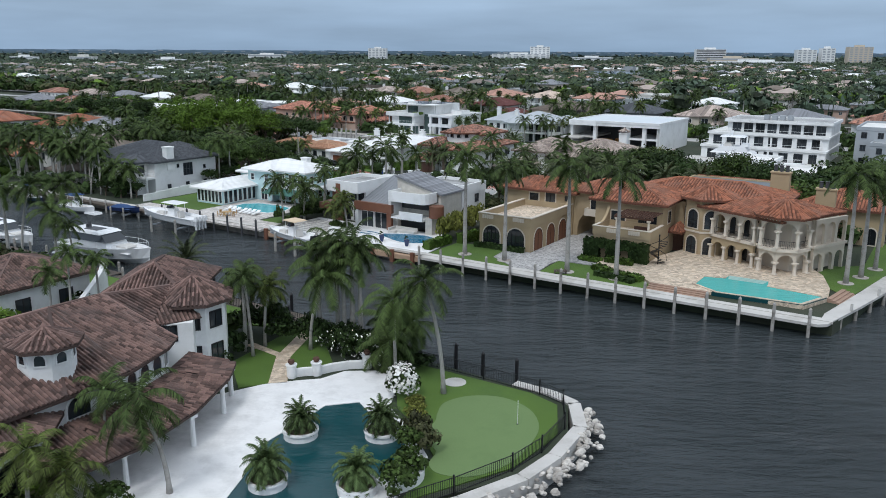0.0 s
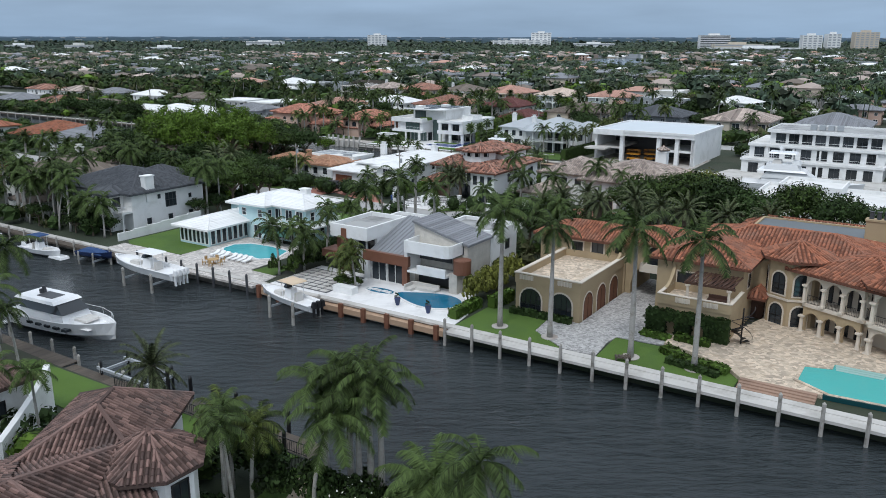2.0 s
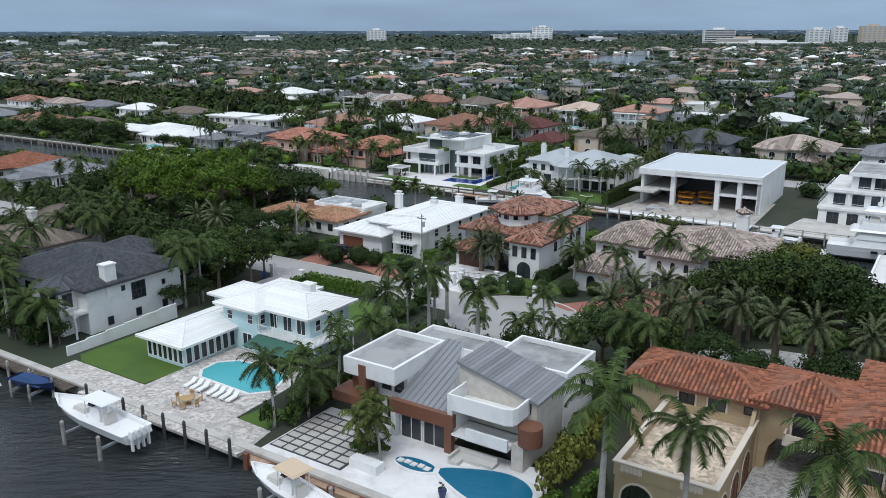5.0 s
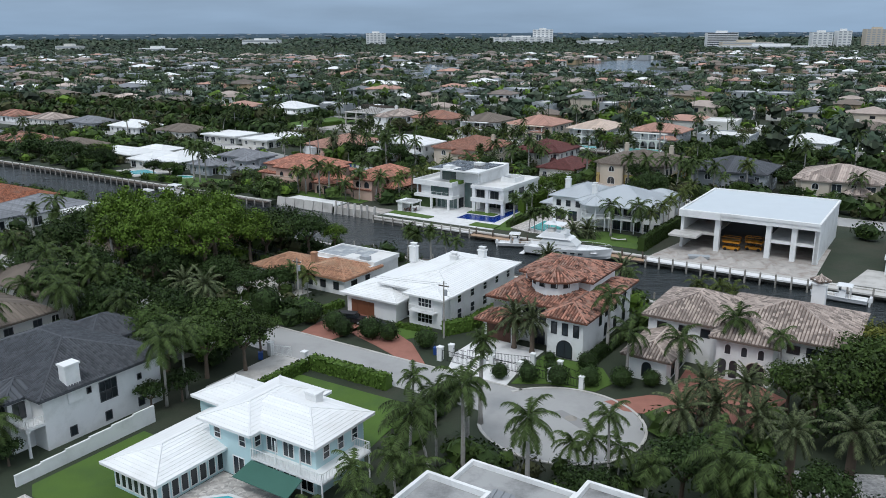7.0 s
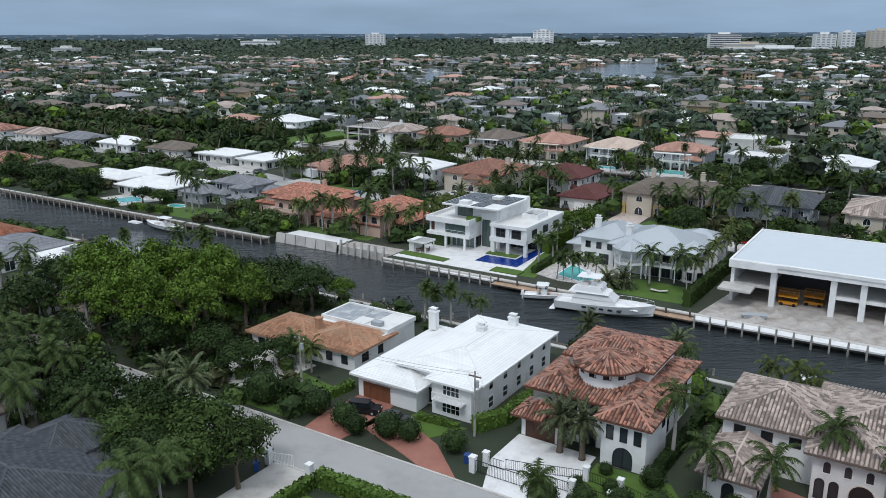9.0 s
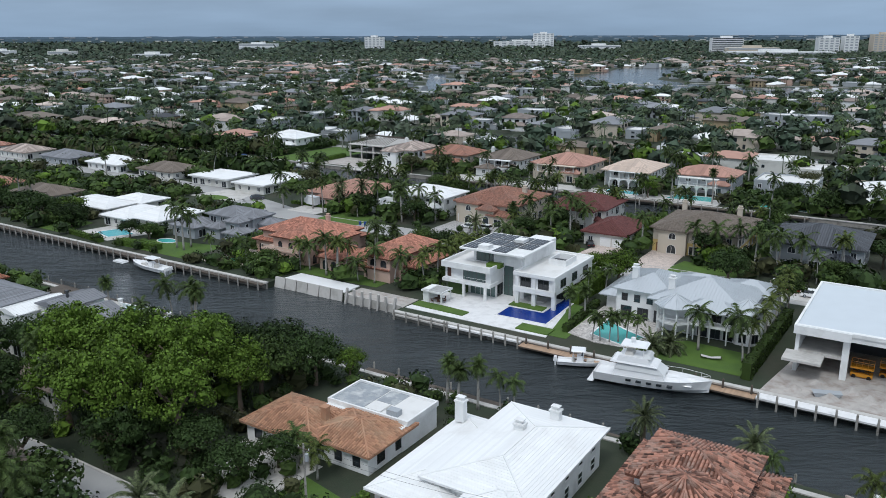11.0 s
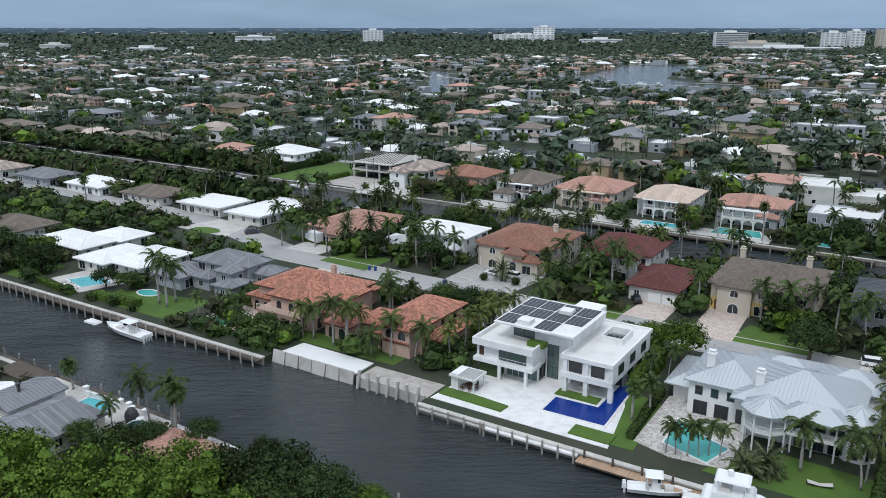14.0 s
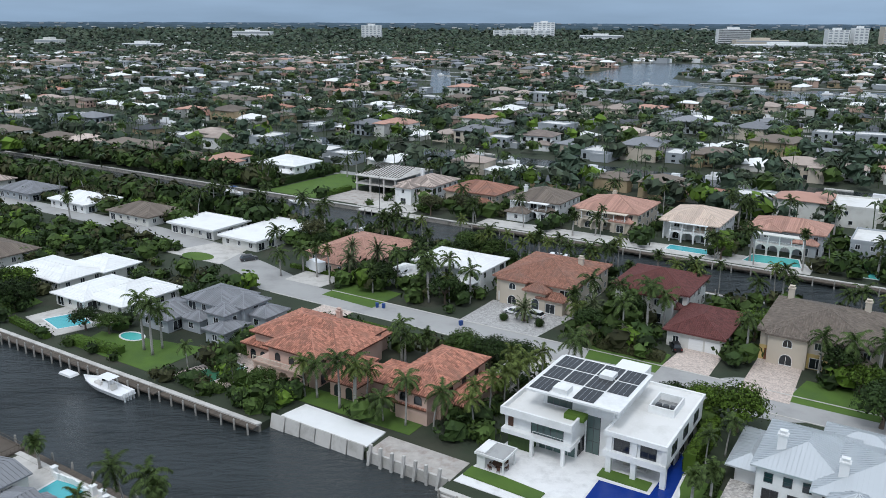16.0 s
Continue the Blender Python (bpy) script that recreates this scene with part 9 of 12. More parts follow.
# fence of the point
fpts = [(-60.6, 61.0), (-53.5, 60.6), (-43.1, 60.2), (-36.7, 60.3), (-31.3, 60.1), (-28.9, 59.4), (-27.0, 55.6), (-26.8, 51.4), (-27.3, 48.0), (-29.0, 43.4), (-31.4, 38.4)]
fence = thing("fence", "black metal picket fence round the garden point", "fence", 0, 0, G)
for a, b in zip(fpts, fpts[1:]):
    L = math.hypot(b[0] - a[0], b[1] - a[1])
    sec = part("panel", Mb().tube([(*a, 1.2), (*b, 1.2)], .03, 4).tube([(*a, .15), (*b, .15)], .03, 4), BLACK, fence)
    pk = Mb()
    n = int(L / .16)
    for i in range(n):
        x, y = a[0] + (b[0] - a[0]) * i / n, a[1] + (b[1] - a[1]) * i / n
        pk.box(x - .013, y - .013, .05, x + .013, y + .013, 1.25)
    part("pickets", pk, BLACK, sec)["kind"] = "stuff"
    part("post", Mb().box(a[0] - .05, a[1] - .05, -.2, a[0] + .05, a[1] + .05, 1.4), BLACK, fence)
# concrete edge and boulders
edge = Mb()
ep = [(-34.0, 60.9), (-30.6, 60.8), (-28.2, 60.0), (-26.1, 56.4), (-25.8, 51.4), (-26.3, 47.6), (-28.2, 43.0), (-30.8, 38.2)]
for a, b in zip(ep, ep[1:]):
    L = math.hypot(b[0] - a[0], b[1] - a[1])
    ex, ey = (b[0] - a[0]) / L * .5, (b[1] - a[1]) / L * .5
    edge.prism([(a[0] + ey, a[1] - ex), (a[0] - ey, a[1] + ex), (b[0] - ey, b[1] + ex), (b[0] + ey, b[1] - ex)], -1.5, .14)
solid("seawall_cap", edge, CONCRETE, "pale concrete seawall cap round the point", "seawall", z=G, kind="structure")
rng = random.Random(5)
rocks = []
for k in range(4):
    bm = bmesh.new()
    bmesh.ops.create_icosphere(bm, subdivisions=2, radius=1)
    for v_ in bm.verts:
        n_ = noise.noise(v_.co * 1.3 + Vector((k * 7, 0, 0)))
        v_.co *= 1 + .45 * n_
        v_.co = Vector((round(v_.co.x * 3.2) / 3.2 * .5 + v_.co.x * .5, v_.co.y, v_.co.z * .8))
    me = bpy.data.meshes.new("boulder")
    bm.to_mesh(me)
    bm.free()
    me.materials.append(ROCK)
    rocks.append(me)
for a, b in zip(ep[2:], ep[3:]):
    L = math.hypot(b[0] - a[0], b[1] - a[1])
    nrm = ((b[1] - a[1]) / L, -(b[0] - a[0]) / L)
    for i in range(int(L * 9)):
        t = rng.random()
        d = rng.uniform(.45, 1.75)
        u, v = a[0] + (b[0] - a[0]) * t - nrm[0] * d, a[1] + (b[1] - a[1]) * t - nrm[1] * d
        o = new("boulder", rng.choice(rocks))
        s = rng.uniform(.17, .38)
        o.matrix_basis = place(u, v, max(.0, G - .1 - (d - .4) * .62) + rng.uniform(-.1, .15), rng.uniform(0, 360)) @ pose(0, 0, 0, rng.uniform(-30, 30), rng.uniform(-30, 30)) @ Matrix.Diagonal((s, s * rng.uniform(.7, 1), s * rng.uniform(.6, .9), 1))
        tagged(o, "pale grey boulder of the shore bank", "boulder", "shore boulders")

# forecourt fence of the rust-roofed villa
ff = thing("fence", "black metal picket fence before a villa's garden", "fence", 0, 0, G)
for a, b in (((-112.6, 149.6), (-110.2, 149.6)), ((-106.8, 151.2), (-101.4, 152.8)), ((-101.4, 152.8), (-97.2, 152.4)), ((-97.2, 152.4), (-92.0, 151.0))):
    L = math.hypot(b[0] - a[0], b[1] - a[1])
    pn = part("panel", Mb().tube([(*a, 1.25), (*b, 1.25)], .03, 4).tube([(*a, .2), (*b, .2)], .03, 4), BLACK, ff)
    pk = Mb()
    for i in range(int(L / .2)):
        x, y = a[0] + (b[0] - a[0]) * i * .2 / L, a[1] + (b[1] - a[1]) * i * .2 / L
        pk.box(x - .015, y - .015, .05, x + .015, y + .015, 1.3)
    part("pickets", pk, BLACK, pn)["kind"] = "stuff"
    part("post", Mb().box(a[0] - .3, a[1] - .3, -.1, a[0] + .3, a[1] + .3, 1.7).box(a[0] - .38, a[1] - .38, 1.7, a[0] + .38, a[1] + .38, 1.85), WHITE, ff, "white stucco gate post")
gt = thing("metal_gate", "black metal driveway gate between white posts", "gate", -108.5, 150.4, G, 14)
part("gate_frame", Mb().tube([(-1.8, 0, .15), (1.8, 0, .15), (1.8, 0, 1.35), (-1.8, 0, 1.35), (-1.8, 0, .15)], .04, 5), BLACK, gt)
for i in range(16):
    part("picket", Mb().box(-1.7 + i * .22, -.02, .15, -1.67 + i * .22, .02, 1.35), BLACK, gt)
sheet("road_patch", [(-93.2, 141.6), (-88.6, 139.4), (-87.8, 141.0), (-92.4, 142.6)], G + .062, mat("fresh_asphalt_patch", (0.27, 0.265, 0.26), .9, .1, .3, .2, 14), "darker repair patch in the turning circle", "road", .02)
sheet("driveway", [(-89.0, 147.6), (-86.0, 146.4), (-80, 148), (-80, 154), (-84.8, 152.4)], G + .082, REDPAVER, "brown paver entry from the turning circle", "driveway")
# ---- seawalls, docks and boats ----
def seawall(u0, u1, v, face=-1, m=None, label="stained concrete seawall with a pale cap"):
    w = thing("seawall", label, "seawall", 0, 0, 0, kind="structure")
    part("face", Mb().box(u0, v - .25, -2, u1, v + .25, G - .1), m or SEAWALL, w)
    part("cap", Mb().box(u0, v - .45, G - .1, u1, v + .5, G + .17), CONCRETE, w)


seawall(-1500, -14, 93.5)
seawall(-1500, 4, 187.7)
seawall(-1600, -212, 214.6)
seawall(-176.6, 400, 214.6)
seawall(-1600, 400, 322.2)
seawall(-2500, 2500, 350.2)
PILEM = {}


def pile(parent, u, v, z0, z1, r=.16, m=None, cap=True):
    key = (round(z1 - z0, 1), r, (m or PILE).name, cap)
    if key not in PILEM:
        L = key[0]
        mb = Mb().cyl(0, 0, 0, L, r * 1.08, r, 9)
        if cap:
            mb.cyl(0, 0, L, L + .22, r * 1.1, .02, 9)
        PILEM[key] = mb.mesh("pile", m or PILE)
    o = new("pile", PILEM[key])
    o.parent = parent
    o.matrix_basis = pose(u, v, z0)
    return o


def dock(label, u0, v0, u1, v1, top, m, piles=(), pile_top=None, planks=True, pm=None, fascia=True, pr=.17, turn=0.0):
    """A dock: boards on beams, held by piles; piles are (u, v) pairs."""
    d = thing("dock", label, "dock", (u0 + u1) / 2, (v0 + v1) / 2, 0, turn)
    cu, cv = (u0 + u1) / 2, (v0 + v1) / 2
    w, h_ = u1 - u0, v1 - v0
    if planks:
        bd_ = Mb()
        n = max(1, int(w / .32))
        for i in range(n):
            x = -w / 2 + w * i / n
            bd_.box(x + .008, -h_ / 2, top - .06, x + w / n - .008, h_ / 2, top + .01 * ((i * 7) % 3) / 3)
        part("decking", bd_, m, d)["kind"] = "stuff"
        part("beam", Mb().box(-w / 2, -h_ / 2, top - .3, w / 2, -h_ / 2 + .15, top - .07).box(-w / 2, h_ / 2 - .15, top - .3, w / 2, h_ / 2, top - .07), DEEPWOOD, d)
    else:
        part("deck", Mb().box(-w / 2, -h_ / 2, top - .3, w / 2, h_ / 2, top), m, d)
    for u, v in piles:
        pile(d, u - cu, v - cv, -2, pile_top or top + 1.2, pr, pm)
    return d


def line(u0, u1, v, step):
    n = max(1, int(abs(u1 - u0) / step))
    return [(u0 + (u1 - u0) * i / n, v) for i in range(n + 1)]


dock("pale concrete dock along the mansion's lawn with tall white-capped piles", -65.2, 91.6, -15.2, 94.0, G + .1, CONCRETE, line(-65, -16, 91.4, 3.3), 3.0, False)
cd = thing("dock", "pale concrete dock round the terrace corner", "dock", 0, 0, 0)
part("deck", Mb().prism([(-15.2, 91.6), (-14.4, 92.2), (-13.9, 94.1), (-12.2, 100.9), (-10.4, 108.6), (-5.8, 128), (-8.2, 128), (-11.3, 116), (-13.5, 104.3), (-15.2, 95.9)], G - .2, G + .1), CONCRETE, cd)
for k in range(9):
    pile(cd, -13.6 + 1.02 * k, 96 + 4.1 * k, -2, G - .2, .2, SEAWALL, False)
for k in range(4):
    part("bollard", Mb().cyl(-12.9 + 1.9 * k, 98.4 + 8 * k, G + .1, G + .95, .16, .14, 10), CONCRETE, cd)
dock("grey paver dock edge of the pool terrace with steel piles", -121, 91.9, -95.6, 94.0, G + .06, PALEPAVER, line(-119, -96.4, 91.8, 3.0), 2.9, False, pm=DARKGREY)
d = dock("tan boarded dock with brown square posts", -95.2, 92.4, -65.8, 94.0, G - .25, TANDECK, (), None)
part("fascia", Mb().box(-14.6, -.85, .5, 14.6, -.8, 1.15), TANDECK, d)
for i in range(9):
    part("post", Mb().box(-14.2 + i * 3.5 - .28, -1.15, -2, -14.2 + i * 3.5 + .28, -.75, 1.75), BROWNCLAD, d)
part("step", Mb().box(-7, .4, G - .25, 13.5, .8, G - .05), WHITEPAVE, d)
dock("dark weathered timber dock along the shady bank", -172, 91.6, -123, 93.8, G - .1, DEEPWOOD, line(-171, -125, 91.4, 4.2), 2.3)
dock("grey timber dock by the near yacht", -118, 61.5, -92, 64.6, G - .1, DEEPWOOD, line(-117, -93, 64.9, 4.0), 2.4)
nd = dock("dark weathered timber dock along the near lawn with black piles", -83.6, 62.6, -59, 65.0, G - .1, DEEPWOOD, [(-79.2, 65.5), (-76.0, 65.5), (-73.0, 65.5), (-70.0, 65.5), (-67.0, 65.5), (-63.8, 65.5)], 3.0, pm=BLACK)
railing(nd, [(-12.0, -1.1), (12.0, -1.1)], G, 1.0, BLACK, .25)
sheet("lawn", [(-96.0, 57.4), (-69.0, 57.2), (-62.0, 59.6), (-59.6, 62.4), (-96.0, 62.2)], G + .1, GRASS, "bright lawn behind the near timber dock", "lawn")
dock("short timber jetty with a boat lift frame", -92, 62.2, -84, 64.2, G - .3, DEEPWOOD, line(-91.6, -84.4, 64.4, 3.4), 2.0)
dock("white villa dock with slim concrete piles", -163.4, 213.4, -147.6, 217.7, G - .1, WHITEPAVE, line(-163.2, -148, 213.3, 2.3), 2.2, False)
dock("grey concrete dock before the lawn panel", -176.4, 213.8, -163.6, 217.4, G - .3, CONCRETE, line(-176, -164, 213.6, 2.6), 2.0, False)
dock("brown timber dock with mooring posts", -147.4, 212.4, -106.6, 214.5, G - .4, TANDECK, line(-146.6, -107.4, 214.0, 4.2), 2.4, pm=DEEPWOOD)
dock("white concrete dock of the building site", -106.4, 212.0, -75.6, 215.2, G + .1, WHITEPAVE, line(-106, -76, 211.8, 2.6), 2.4, False)
dock("pale dock of the three-storey house", -74, 212.0, -32, 214.6, G, CONCRETE, line(-73.6, -33, 211.8, 4.0), 2.4, False)
dock("long timber dock with square pale posts", -330, 212.4, -236, 214.6, G + .0, DEEPWOOD, line(-329, -237, 212.2, 2.9), 2.3)
dock("long timber dock along the distant bank", -480, 212.6, -332, 214.6, G, DEEPWOOD, line(-478, -334, 212.4, 6.0), 2.2)
dock("worn timber walkway of the coral mansion", -235.6, 213.0, -212, 214.8, G - .1, DEEPWOOD, line(-235, -213, 212.8, 2.8), 1.9)
dock("white terrace dock on the far bank", -296, 346.6, -270, 350, G, CONCRETE, line(-295, -271, 346.4, 2.8), 2.0, False)
dock("pale docks on the far bank", -250, 347.6, -120, 350, G, DEEPWOOD, line(-249, -121, 347.4, 5.0), 2.2, False)
dock("timber docks on the near bank of the third canal", -330, 322.4, -100, 324.4, G - .2, DEEPWOOD, line(-328, -102, 324.4, 7.0), 2.0)
dock("timber dock behind the street houses", -164, 187.8, -96, 190, G - .2, DEEPWOOD, line(-163, -97, 190.2, 5.0), 2.2)
dock("timber dock by the canal pool", -262, 187.4, -205, 189.6, G - .2, DEEPWOOD, line(-261, -206, 189.8, 5.0), 2.2)
# the broken seawall by the coral mansion
wk = thing("seawall_repair", "white fabric and tilted concrete panels of a seawall repair", "seawall", -200, 217)
part("fabric", Mb().prism([(-11.0, 1.6), (7.6, 1.2), (7.4, 6.6), (-10.2, 7.0)], 0, .22), TRIM, wk)
for k in range(6):
    o = part("panel", Mb().box(-1.55, -.15, -1.6, 1.55, .15, .9), CONCRETE, wk)
    o.matrix_basis = pose(-10.2 + k * 3.3, .1, .1, -14 + 3 * (k % 3), 0, -2 + 2 * (k % 2))
for k in range(7):
    o = part("pile", Mb().box(-.22, -.22, -3, .22, .22, 2.0), CONCRETE, wk)
    o.matrix_basis = pose(9.6 + k * 2.1, -.7, .1, -6 + 5 * (k % 3), 6 - 5 * (k % 2), 0)
part("cofferdam", Mb().box(8.8, -.3, -2.6, 23.4, .1, .5), CONCRETE, wk)
part("fill", Mb().box(8.4, .12, -2, 23.6, 6, .08), RUBBLE, wk)
for u, v in ((-41.3, 63.2), (-38.1, 62.6), (-34.9, 62.9), (-61.9, 63.0)):
    t = thing("mooring_pile", "black round mooring pile standing in the water", "mooring pile", u, v, 0, group="mooring piles")
    pile(t, 0, 0, -2, 2.7, .16, BLACK)


def hull(L, beam, hgt, n=14, flare=.25, stern=.92):
    """Half-breadths and heights from stern to bow, both sides, with a deck let in."""
    st = []
    for i in range(n + 1):
        t = i / n
        b = beam / 2 * (stern + (1 - stern) * math.sin(math.pi * min(1, t * 1.3) / 2)) if t < .5 else beam / 2 * max(.02, (1 - ((t - .5) / .5) ** 2.3))
        zs = hgt * (1 + .38 * t ** 2)
        x = L * t + .0
        zc = hgt * (.32 + .35 * t ** 3)
        st.append([(x - L * .06 * t * t * 0, 0, -.15 + hgt * .5 * t ** 5), (x, b * (.82 - flare * t ** 2 * .8), zc), (x + L * .02 * t, b, zs), (x + L * .02 * t, b - min(.16, b * .5), zs), (x, max(0.005, b - .22), zs - hgt * .28)])
    mb = Mb()
    for sg in (1, -1):
        for a, c in zip(st, st[1:]):
            for j in range(4):
                q = [(p[0], sg * p[1], p[2]) for p in (a[j], c[j], c[j + 1], a[j + 1])]
                mb.add(q, [(0, 1, 2, 3) if sg < 0 else (3, 2, 1, 0)])
    s = st[0]
    prof = [(p[0], p[1], p[2]) for p in s[:3]]
    mb.add([(p[0], p[1], p[2]) for p in prof] + [(p[0], -p[1], p[2]) for p in prof[1:]], [(0, 1, 2, 4, 3)])
    deck = Mb()
    for a, c in zip(st, st[1:]):
        deck.add([(a[4][0], a[4][1], a[4][2]), (c[4][0], c[4][1], c[4][2]), (c[4][0], -c[4][1], c[4][2]), (a[4][0], -a[4][1], a[4][2])], [(3, 2, 1, 0)])
    return mb, deck


def rbox(x0, y0, z0, x1, y1, z1, k=.18):
    """A box whose top is drawn in, like moulded boat parts."""
    dx, dy = (x1 - x0) * k / 2, (y1 - y0) * k / 2
    return Mb().add([(x0, y0, z0), (x1, y0, z0), (x1, y1, z0), (x0, y1, z0), (x0 + dx, y0 + dy, z1), (x1 - dx * 1.6, y0 + dy, z1), (x1 - dx * 1.6, y1 - dy, z1), (x0 + dx, y1 - dy, z1)],
                    [(3, 2, 1, 0), (4, 5, 6, 7), (0, 1, 5, 4), (1, 2, 6, 5), (2, 3, 7, 6), (3, 0, 4, 7)])


def console_boat(label, u, v, z, turn, L=11.5, hullm=None, top=None, engines=3, lift=False, deckm=None):
    """A centre-console boat; its origin is at the stern."""
    b = thing("motor_boat", label, "boat", u, v, z, turn, "motor boats")
    hm, dk = hull(L, L * .27, L * .105)
    part("hull", hm, hullm or GELCOAT, b)
    part("deck", dk, deckm or GELCOAT, b)
    H = L * .105
    part("rub_rail", Mb().tube([(0, L * .128, H * 1.0), (L * .5, L * .137, H * 1.1), (L * .8, L * .1, H * 1.26), (L * .99, 0, H * 1.4)], .06, 5).tube([(0, -L * .128, H * 1.0), (L * .5, -L * .137, H * 1.1), (L * .8, -L * .1, H * 1.26), (L * .99, 0, H * 1.4)], .06, 5), GELCOAT, b)
    part("console", rbox(L * .38, -.55, H * .8, L * .52, .55, H * .8 + 1.3), GELCOAT, b)
    part("windscreen", rbox(L * .47, -.5, H * .8 + 1.3, L * .53, .5, H * .8 + 1.75, .3), PANE, b)
    part("leaning_post", rbox(L * .29, -.55, H * .8, L * .34, .55, H * .8 + 1.0), CUSHION, b)
    part("seat", rbox(L * .58, -.5, H * .85, L * .74, .5, H * .85 + .5), CUSHION, b)
    tz = H * .8 + 2.25
    part("hardtop", rbox(L * .27, -1.15, tz, L * .56, 1.15, tz + .14, .12), top or GELCOAT, b)
    for x in (.31, .52):
        for s in (-1, 1):
            part("top_support", Mb().tube([(L * x, s * .75, H * .8), (L * x, s * .85, tz)], .045, 5), TRIM, b)
    for i in range(engines):
        y = (i - (engines - 1) / 2) * .62
        part("outboard", Mb().add(rbox(-.75, y - .24, H * .75, -.05, y + .24, H * .75 + .75, .3).v, rbox(0, 0, 0, 1, 1, 1).f).box(-.5, y - .1, -.3, -.2, y + .1, H * .75), BLACK if hullm is NAVY or top is CANVAS else GELCOAT, b)
    if lift:
        for x in (L * .18, L * .62):
            part("lift_beam", Mb().box(x - .12, -L * .2, -.25, x + .12, L * .2, -.02), GREYWALL, b)
            for s in (-1, 1):
                pile(b, x, s * L * .2, -z - 2, 1.2, .2)
    return b


console_boat("white boat with navy bottom and four outboards on a lift", -105.6, 88.4, 1.3, 180, 13.5, GELCOAT, GELCOAT, 4, True)
console_boat("white boat with tan canopy and blue outboards on a lift", -81.4, 88.6, 1.5, 172, 10.2, GELCOAT, CANVAS, 3, True)
console_boat("white boat with a grey hull moored along a long dock", -240.4, 210.2, 0, 180, 12.5, GELCOAT, GELCOAT, 4)
console_boat("small white boat moored by the villa's dock", -138.8, 210.6, .1, 20, 8.5, GELCOAT, GELCOAT, 2)
console_boat("white boat moored under the far bank", -318, 345.4, 0, 180, 9, GELCOAT, GELCOAT, 2)
console_boat("white boat moored under trees on the far bank", -352, 345.4, 0, 180, 9, GELCOAT, BLUECANVAS, 2)
console_boat("white boat moored behind the beige house", -88, 191.5, .1, 8, 9, GELCOAT, GELCOAT, 2)
console_boat("white boat moored in the side of the canal", -66, 209.4, .1, 180, 9, GELCOAT, GELCOAT, 3)
console_boat("navy sports boat moored by the dark dock", -160, 89.6, .1, 0, 8.5, NAVY, BLUECANVAS, 1)
console_boat("small white boat moored at the dark timber dock", -143.4, 88.8, .1, 0, 9.5, GELCOAT, BLUECANVAS, 1)
cb = thing("covered_boat", "small boat under a dark blue canvas cover on a lift", "boat", -130.8, 90.2, .9, 8)
hm, dk = hull(6.6, 2.3, .9)
part("hull", hm, NAVY, cb)
part("cover", rbox(.1, -1.05, .75, 5.4, 1.05, 1.35, .5), BLUECANVAS, cb)
part("lift_beam", Mb().box(1.2, -1.6, -.3, 1.5, 1.6, -.05).box(4.2, -1.6, -.3, 4.5, 1.6, -.05), GREYWALL, cb)
for x in (1.35, 4.35):
    for s in (-1.5, 1.5):
        pile(cb, x, s, -3, 1.0, .14)
fl_ = thing("floating_platform", "small white floating platform beside a boat", "platform", -134.6, 89.0, .1)
part("deck", rbox(-1.6, -.8, 0, 1.6, .8, .4, .08), GELCOAT, fl_)
fl_ = thing("floating_platform", "small white floating platform by a long dock", "platform", -259, 210.8, .1)
part("deck", rbox(-1.9, -1.0, 0, 1.9, 1.0, .4, .08), GELCOAT, fl_)


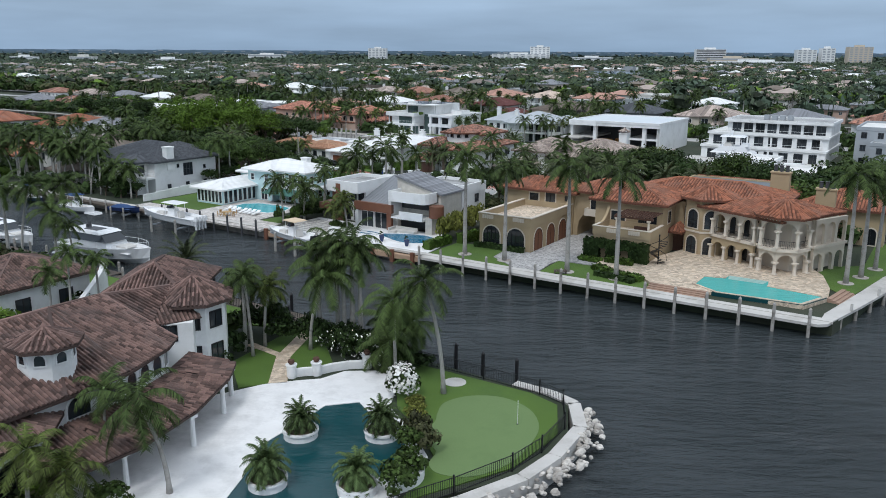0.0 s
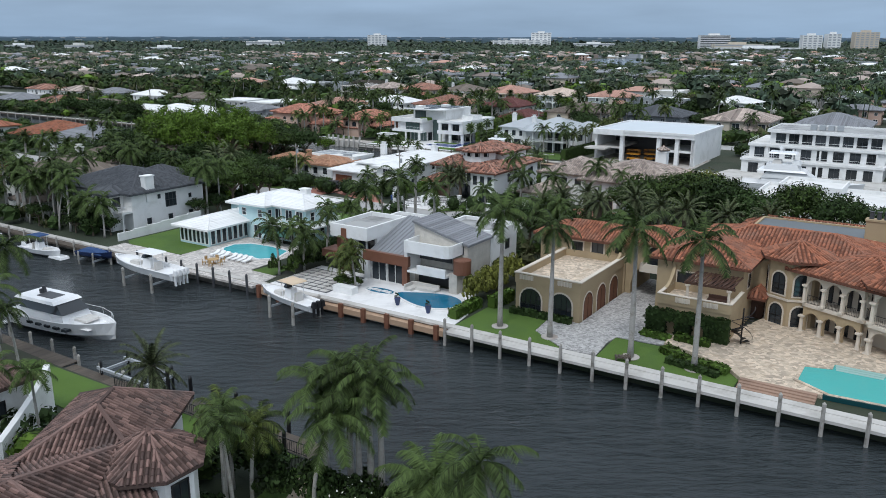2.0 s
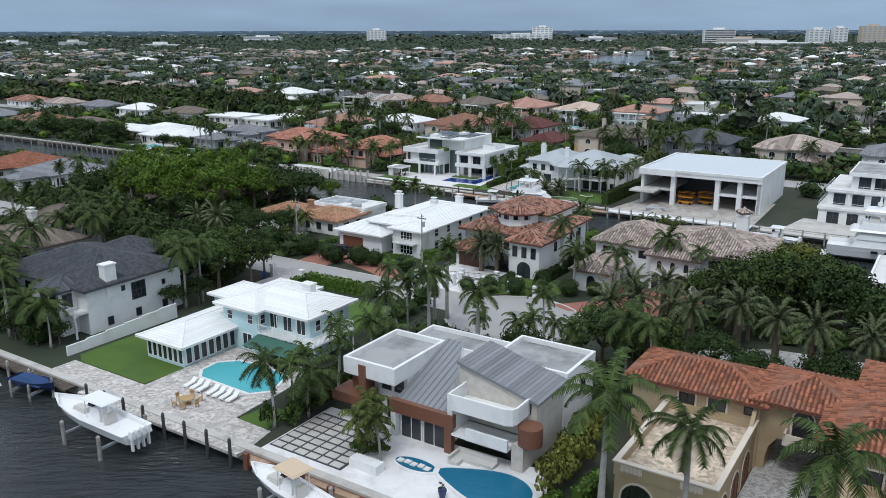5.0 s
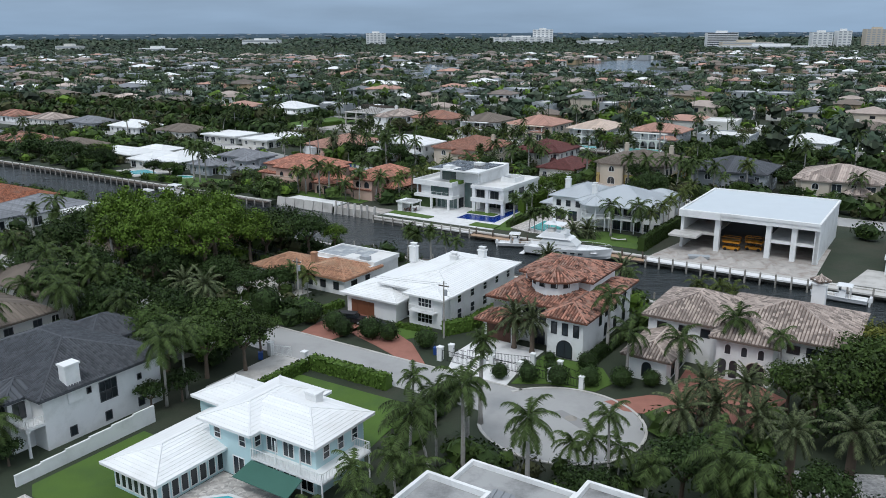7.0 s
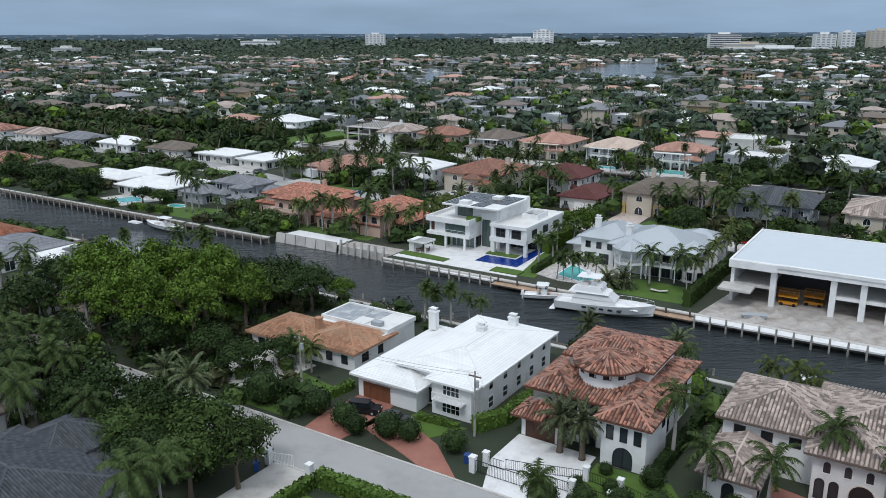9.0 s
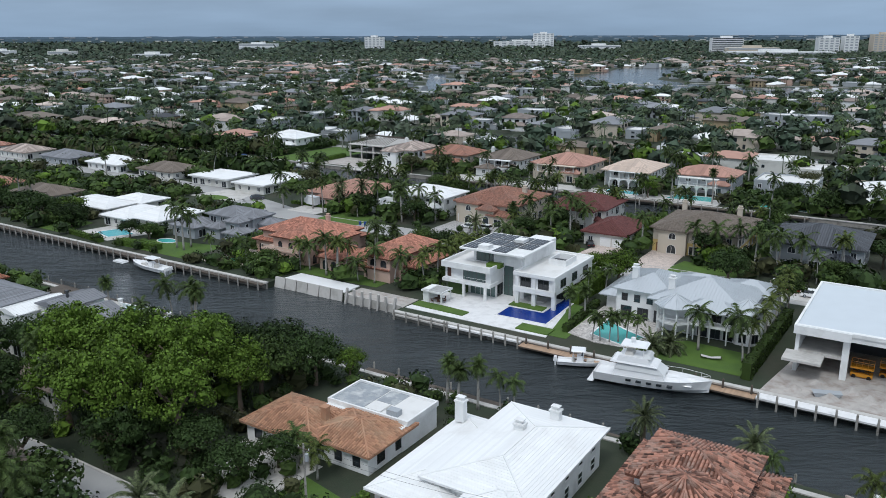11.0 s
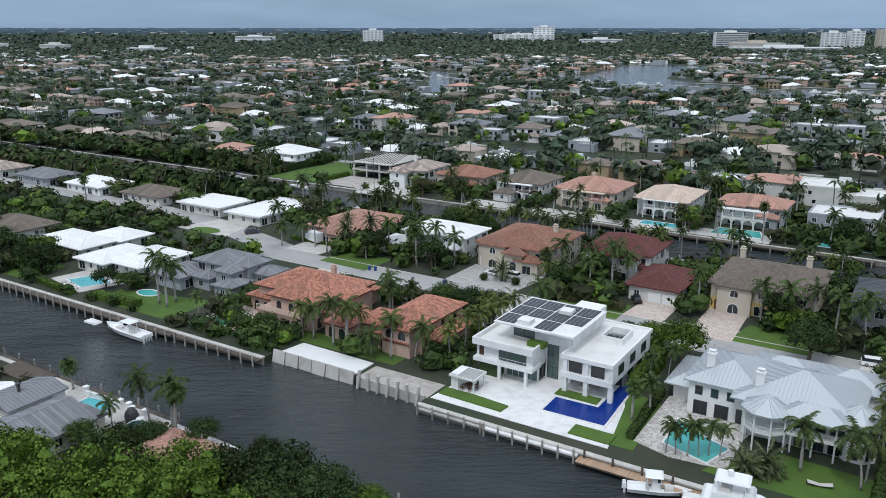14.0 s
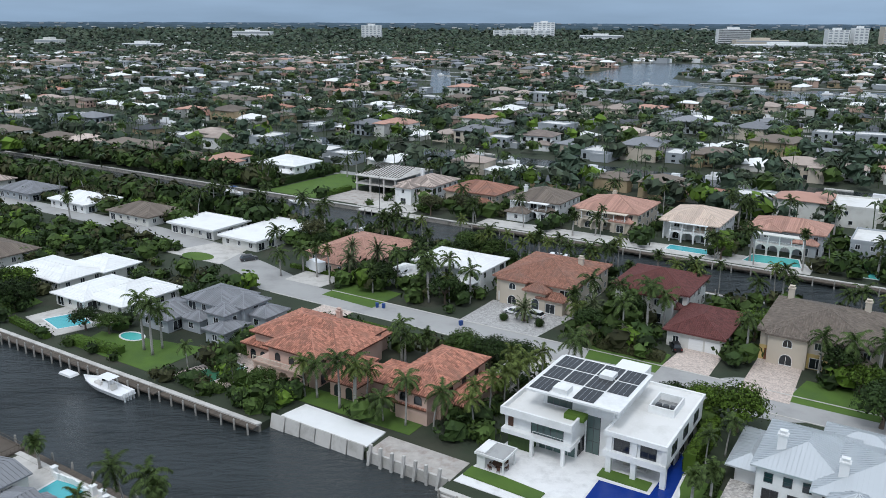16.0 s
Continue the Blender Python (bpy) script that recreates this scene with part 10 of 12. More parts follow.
def cruiser(label, u, v, turn, L=16.0, fly=True, roof=GELCOAT):
    """A motor yacht with cabin, covered or dark glass, upper deck and rails; origin at the stern."""
    cover = CANVASWHITE if fly else PANE
    b = thing("motor_yacht", label, "yacht", u, v, 0, turn, "motor yachts")
    hm, dk = hull(L, L * .29, L * .12, 16, .3)
    part("hull", hm, GELCOAT, b)
    part("deck", dk, GELCOAT, b)
    H = L * .12
    part("foredeck", rbox(L * .55, -L * .095, H * .9, L * .86, L * .095, H * 1.22, .5), GELCOAT, b)
    part("cabin", rbox(L * .16, -L * .115, H * .7, L * .66, L * .115, H * 1.55, .14), GELCOAT, b)
    part("cabin_glass", rbox(L * .18, -L * .108, H * 1.45, L * .63, L * .108, H * 1.95, .22), cover, b)
    part("cabin_roof", rbox(L * .14, -L * .11, H * 1.95, L * .56, L * .11, H * 2.1, .1), roof, b)
    for k in range(5):
        part("porthole", Mb().box(L * (.3 + .09 * k), -L * .147, H * .72, L * (.345 + .09 * k), -L * .10, H * .86), PANE, b)
    if fly:
        part("upper_deck", rbox(L * .2, -L * .1, H * 2.1, L * .5, L * .1, H * 2.5, .12), GELCOAT, b)
        part("upper_screen", rbox(L * .42, -L * .085, H * 2.5, L * .5, L * .085, H * 2.75, .3), cover, b)
        part("seat", rbox(L * .26, -L * .06, H * 2.5, L * .34, L * .06, H * 2.75, .2), CUSHION, b)
        part("hardtop", rbox(L * .22, -L * .085, H * 3.25, L * .46, L * .085, H * 3.35, .1), GELCOAT, b)
        for x in (.25, .43):
            for s in (-1, 1):
                part("top_support", Mb().tube([(L * x, s * L * .075, H * 2.4), (L * x, s * L * .07, H * 3.25)], .06, 5), TRIM, b)
        part("radar", Mb().cyl(L * .32, 0, H * 3.35, H * 3.55, .3, .25).cyl(L * .32, 0, H * 3.55, H * 3.75, .45, .35), GELCOAT, b)
    else:
        part("sun_pad", rbox(L * .68, -L * .06, H * 1.18, L * .8, L * .06, H * 1.28, .1), CUSHION, b)
        part("radar", Mb().cyl(L * .28, 0, H * 2.1, H * 2.35, .2).cyl(L * .28, .4, H * 2.1, H * 2.5, .3, .2), DARKGREY, b)
        part("roof_hatch", Mb().box(L * .3, -L * .05, H * 2.08, L * .46, L * .05, H * 2.125), DARKGREY, b)
    rail = [(L * .55, L * .135, H * 1.15), (L * .75, L * .115, H * 1.25), (L * .92, L * .05, H * 1.36), (L * 1.0, 0, H * 1.4)]
    for s in (-1, 1):
        part("bow_rail", Mb().tube([(x, s * y, z + .7) for x, y, z in rail], .03, 4), TRIM, b)
        for x, y, z in rail:
            part("stanchion", Mb().tube([(x, s * y, z), (x, s * y, z + .7)], .025, 4), TRIM, b)
    part("swim_platform", rbox(-1.0, -L * .12, .25, .05, L * .12, .4, .05), GELCOAT, b)
    return b


cruiser("white motor yacht with dark wraparound glass at the near dock", -112.2, 70.0, 4, 17.0, False)
cruiser("white yacht with dark glass moored behind the near yacht", -132, 67.6, 2, 14, False)
cruiser("white sport-fishing yacht with a flybridge at the timber dock", -131.0, 209.0, 7, 18.0, True)
cruiser("large white motor yacht moored before the three-storey house", -60, 204.6, 4, 24.0, True)
cruiser("white cruiser behind the tan house on the third canal", -214, 326.8, 3, 14, False)
sl = thing("sailing_yacht", "sailing yacht with a tall mast on the third canal", "yacht", -279, 327.5, 0, 3, "motor yachts")
hm, dk = hull(14, 3.8, 1.3, 14, .1, .7)
part("hull", hm, GELCOAT, sl)
part("deck", dk, GELCOAT, sl)
part("cabin", rbox(4, -1, 1.0, 9, 1, 1.9, .25), GELCOAT, sl)
part("mast", Mb().cyl(7.5, 0, 1.2, 19, .11, .07), DARKGREY, sl)
part("boom", Mb().tube([(7.4, 0, 2.6), (2.2, 0, 2.7)], .1, 5), DARKGREY, sl)
part("rigging", Mb().tube([(7.5, 0, 18.8), (13.8, 0, 1.9)], .03, 3).tube([(7.5, 0, 18.8), (.2, 0, 1.5)], .03, 3), DARKGREY, sl)
lf = thing("boat_lift", "empty metal boat-lift frame over the water", "boat lift", -84, 65.6, .2)
for y in (-1.5, 1.5):
    part("rail", Mb().box(-4, y - .12, 1.4, 4, y + .12, 1.65), GREYWALL, lf)
for x in (-3.4, 3.4):
    part("cross_beam", Mb().box(x - .1, -1.6, 1.15, x + .1, 1.6, 1.4), GREYWALL, lf)
    for y in (-1.5, 1.5):
        pile(lf, x, y, -2, 2.2, .13, BLACK)


# ---- cars ----
def car(label, u, v, turn, paint, suv=False, z=G + .09):
    c = thing("car", label, "car", u, v, z, turn, "parked cars")
    L, W, H = (4.8, 1.95, 1.0) if suv else (4.6, 1.85, .82)
    b = Mb()
    b.add([(-L / 2, -W / 2, .3), (L / 2, -W / 2, .3), (L / 2, W / 2, .3), (-L / 2, W / 2, .3), (-L / 2 + .05, -W / 2 + .04, H), (L / 2 - .1, -W / 2 + .08, H - .12), (L / 2 - .1, W / 2 - .08, H - .12), (-L / 2 + .05, W / 2 - .04, H)],
          [(3, 2, 1, 0), (4, 5, 6, 7), (0, 1, 5, 4), (1, 2, 6, 5), (2, 3, 7, 6), (3, 0, 4, 7)])
    part("body", b, paint, c)
    x0, x1 = (-L / 2 + .15, L * .22) if suv else (-L * .36, L * .18)
    part("cabin_glass", rbox(x0, -W / 2 + .1, H, x1 + .3, W / 2 - .1, H + .6, .28), PANE, c)
    part("roof", rbox(x0 + .35, -W / 2 + .24, H + .58, x1 - .1, W / 2 - .24, H + .66, .06), paint, c)
    for x in (-L * .31, L * .31):
        for s in (-1, 1):
            w = part("wheel", Mb().tube([(x, s * W / 2 - s * .2, .33), (x, s * W / 2 + s * .02, .33)], .33, 12), BLACK, c)
            part("rim", Mb().tube([(x, s * W / 2 + s * .021, .33), (x, s * W / 2 + s * .03, .33)], .2, 8), GREYWALL, w)
    for s in (-1, 1):
        part("headlight", Mb().box(L / 2 - .14, s * W * .34 - .16, .58, L / 2 - .02, s * W * .34 + .16, .72), TRIM, c)
        part("tail_light", Mb().box(-L / 2 - .02, s * W * .34 - .16, .62, -L / 2 + .08, s * W * .34 + .16, .78), CARRED, c)
    return c


car("black off-road car parked on a brick drive", -133.2, 152.6, 20, BLACK, True)
car("dark saloon parked on a brick drive", -128.0, 152.4, 20, DARKGREY)
car("white sports saloon parked on a paved forecourt", -200.6, 283.8, 172, GELCOAT)
car("white sport utility car parked on a forecourt", -195.6, 284.2, 175, GELCOAT, True)
car("black car parked beside the garage", -163.2, 283.6, 120, BLACK)
car("white car parked in a bay", -113.8, 272.6, 10, GELCOAT, True)
car("red car parked in a bay", -110.0, 270.8, 8, CARRED)
car("white car parked in a bay", -107.0, 268.8, 8, GELCOAT, True)
car("dark car parked on a pale drive", -282, 281, 60, DARKGREY, True)
vn = thing("box_van", "white box van parked beside the coral house", "van", -259.4, 283, G + .09, 165)
part("box", Mb().box(-3.2, -1.15, .7, 1.6, 1.15, 3.3), GELCOAT, vn)
part("cab", rbox(1.65, -1.0, .5, 3.4, 1.0, 2.3, .2), GELCOAT, vn)
for x in (-2.2, 2.4):
    for s in (-1, 1):
        part("wheel", Mb().tube([(x, s * .85, .4), (x, s * 1.1, .4)], .4, 10), BLACK, vn)


# ---- terrace furniture and small things ----
def lounger(u, v, turn):
    t = thing("sun_lounger", "white sun lounger on the pool terrace", "sun lounger", u, v, G + .1, turn, "sun loungers")
    part("frame", Mb().box(-.34, -1.0, .24, .34, 1.0, .3), TRIM, t)
    part("mattress", Mb().box(-.32, -.98, .3, .32, .35, .4), TRIM, t)
    o = part("backrest", Mb().box(-.32, 0, 0, .32, .72, .1), TRIM, t)
    o.matrix_basis = pose(0, .35, .3, 28)
    for x in (-.3, .3):
        for y in (-.85, .85):
            part("leg", Mb().box(x - .03, y - .03, -.02, x + .03, y + .03, .24), TRIM, t)


for k in range(7):
    lounger(-111.6 + k * 1.06 + (.5 if k > 2 else 0), 99.9 + .05 * (k % 2), 8)


def table_set(u, v, m, r=.8, n=6, lab="round teak dining table on the terrace"):
    t = thing("round_table", lab, "table", u, v, G + .1)
    part("tabletop", Mb().cyl(0, 0, .68, .74, r, n=18), m, t)
    part("pedestal", Mb().cyl(0, 0, -.02, .68, .12, .08).cyl(0, 0, -.02, .05, .4), m, t)
    for k in range(n):
        a = 2 * math.pi * k / n
        c = thing("dining_chair", "teak dining chair round the terrace table", "chair", u + (r + .55) * math.cos(a), v + (r + .55) * math.sin(a), G + .1, math.degrees(a) + 90, "chairs round the terrace table")
        part("seat", Mb().box(-.24, -.24, .42, .24, .24, .47), m, c)
        part("backrest", Mb().box(-.24, -.26, .5, .24, -.21, .95), m, c)
        for x in (-.21, .21):
            for y in (-.21, .21):
                part("leg", Mb().box(x - .025, y - .025, -.02, x + .025, y + .025, .42), m, c)


TEAK = mat("teak", (.42, .28, .13), .7, .15, 1, .1)
table_set(-108.2, 96.6, TEAK)
table_set(-172.2, 224.2, DARKWOOD, .9, 6, "dark dining table under the cabana")
sf = thing("outdoor_sofa", "white L-shaped outdoor sofa under the balcony", "sofa", -75.6, 102.6, G + .1)
part("base", Mb().box(-2, -.2, 0, 2, .7, .38).box(-2, -1.2, 0, -1.1, -.2, .38), CUSHION, sf)
part("backrest", Mb().box(-2, .7, 0, 2, .95, .8).box(-2.2, -1.2, 0, -2, .95, .8), CUSHION, sf)
for u, v in ((-75.0, 96.2), (-70.2, 95.8)):
    p_ = thing("plant_pot", "tall navy glazed pot with a small plant", "plant pot", u, v, G + .1, group="glazed pots")
    part("pot", Mb().lathe(0, 0, [(.2, -.02), (.34, .5), (.4, .9), (.36, 1.0)], 12), NAVY, p_)
    part("plant", canopy(.4, 3, 12, .14, 1.0, 3).mesh("plant", LEAF), None, p_).matrix_basis = pose(0, 0, 1.15)
bx = thing("planter_box", "white rectangular planter wall on the terrace edge", "planter", -83.6, 96.6, G + .1)
part("box", Mb().box(-1.6, -.6, 0, 1.6, .6, .9), WHITE, bx)
sn = thing("garden_sculpture", "small wooden lounger on the dock lawn", "bench", -45.6, 94.7, G + .12, 30)
part("seat", Mb().box(-.8, -.35, .3, .8, .35, .4), DEEPWOOD, sn)
for k in range(5):
    part("slat", Mb().box(-.75 + k * .32, -.35, .4, -.6 + k * .32, .35, .5), DEEPWOOD, sn)
for x in (-.7, .7):
    part("leg", Mb().box(x - .05, -.3, -.02, x + .05, .3, .3), DEEPWOOD, sn)
# white garden wall beside the aqua house, gate, piers
gw2 = thing("garden_wall", "white garden wall stepping down to the canal", "wall", -131.6, 105, G)
for k in range(6):
    part("wall_section", Mb().box(-.12, -7.5 + k * 2.8, -.2, .12, -4.7 + k * 2.8, 1.3 + .16 * k), WHITE, gw2)
gt = thing("driveway_gate", "white metal driveway gate between white piers", "gate", -131, 136.2, G)
for x in (-3.4, 3.0):
    part("pier", Mb().box(x - .35, -.35, -.2, x + .35, .35, 1.9).box(x - .42, -.42, 1.9, x + .42, .42, 2.05), WHITE, gt)
railing(gt, [(-3.0, 0), (-.4, .9)], .1, 1.5, TRIM, .18)
gt = thing("driveway_gate", "black metal gate before a white forecourt", "gate", -109.6, 147.6, G)
for x in (-3.6, 3.2):
    part("pier", Mb().box(x - .35, -.35, -.2, x + .35, .35, 1.9).box(x - .42, -.42, 1.9, x + .42, .42, 2.05), WHITE, gt)
railing(gt, [(-3.2, 0), (2.9, 0)], .1, 1.5, BLACK, .2)
fc = thing("fence", "black metal front fence with white piers", "fence", -99, 149.4, G)
for k in range(4):
    x = -7 + k * 4.4
    part("pier", Mb().box(x - .3, -.3, -.2, x + .3, .3, 1.7).box(x - .36, -.36, 1.7, x + .36, .36, 1.82), WHITE, fc)
    if k < 3:
        railing(fc, [(x + .3, 0), (x + 4.1, 0)], .1, 1.2, BLACK, .2)
for u, v in ((-139.6, 149.6), (-114.8, 149.0), (-134.6, 134.4), (-229.4, 270.2), (-227.8, 270.6), (-207, 271)):
    bn = thing("wheelie_bin", "blue wheeled refuse bin at the kerb", "bin", u, v, G + .02, random.uniform(0, 360), "refuse bins")
    part("body", rbox(-.3, -.35, 0, .3, .35, 1.0, -.15), STREAK, bn)
    part("lid", Mb().box(-.36, -.42, 1.0, .36, .42, 1.08), STREAK, bn)
# street poles and wires
POLES = [(-179.6, 157.2, 9.6), (-143.4, 151.8, 9.4), (-117.3, 154.9, 9.0)]
for u, v, hh in POLES:
    p_ = thing("utility_pole", "grey wooden utility pole with a crossarm", "utility pole", u, v, G - .1, group="utility poles")
    part("pole", Mb().cyl(0, 0, 0, hh, .16, .1, 8), PILE, p_)
    part("crossarm", Mb().box(-.9, -.06, hh - .8, .9, .06, hh - .65), DEEPWOOD, p_)
    part("transformer", Mb().cyl(.3, .1, hh - 2.2, hh - 1.3, .22, n=10), GREYWALL, p_)
    for x in (-.8, 0, .8):
        part("insulator", Mb().cyl(x, 0, hh - .65, hh - .45, .05, n=6), TRIM, p_)
for (ua, va, ha), (ub, vb, hb) in zip(POLES, POLES[1:]):
    for off in (-.8, .8):
        pts = [(ua + (ub - ua) * t + off * .3, va + (vb - va) * t + off * .6, ha - .45 + (hb - ha) * t - 1.6 * 4 * t * (1 - t) * .35) for t in [i / 10 for i in range(11)]]
        solid("overhead_wire", Mb().tube(pts, .016, 3), BLACK, "thin black overhead wire between poles", "wire", z=G - .1, group="overhead wires")
# site clutter
rb = random.Random(9)
for k in range(9):
    m_ = Mb().cyl(0, 0, 0, rb.uniform(.5, 1.1), rb.uniform(.9, 1.9), .15, 9)
    solid("sand_mound", m_, RUBBLE, "heap of pale sand and rubble on the site", "sand mound", -102 + k * 2.6, 217.5 + rb.uniform(0, 6), G + .1, rb.uniform(0, 360), "sand mounds")
sk = thing("skip", "long grey metal trough of site waste", "skip", -97.4, 218.2, G + .12, 20)
part("body", rbox(-1.6, -.6, 0, 1.6, .6, .7, -.25), GREYWALL, sk)
hk = thing("hammock", "white net hammock spread on the lawn", "hammock", -116.2, 223.6, G + .5, 12)
part("net", Mb().add([(-1.6, -.5, .1), (1.6, -.5, .1), (1.6, .5, .1), (-1.6, .5, .1), (0, -.4, -.15), (0, .4, -.15)], [(0, 4, 5, 3), (4, 1, 2, 5)]), CUSHION, hk)
for x in (-1.7, 1.7):
    part("post", Mb().cyl(x, 0, -.5, .2, .05, n=6), DEEPWOOD, hk)

ft = thing("garden_fountain", "round white fountain basin with a white urn on red pavers", "fountain", -208.2, 183.6, G + .1)
part("basin", Mb().cyl(0, 0, 0, .7, 1.5, 1.7, 24).cyl(0, 0, .7, .85, 1.9, 1.9, 24), TRIM, ft)
part("water_surface", Mb().cyl(0, 0, .86, .88, 1.55, n=24), POOLDARK, ft)
part("urn", Mb().lathe(.3, .5, [(.3, .8), (.2, 1.2), (.5, 1.7), (.62, 1.9), (.3, 1.95)], 14), TRIM, ft)
for k, (u, v) in enumerate(((-216.8, 187.0), (-214.6, 187.0), (-213.0, 186.4), (-210.4, 186.8), (-226, 187.0))):
    pt = thing("garden_pillar", "white stucco pillar of a waterside wall", "pillar", u, v, G, group="white garden pillars")
    part("shaft", Mb().box(-.35, -.35, 0, .35, .35, 1.5), WHITE, pt)
    part("cap", Mb().box(-.45, -.45, 1.5, .45, .45, 1.65), WHITE, pt)
cw_ = thing("garden_wall", "low white curved waterside wall", "wall", 0, 0, G)
for k in range(7):
    part("wall_section", Mb().box(-225.6 + k * 1.2, 186.9 - .05 * (k - 3) ** 2, 0, -224.4 + k * 1.2, 187.2 - .05 * (k - 3) ** 2, 1.1 - .06 * (k % 3)), WHITE, cw_)
part("wall_section", Mb().box(-192, 186.8, 0, -189.2, 187.2, .9).box(-186.4, 186.8, 0, -184.4, 187.2, 1.2), WHITE, cw_)
gz = thing("garden_swing_seat", "dark domed garden seat by the canal wall", "garden seat", -211.6, 185.2, G + .1)
part("shell", Mb().lathe(0, 0, [(1.0, .1), (1.1, .8), (.95, 1.5), (.5, 2.1), (.05, 2.3)], 14), DARKGREY, gz)
dk = thing("timber_deck", "weathered raised timber deck with rails by the canal", "deck", -243, 186.4, G)
for k in range(22):
    part("board", Mb().box(-6 + k * .55, -2.4, .25, -5.47 + k * .55, 2.4, .32), DEEPWOOD, dk)
railing(dk, [(-6, 2.3), (6, 2.3), (6, -2.3)], .32, .95, DEEPWOOD, .6)
part("frame", Mb().box(-6, -2.4, 0, 6.1, 2.4, .24), DEEPWOOD, dk)
# ---- planting ----
random.seed(21)
# royal palms along the mansion's dock
for u, v, hh in ((-60.9, 96.6, 13.6), (-54.7, 96.6, 12.4), (-45.3, 96.0, 13.6), (-38.9, 96.4, 13.2), (-14.9, 110.2, 13.6), (-13.7, 114.2, 12.6), (-12.6, 119.6, 11.6)):
    palm("royal", u, v, hh, group="royal palms by the mansion", spread=1.15)
    sheet("palm_bed", circle(u, v, .95, .95, 14), G + .13, RUBBLE, "round stone-edged bed at a palm's foot", "planting bed")
# near point: coconut and cluster palms
for u, v, hh, k in ((-54.3, 59.5, 8.8, "royal"), (-52.5, 60.0, 9.8, "royal"), (-51.6, 59.8, 9.0, "royal"), (-51.0, 60.4, 10.2, "royal"), (-50.4, 60.8, 9.2, "royal"), (-53.7, 57.4, 7.4, "coconut"), (-43.2, 56.6, 7.6, "coconut"), (-37.9, 55.9, 10.0, "coconut"),
                    (-46.9, 59.6, 3.0, "coconut"), (-45.6, 59.9, 3.6, "coconut"), (-44.4, 59.0, 2.4, "coconut"), (-48.0, 60.2, 3.2, "coconut"), (-58.5, 53.7, 7.4, "slender"), (-56.9, 53.2, 7.8, "slender"), (-59.3, 54.6, 6.8, "slender"), (-57.8, 55.6, 6.2, "golden"), (-60.6, 56.4, 6.0, "golden"), (-59.6, 58.6, 5.0, "slender"),
                    (-43.9, 33.6, 6.6, "coconut"), (-52.2, 24.2, 6.0, "golden"), (-47.6, 26.8, 5.2, "golden"), (-50.0, 33.4, 5.6, "slender"), (-45.0, 27.8, 4.2, "golden"),
                    (-80.6, 50.4, 7.0, "slender"), (-79.6, 53.2, 6.2, "slender"), (-73.8, 60.0, 5.4, "date"), (-77.0, 46.2, 6.6, "slender"), (-103.2, 62.8, 10.6, "coconut"), (-107.4, 60.6, 10.2, "coconut"), (-111.8, 61.2, 9.6, "royal"), (-98.6, 60.4, 8.2, "coconut"), (-93.4, 59.4, 7.0, "slender")):
    palm(k, u, v, hh, group="palms of the point", spread=.98)
for u, v in ((-42.3, 43.8), (-37.4, 47.0), (-39.4, 37.6), (-34.2, 40.2)):
    e = palm("pygmy", u, v, 1.0, G + .7, group="planter palms")
for u, v, r_, hh in ((-52.0, 58.6, 1.5, 2.6), (-50.4, 58.2, 1.6, 2.8), (-48.8, 58.0, 1.5, 2.5), (-47.2, 58.2, 1.5, 2.4), (-45.6, 58.4, 1.4, 2.2)):
    shrub(u, v, r_, hh, LEAF, "dark shrub dotted with white blossom")
    random.seed(int(-u * 10))
    fb = Mb()
    tuft(fb, (0, 0, hh * .45), r_ * 1.02, 60, .16, 1.0)
    solid("blossom", fb, FLOWER, "white blossoms on a garden shrub", "flowers", u, v, G, kind="stuff")
shrub(-40.4, 53.6, 1.3, 2.8, LEAFMID, "tall shrub covered in white blossom")
fb = Mb()
tuft(fb, (0, 0, 1.4), 1.35, 420, .22, 1.15)
solid("blossom", fb, FLOWER, "dense white blossom on a tall shrub", "flowers", -40.4, 53.6, G, kind="stuff")
for u, v, r_, hh, m in ((-35.0, 48.0, 1.2, 2.4, OLIVELEAF), (-33.6, 46.8, 1.3, 2.4, OLIVELEAF), (-32.4, 43.0, 1.5, 2.4, LEAFMID), (-34.2, 46.0, 1.2, 2.2, LEAFMID), (-31.8, 41.4, 1.4, 2.2, LEAFMID), (-37.8, 51.8, .9, .9, BAMBOO), (-38.6, 52.8, .9, .9, BAMBOO), (-37.0, 50.8, .9, .8, BAMBOO),
                        (-58.6, 52.2, 1.5, 2.6, LEAF), (-57.6, 49.8, 1.3, 2.2, LEAF), (-60.4, 59.2, 1.6, 3.0, LEAFMID), (-62.0, 57.6, 1.8, 3.2, LEAF), (-44.2, 59.2, 1.3, 1.8, LEAF), (-42.2, 59.2, 1.2, 1.6, LEAF), (-45.2, 30.0, 1.5, 2.0, LEAFMID), (-49.2, 28.6, 1.6, 2.2, LEAFLIGHT), (-53.4, 33.4, 1.2, 1.6, LEAFMID)):
    shrub(u, v, r_, hh, m)
# hedge-clad terrace, mansion hedges
for a, b in ((-46.5, -44.4), (-43.3, -41.6), (-40.2, -37.6)):
    hedge([(a, 104.2), (b, 104.2)], 1.0, 2.0, LEAF, label="dark ivy-clad hedge against the terrace wall")
hedge([(-46.5, 104.2), (-37.6, 104.2)], 1.1, 1.1, LEAF, z=G + 1.9, label="dark ivy-clad hedge top against the terrace wall")
hedge([(-46.6, 102.9), (-43.2, 102.6)], .9, .7)
hedge([(-42.8, 102.6), (-39, 102.4)], 1.0, .7, z=G + .4)
hedge([(-43.0, 99.6), (-39.8, 97.6), (-35.8, 97.0)], 1.3, .8)
hedge([(-41.8, 96.8), (-36.4, 95.7)], 1.0, .7, LEAF)
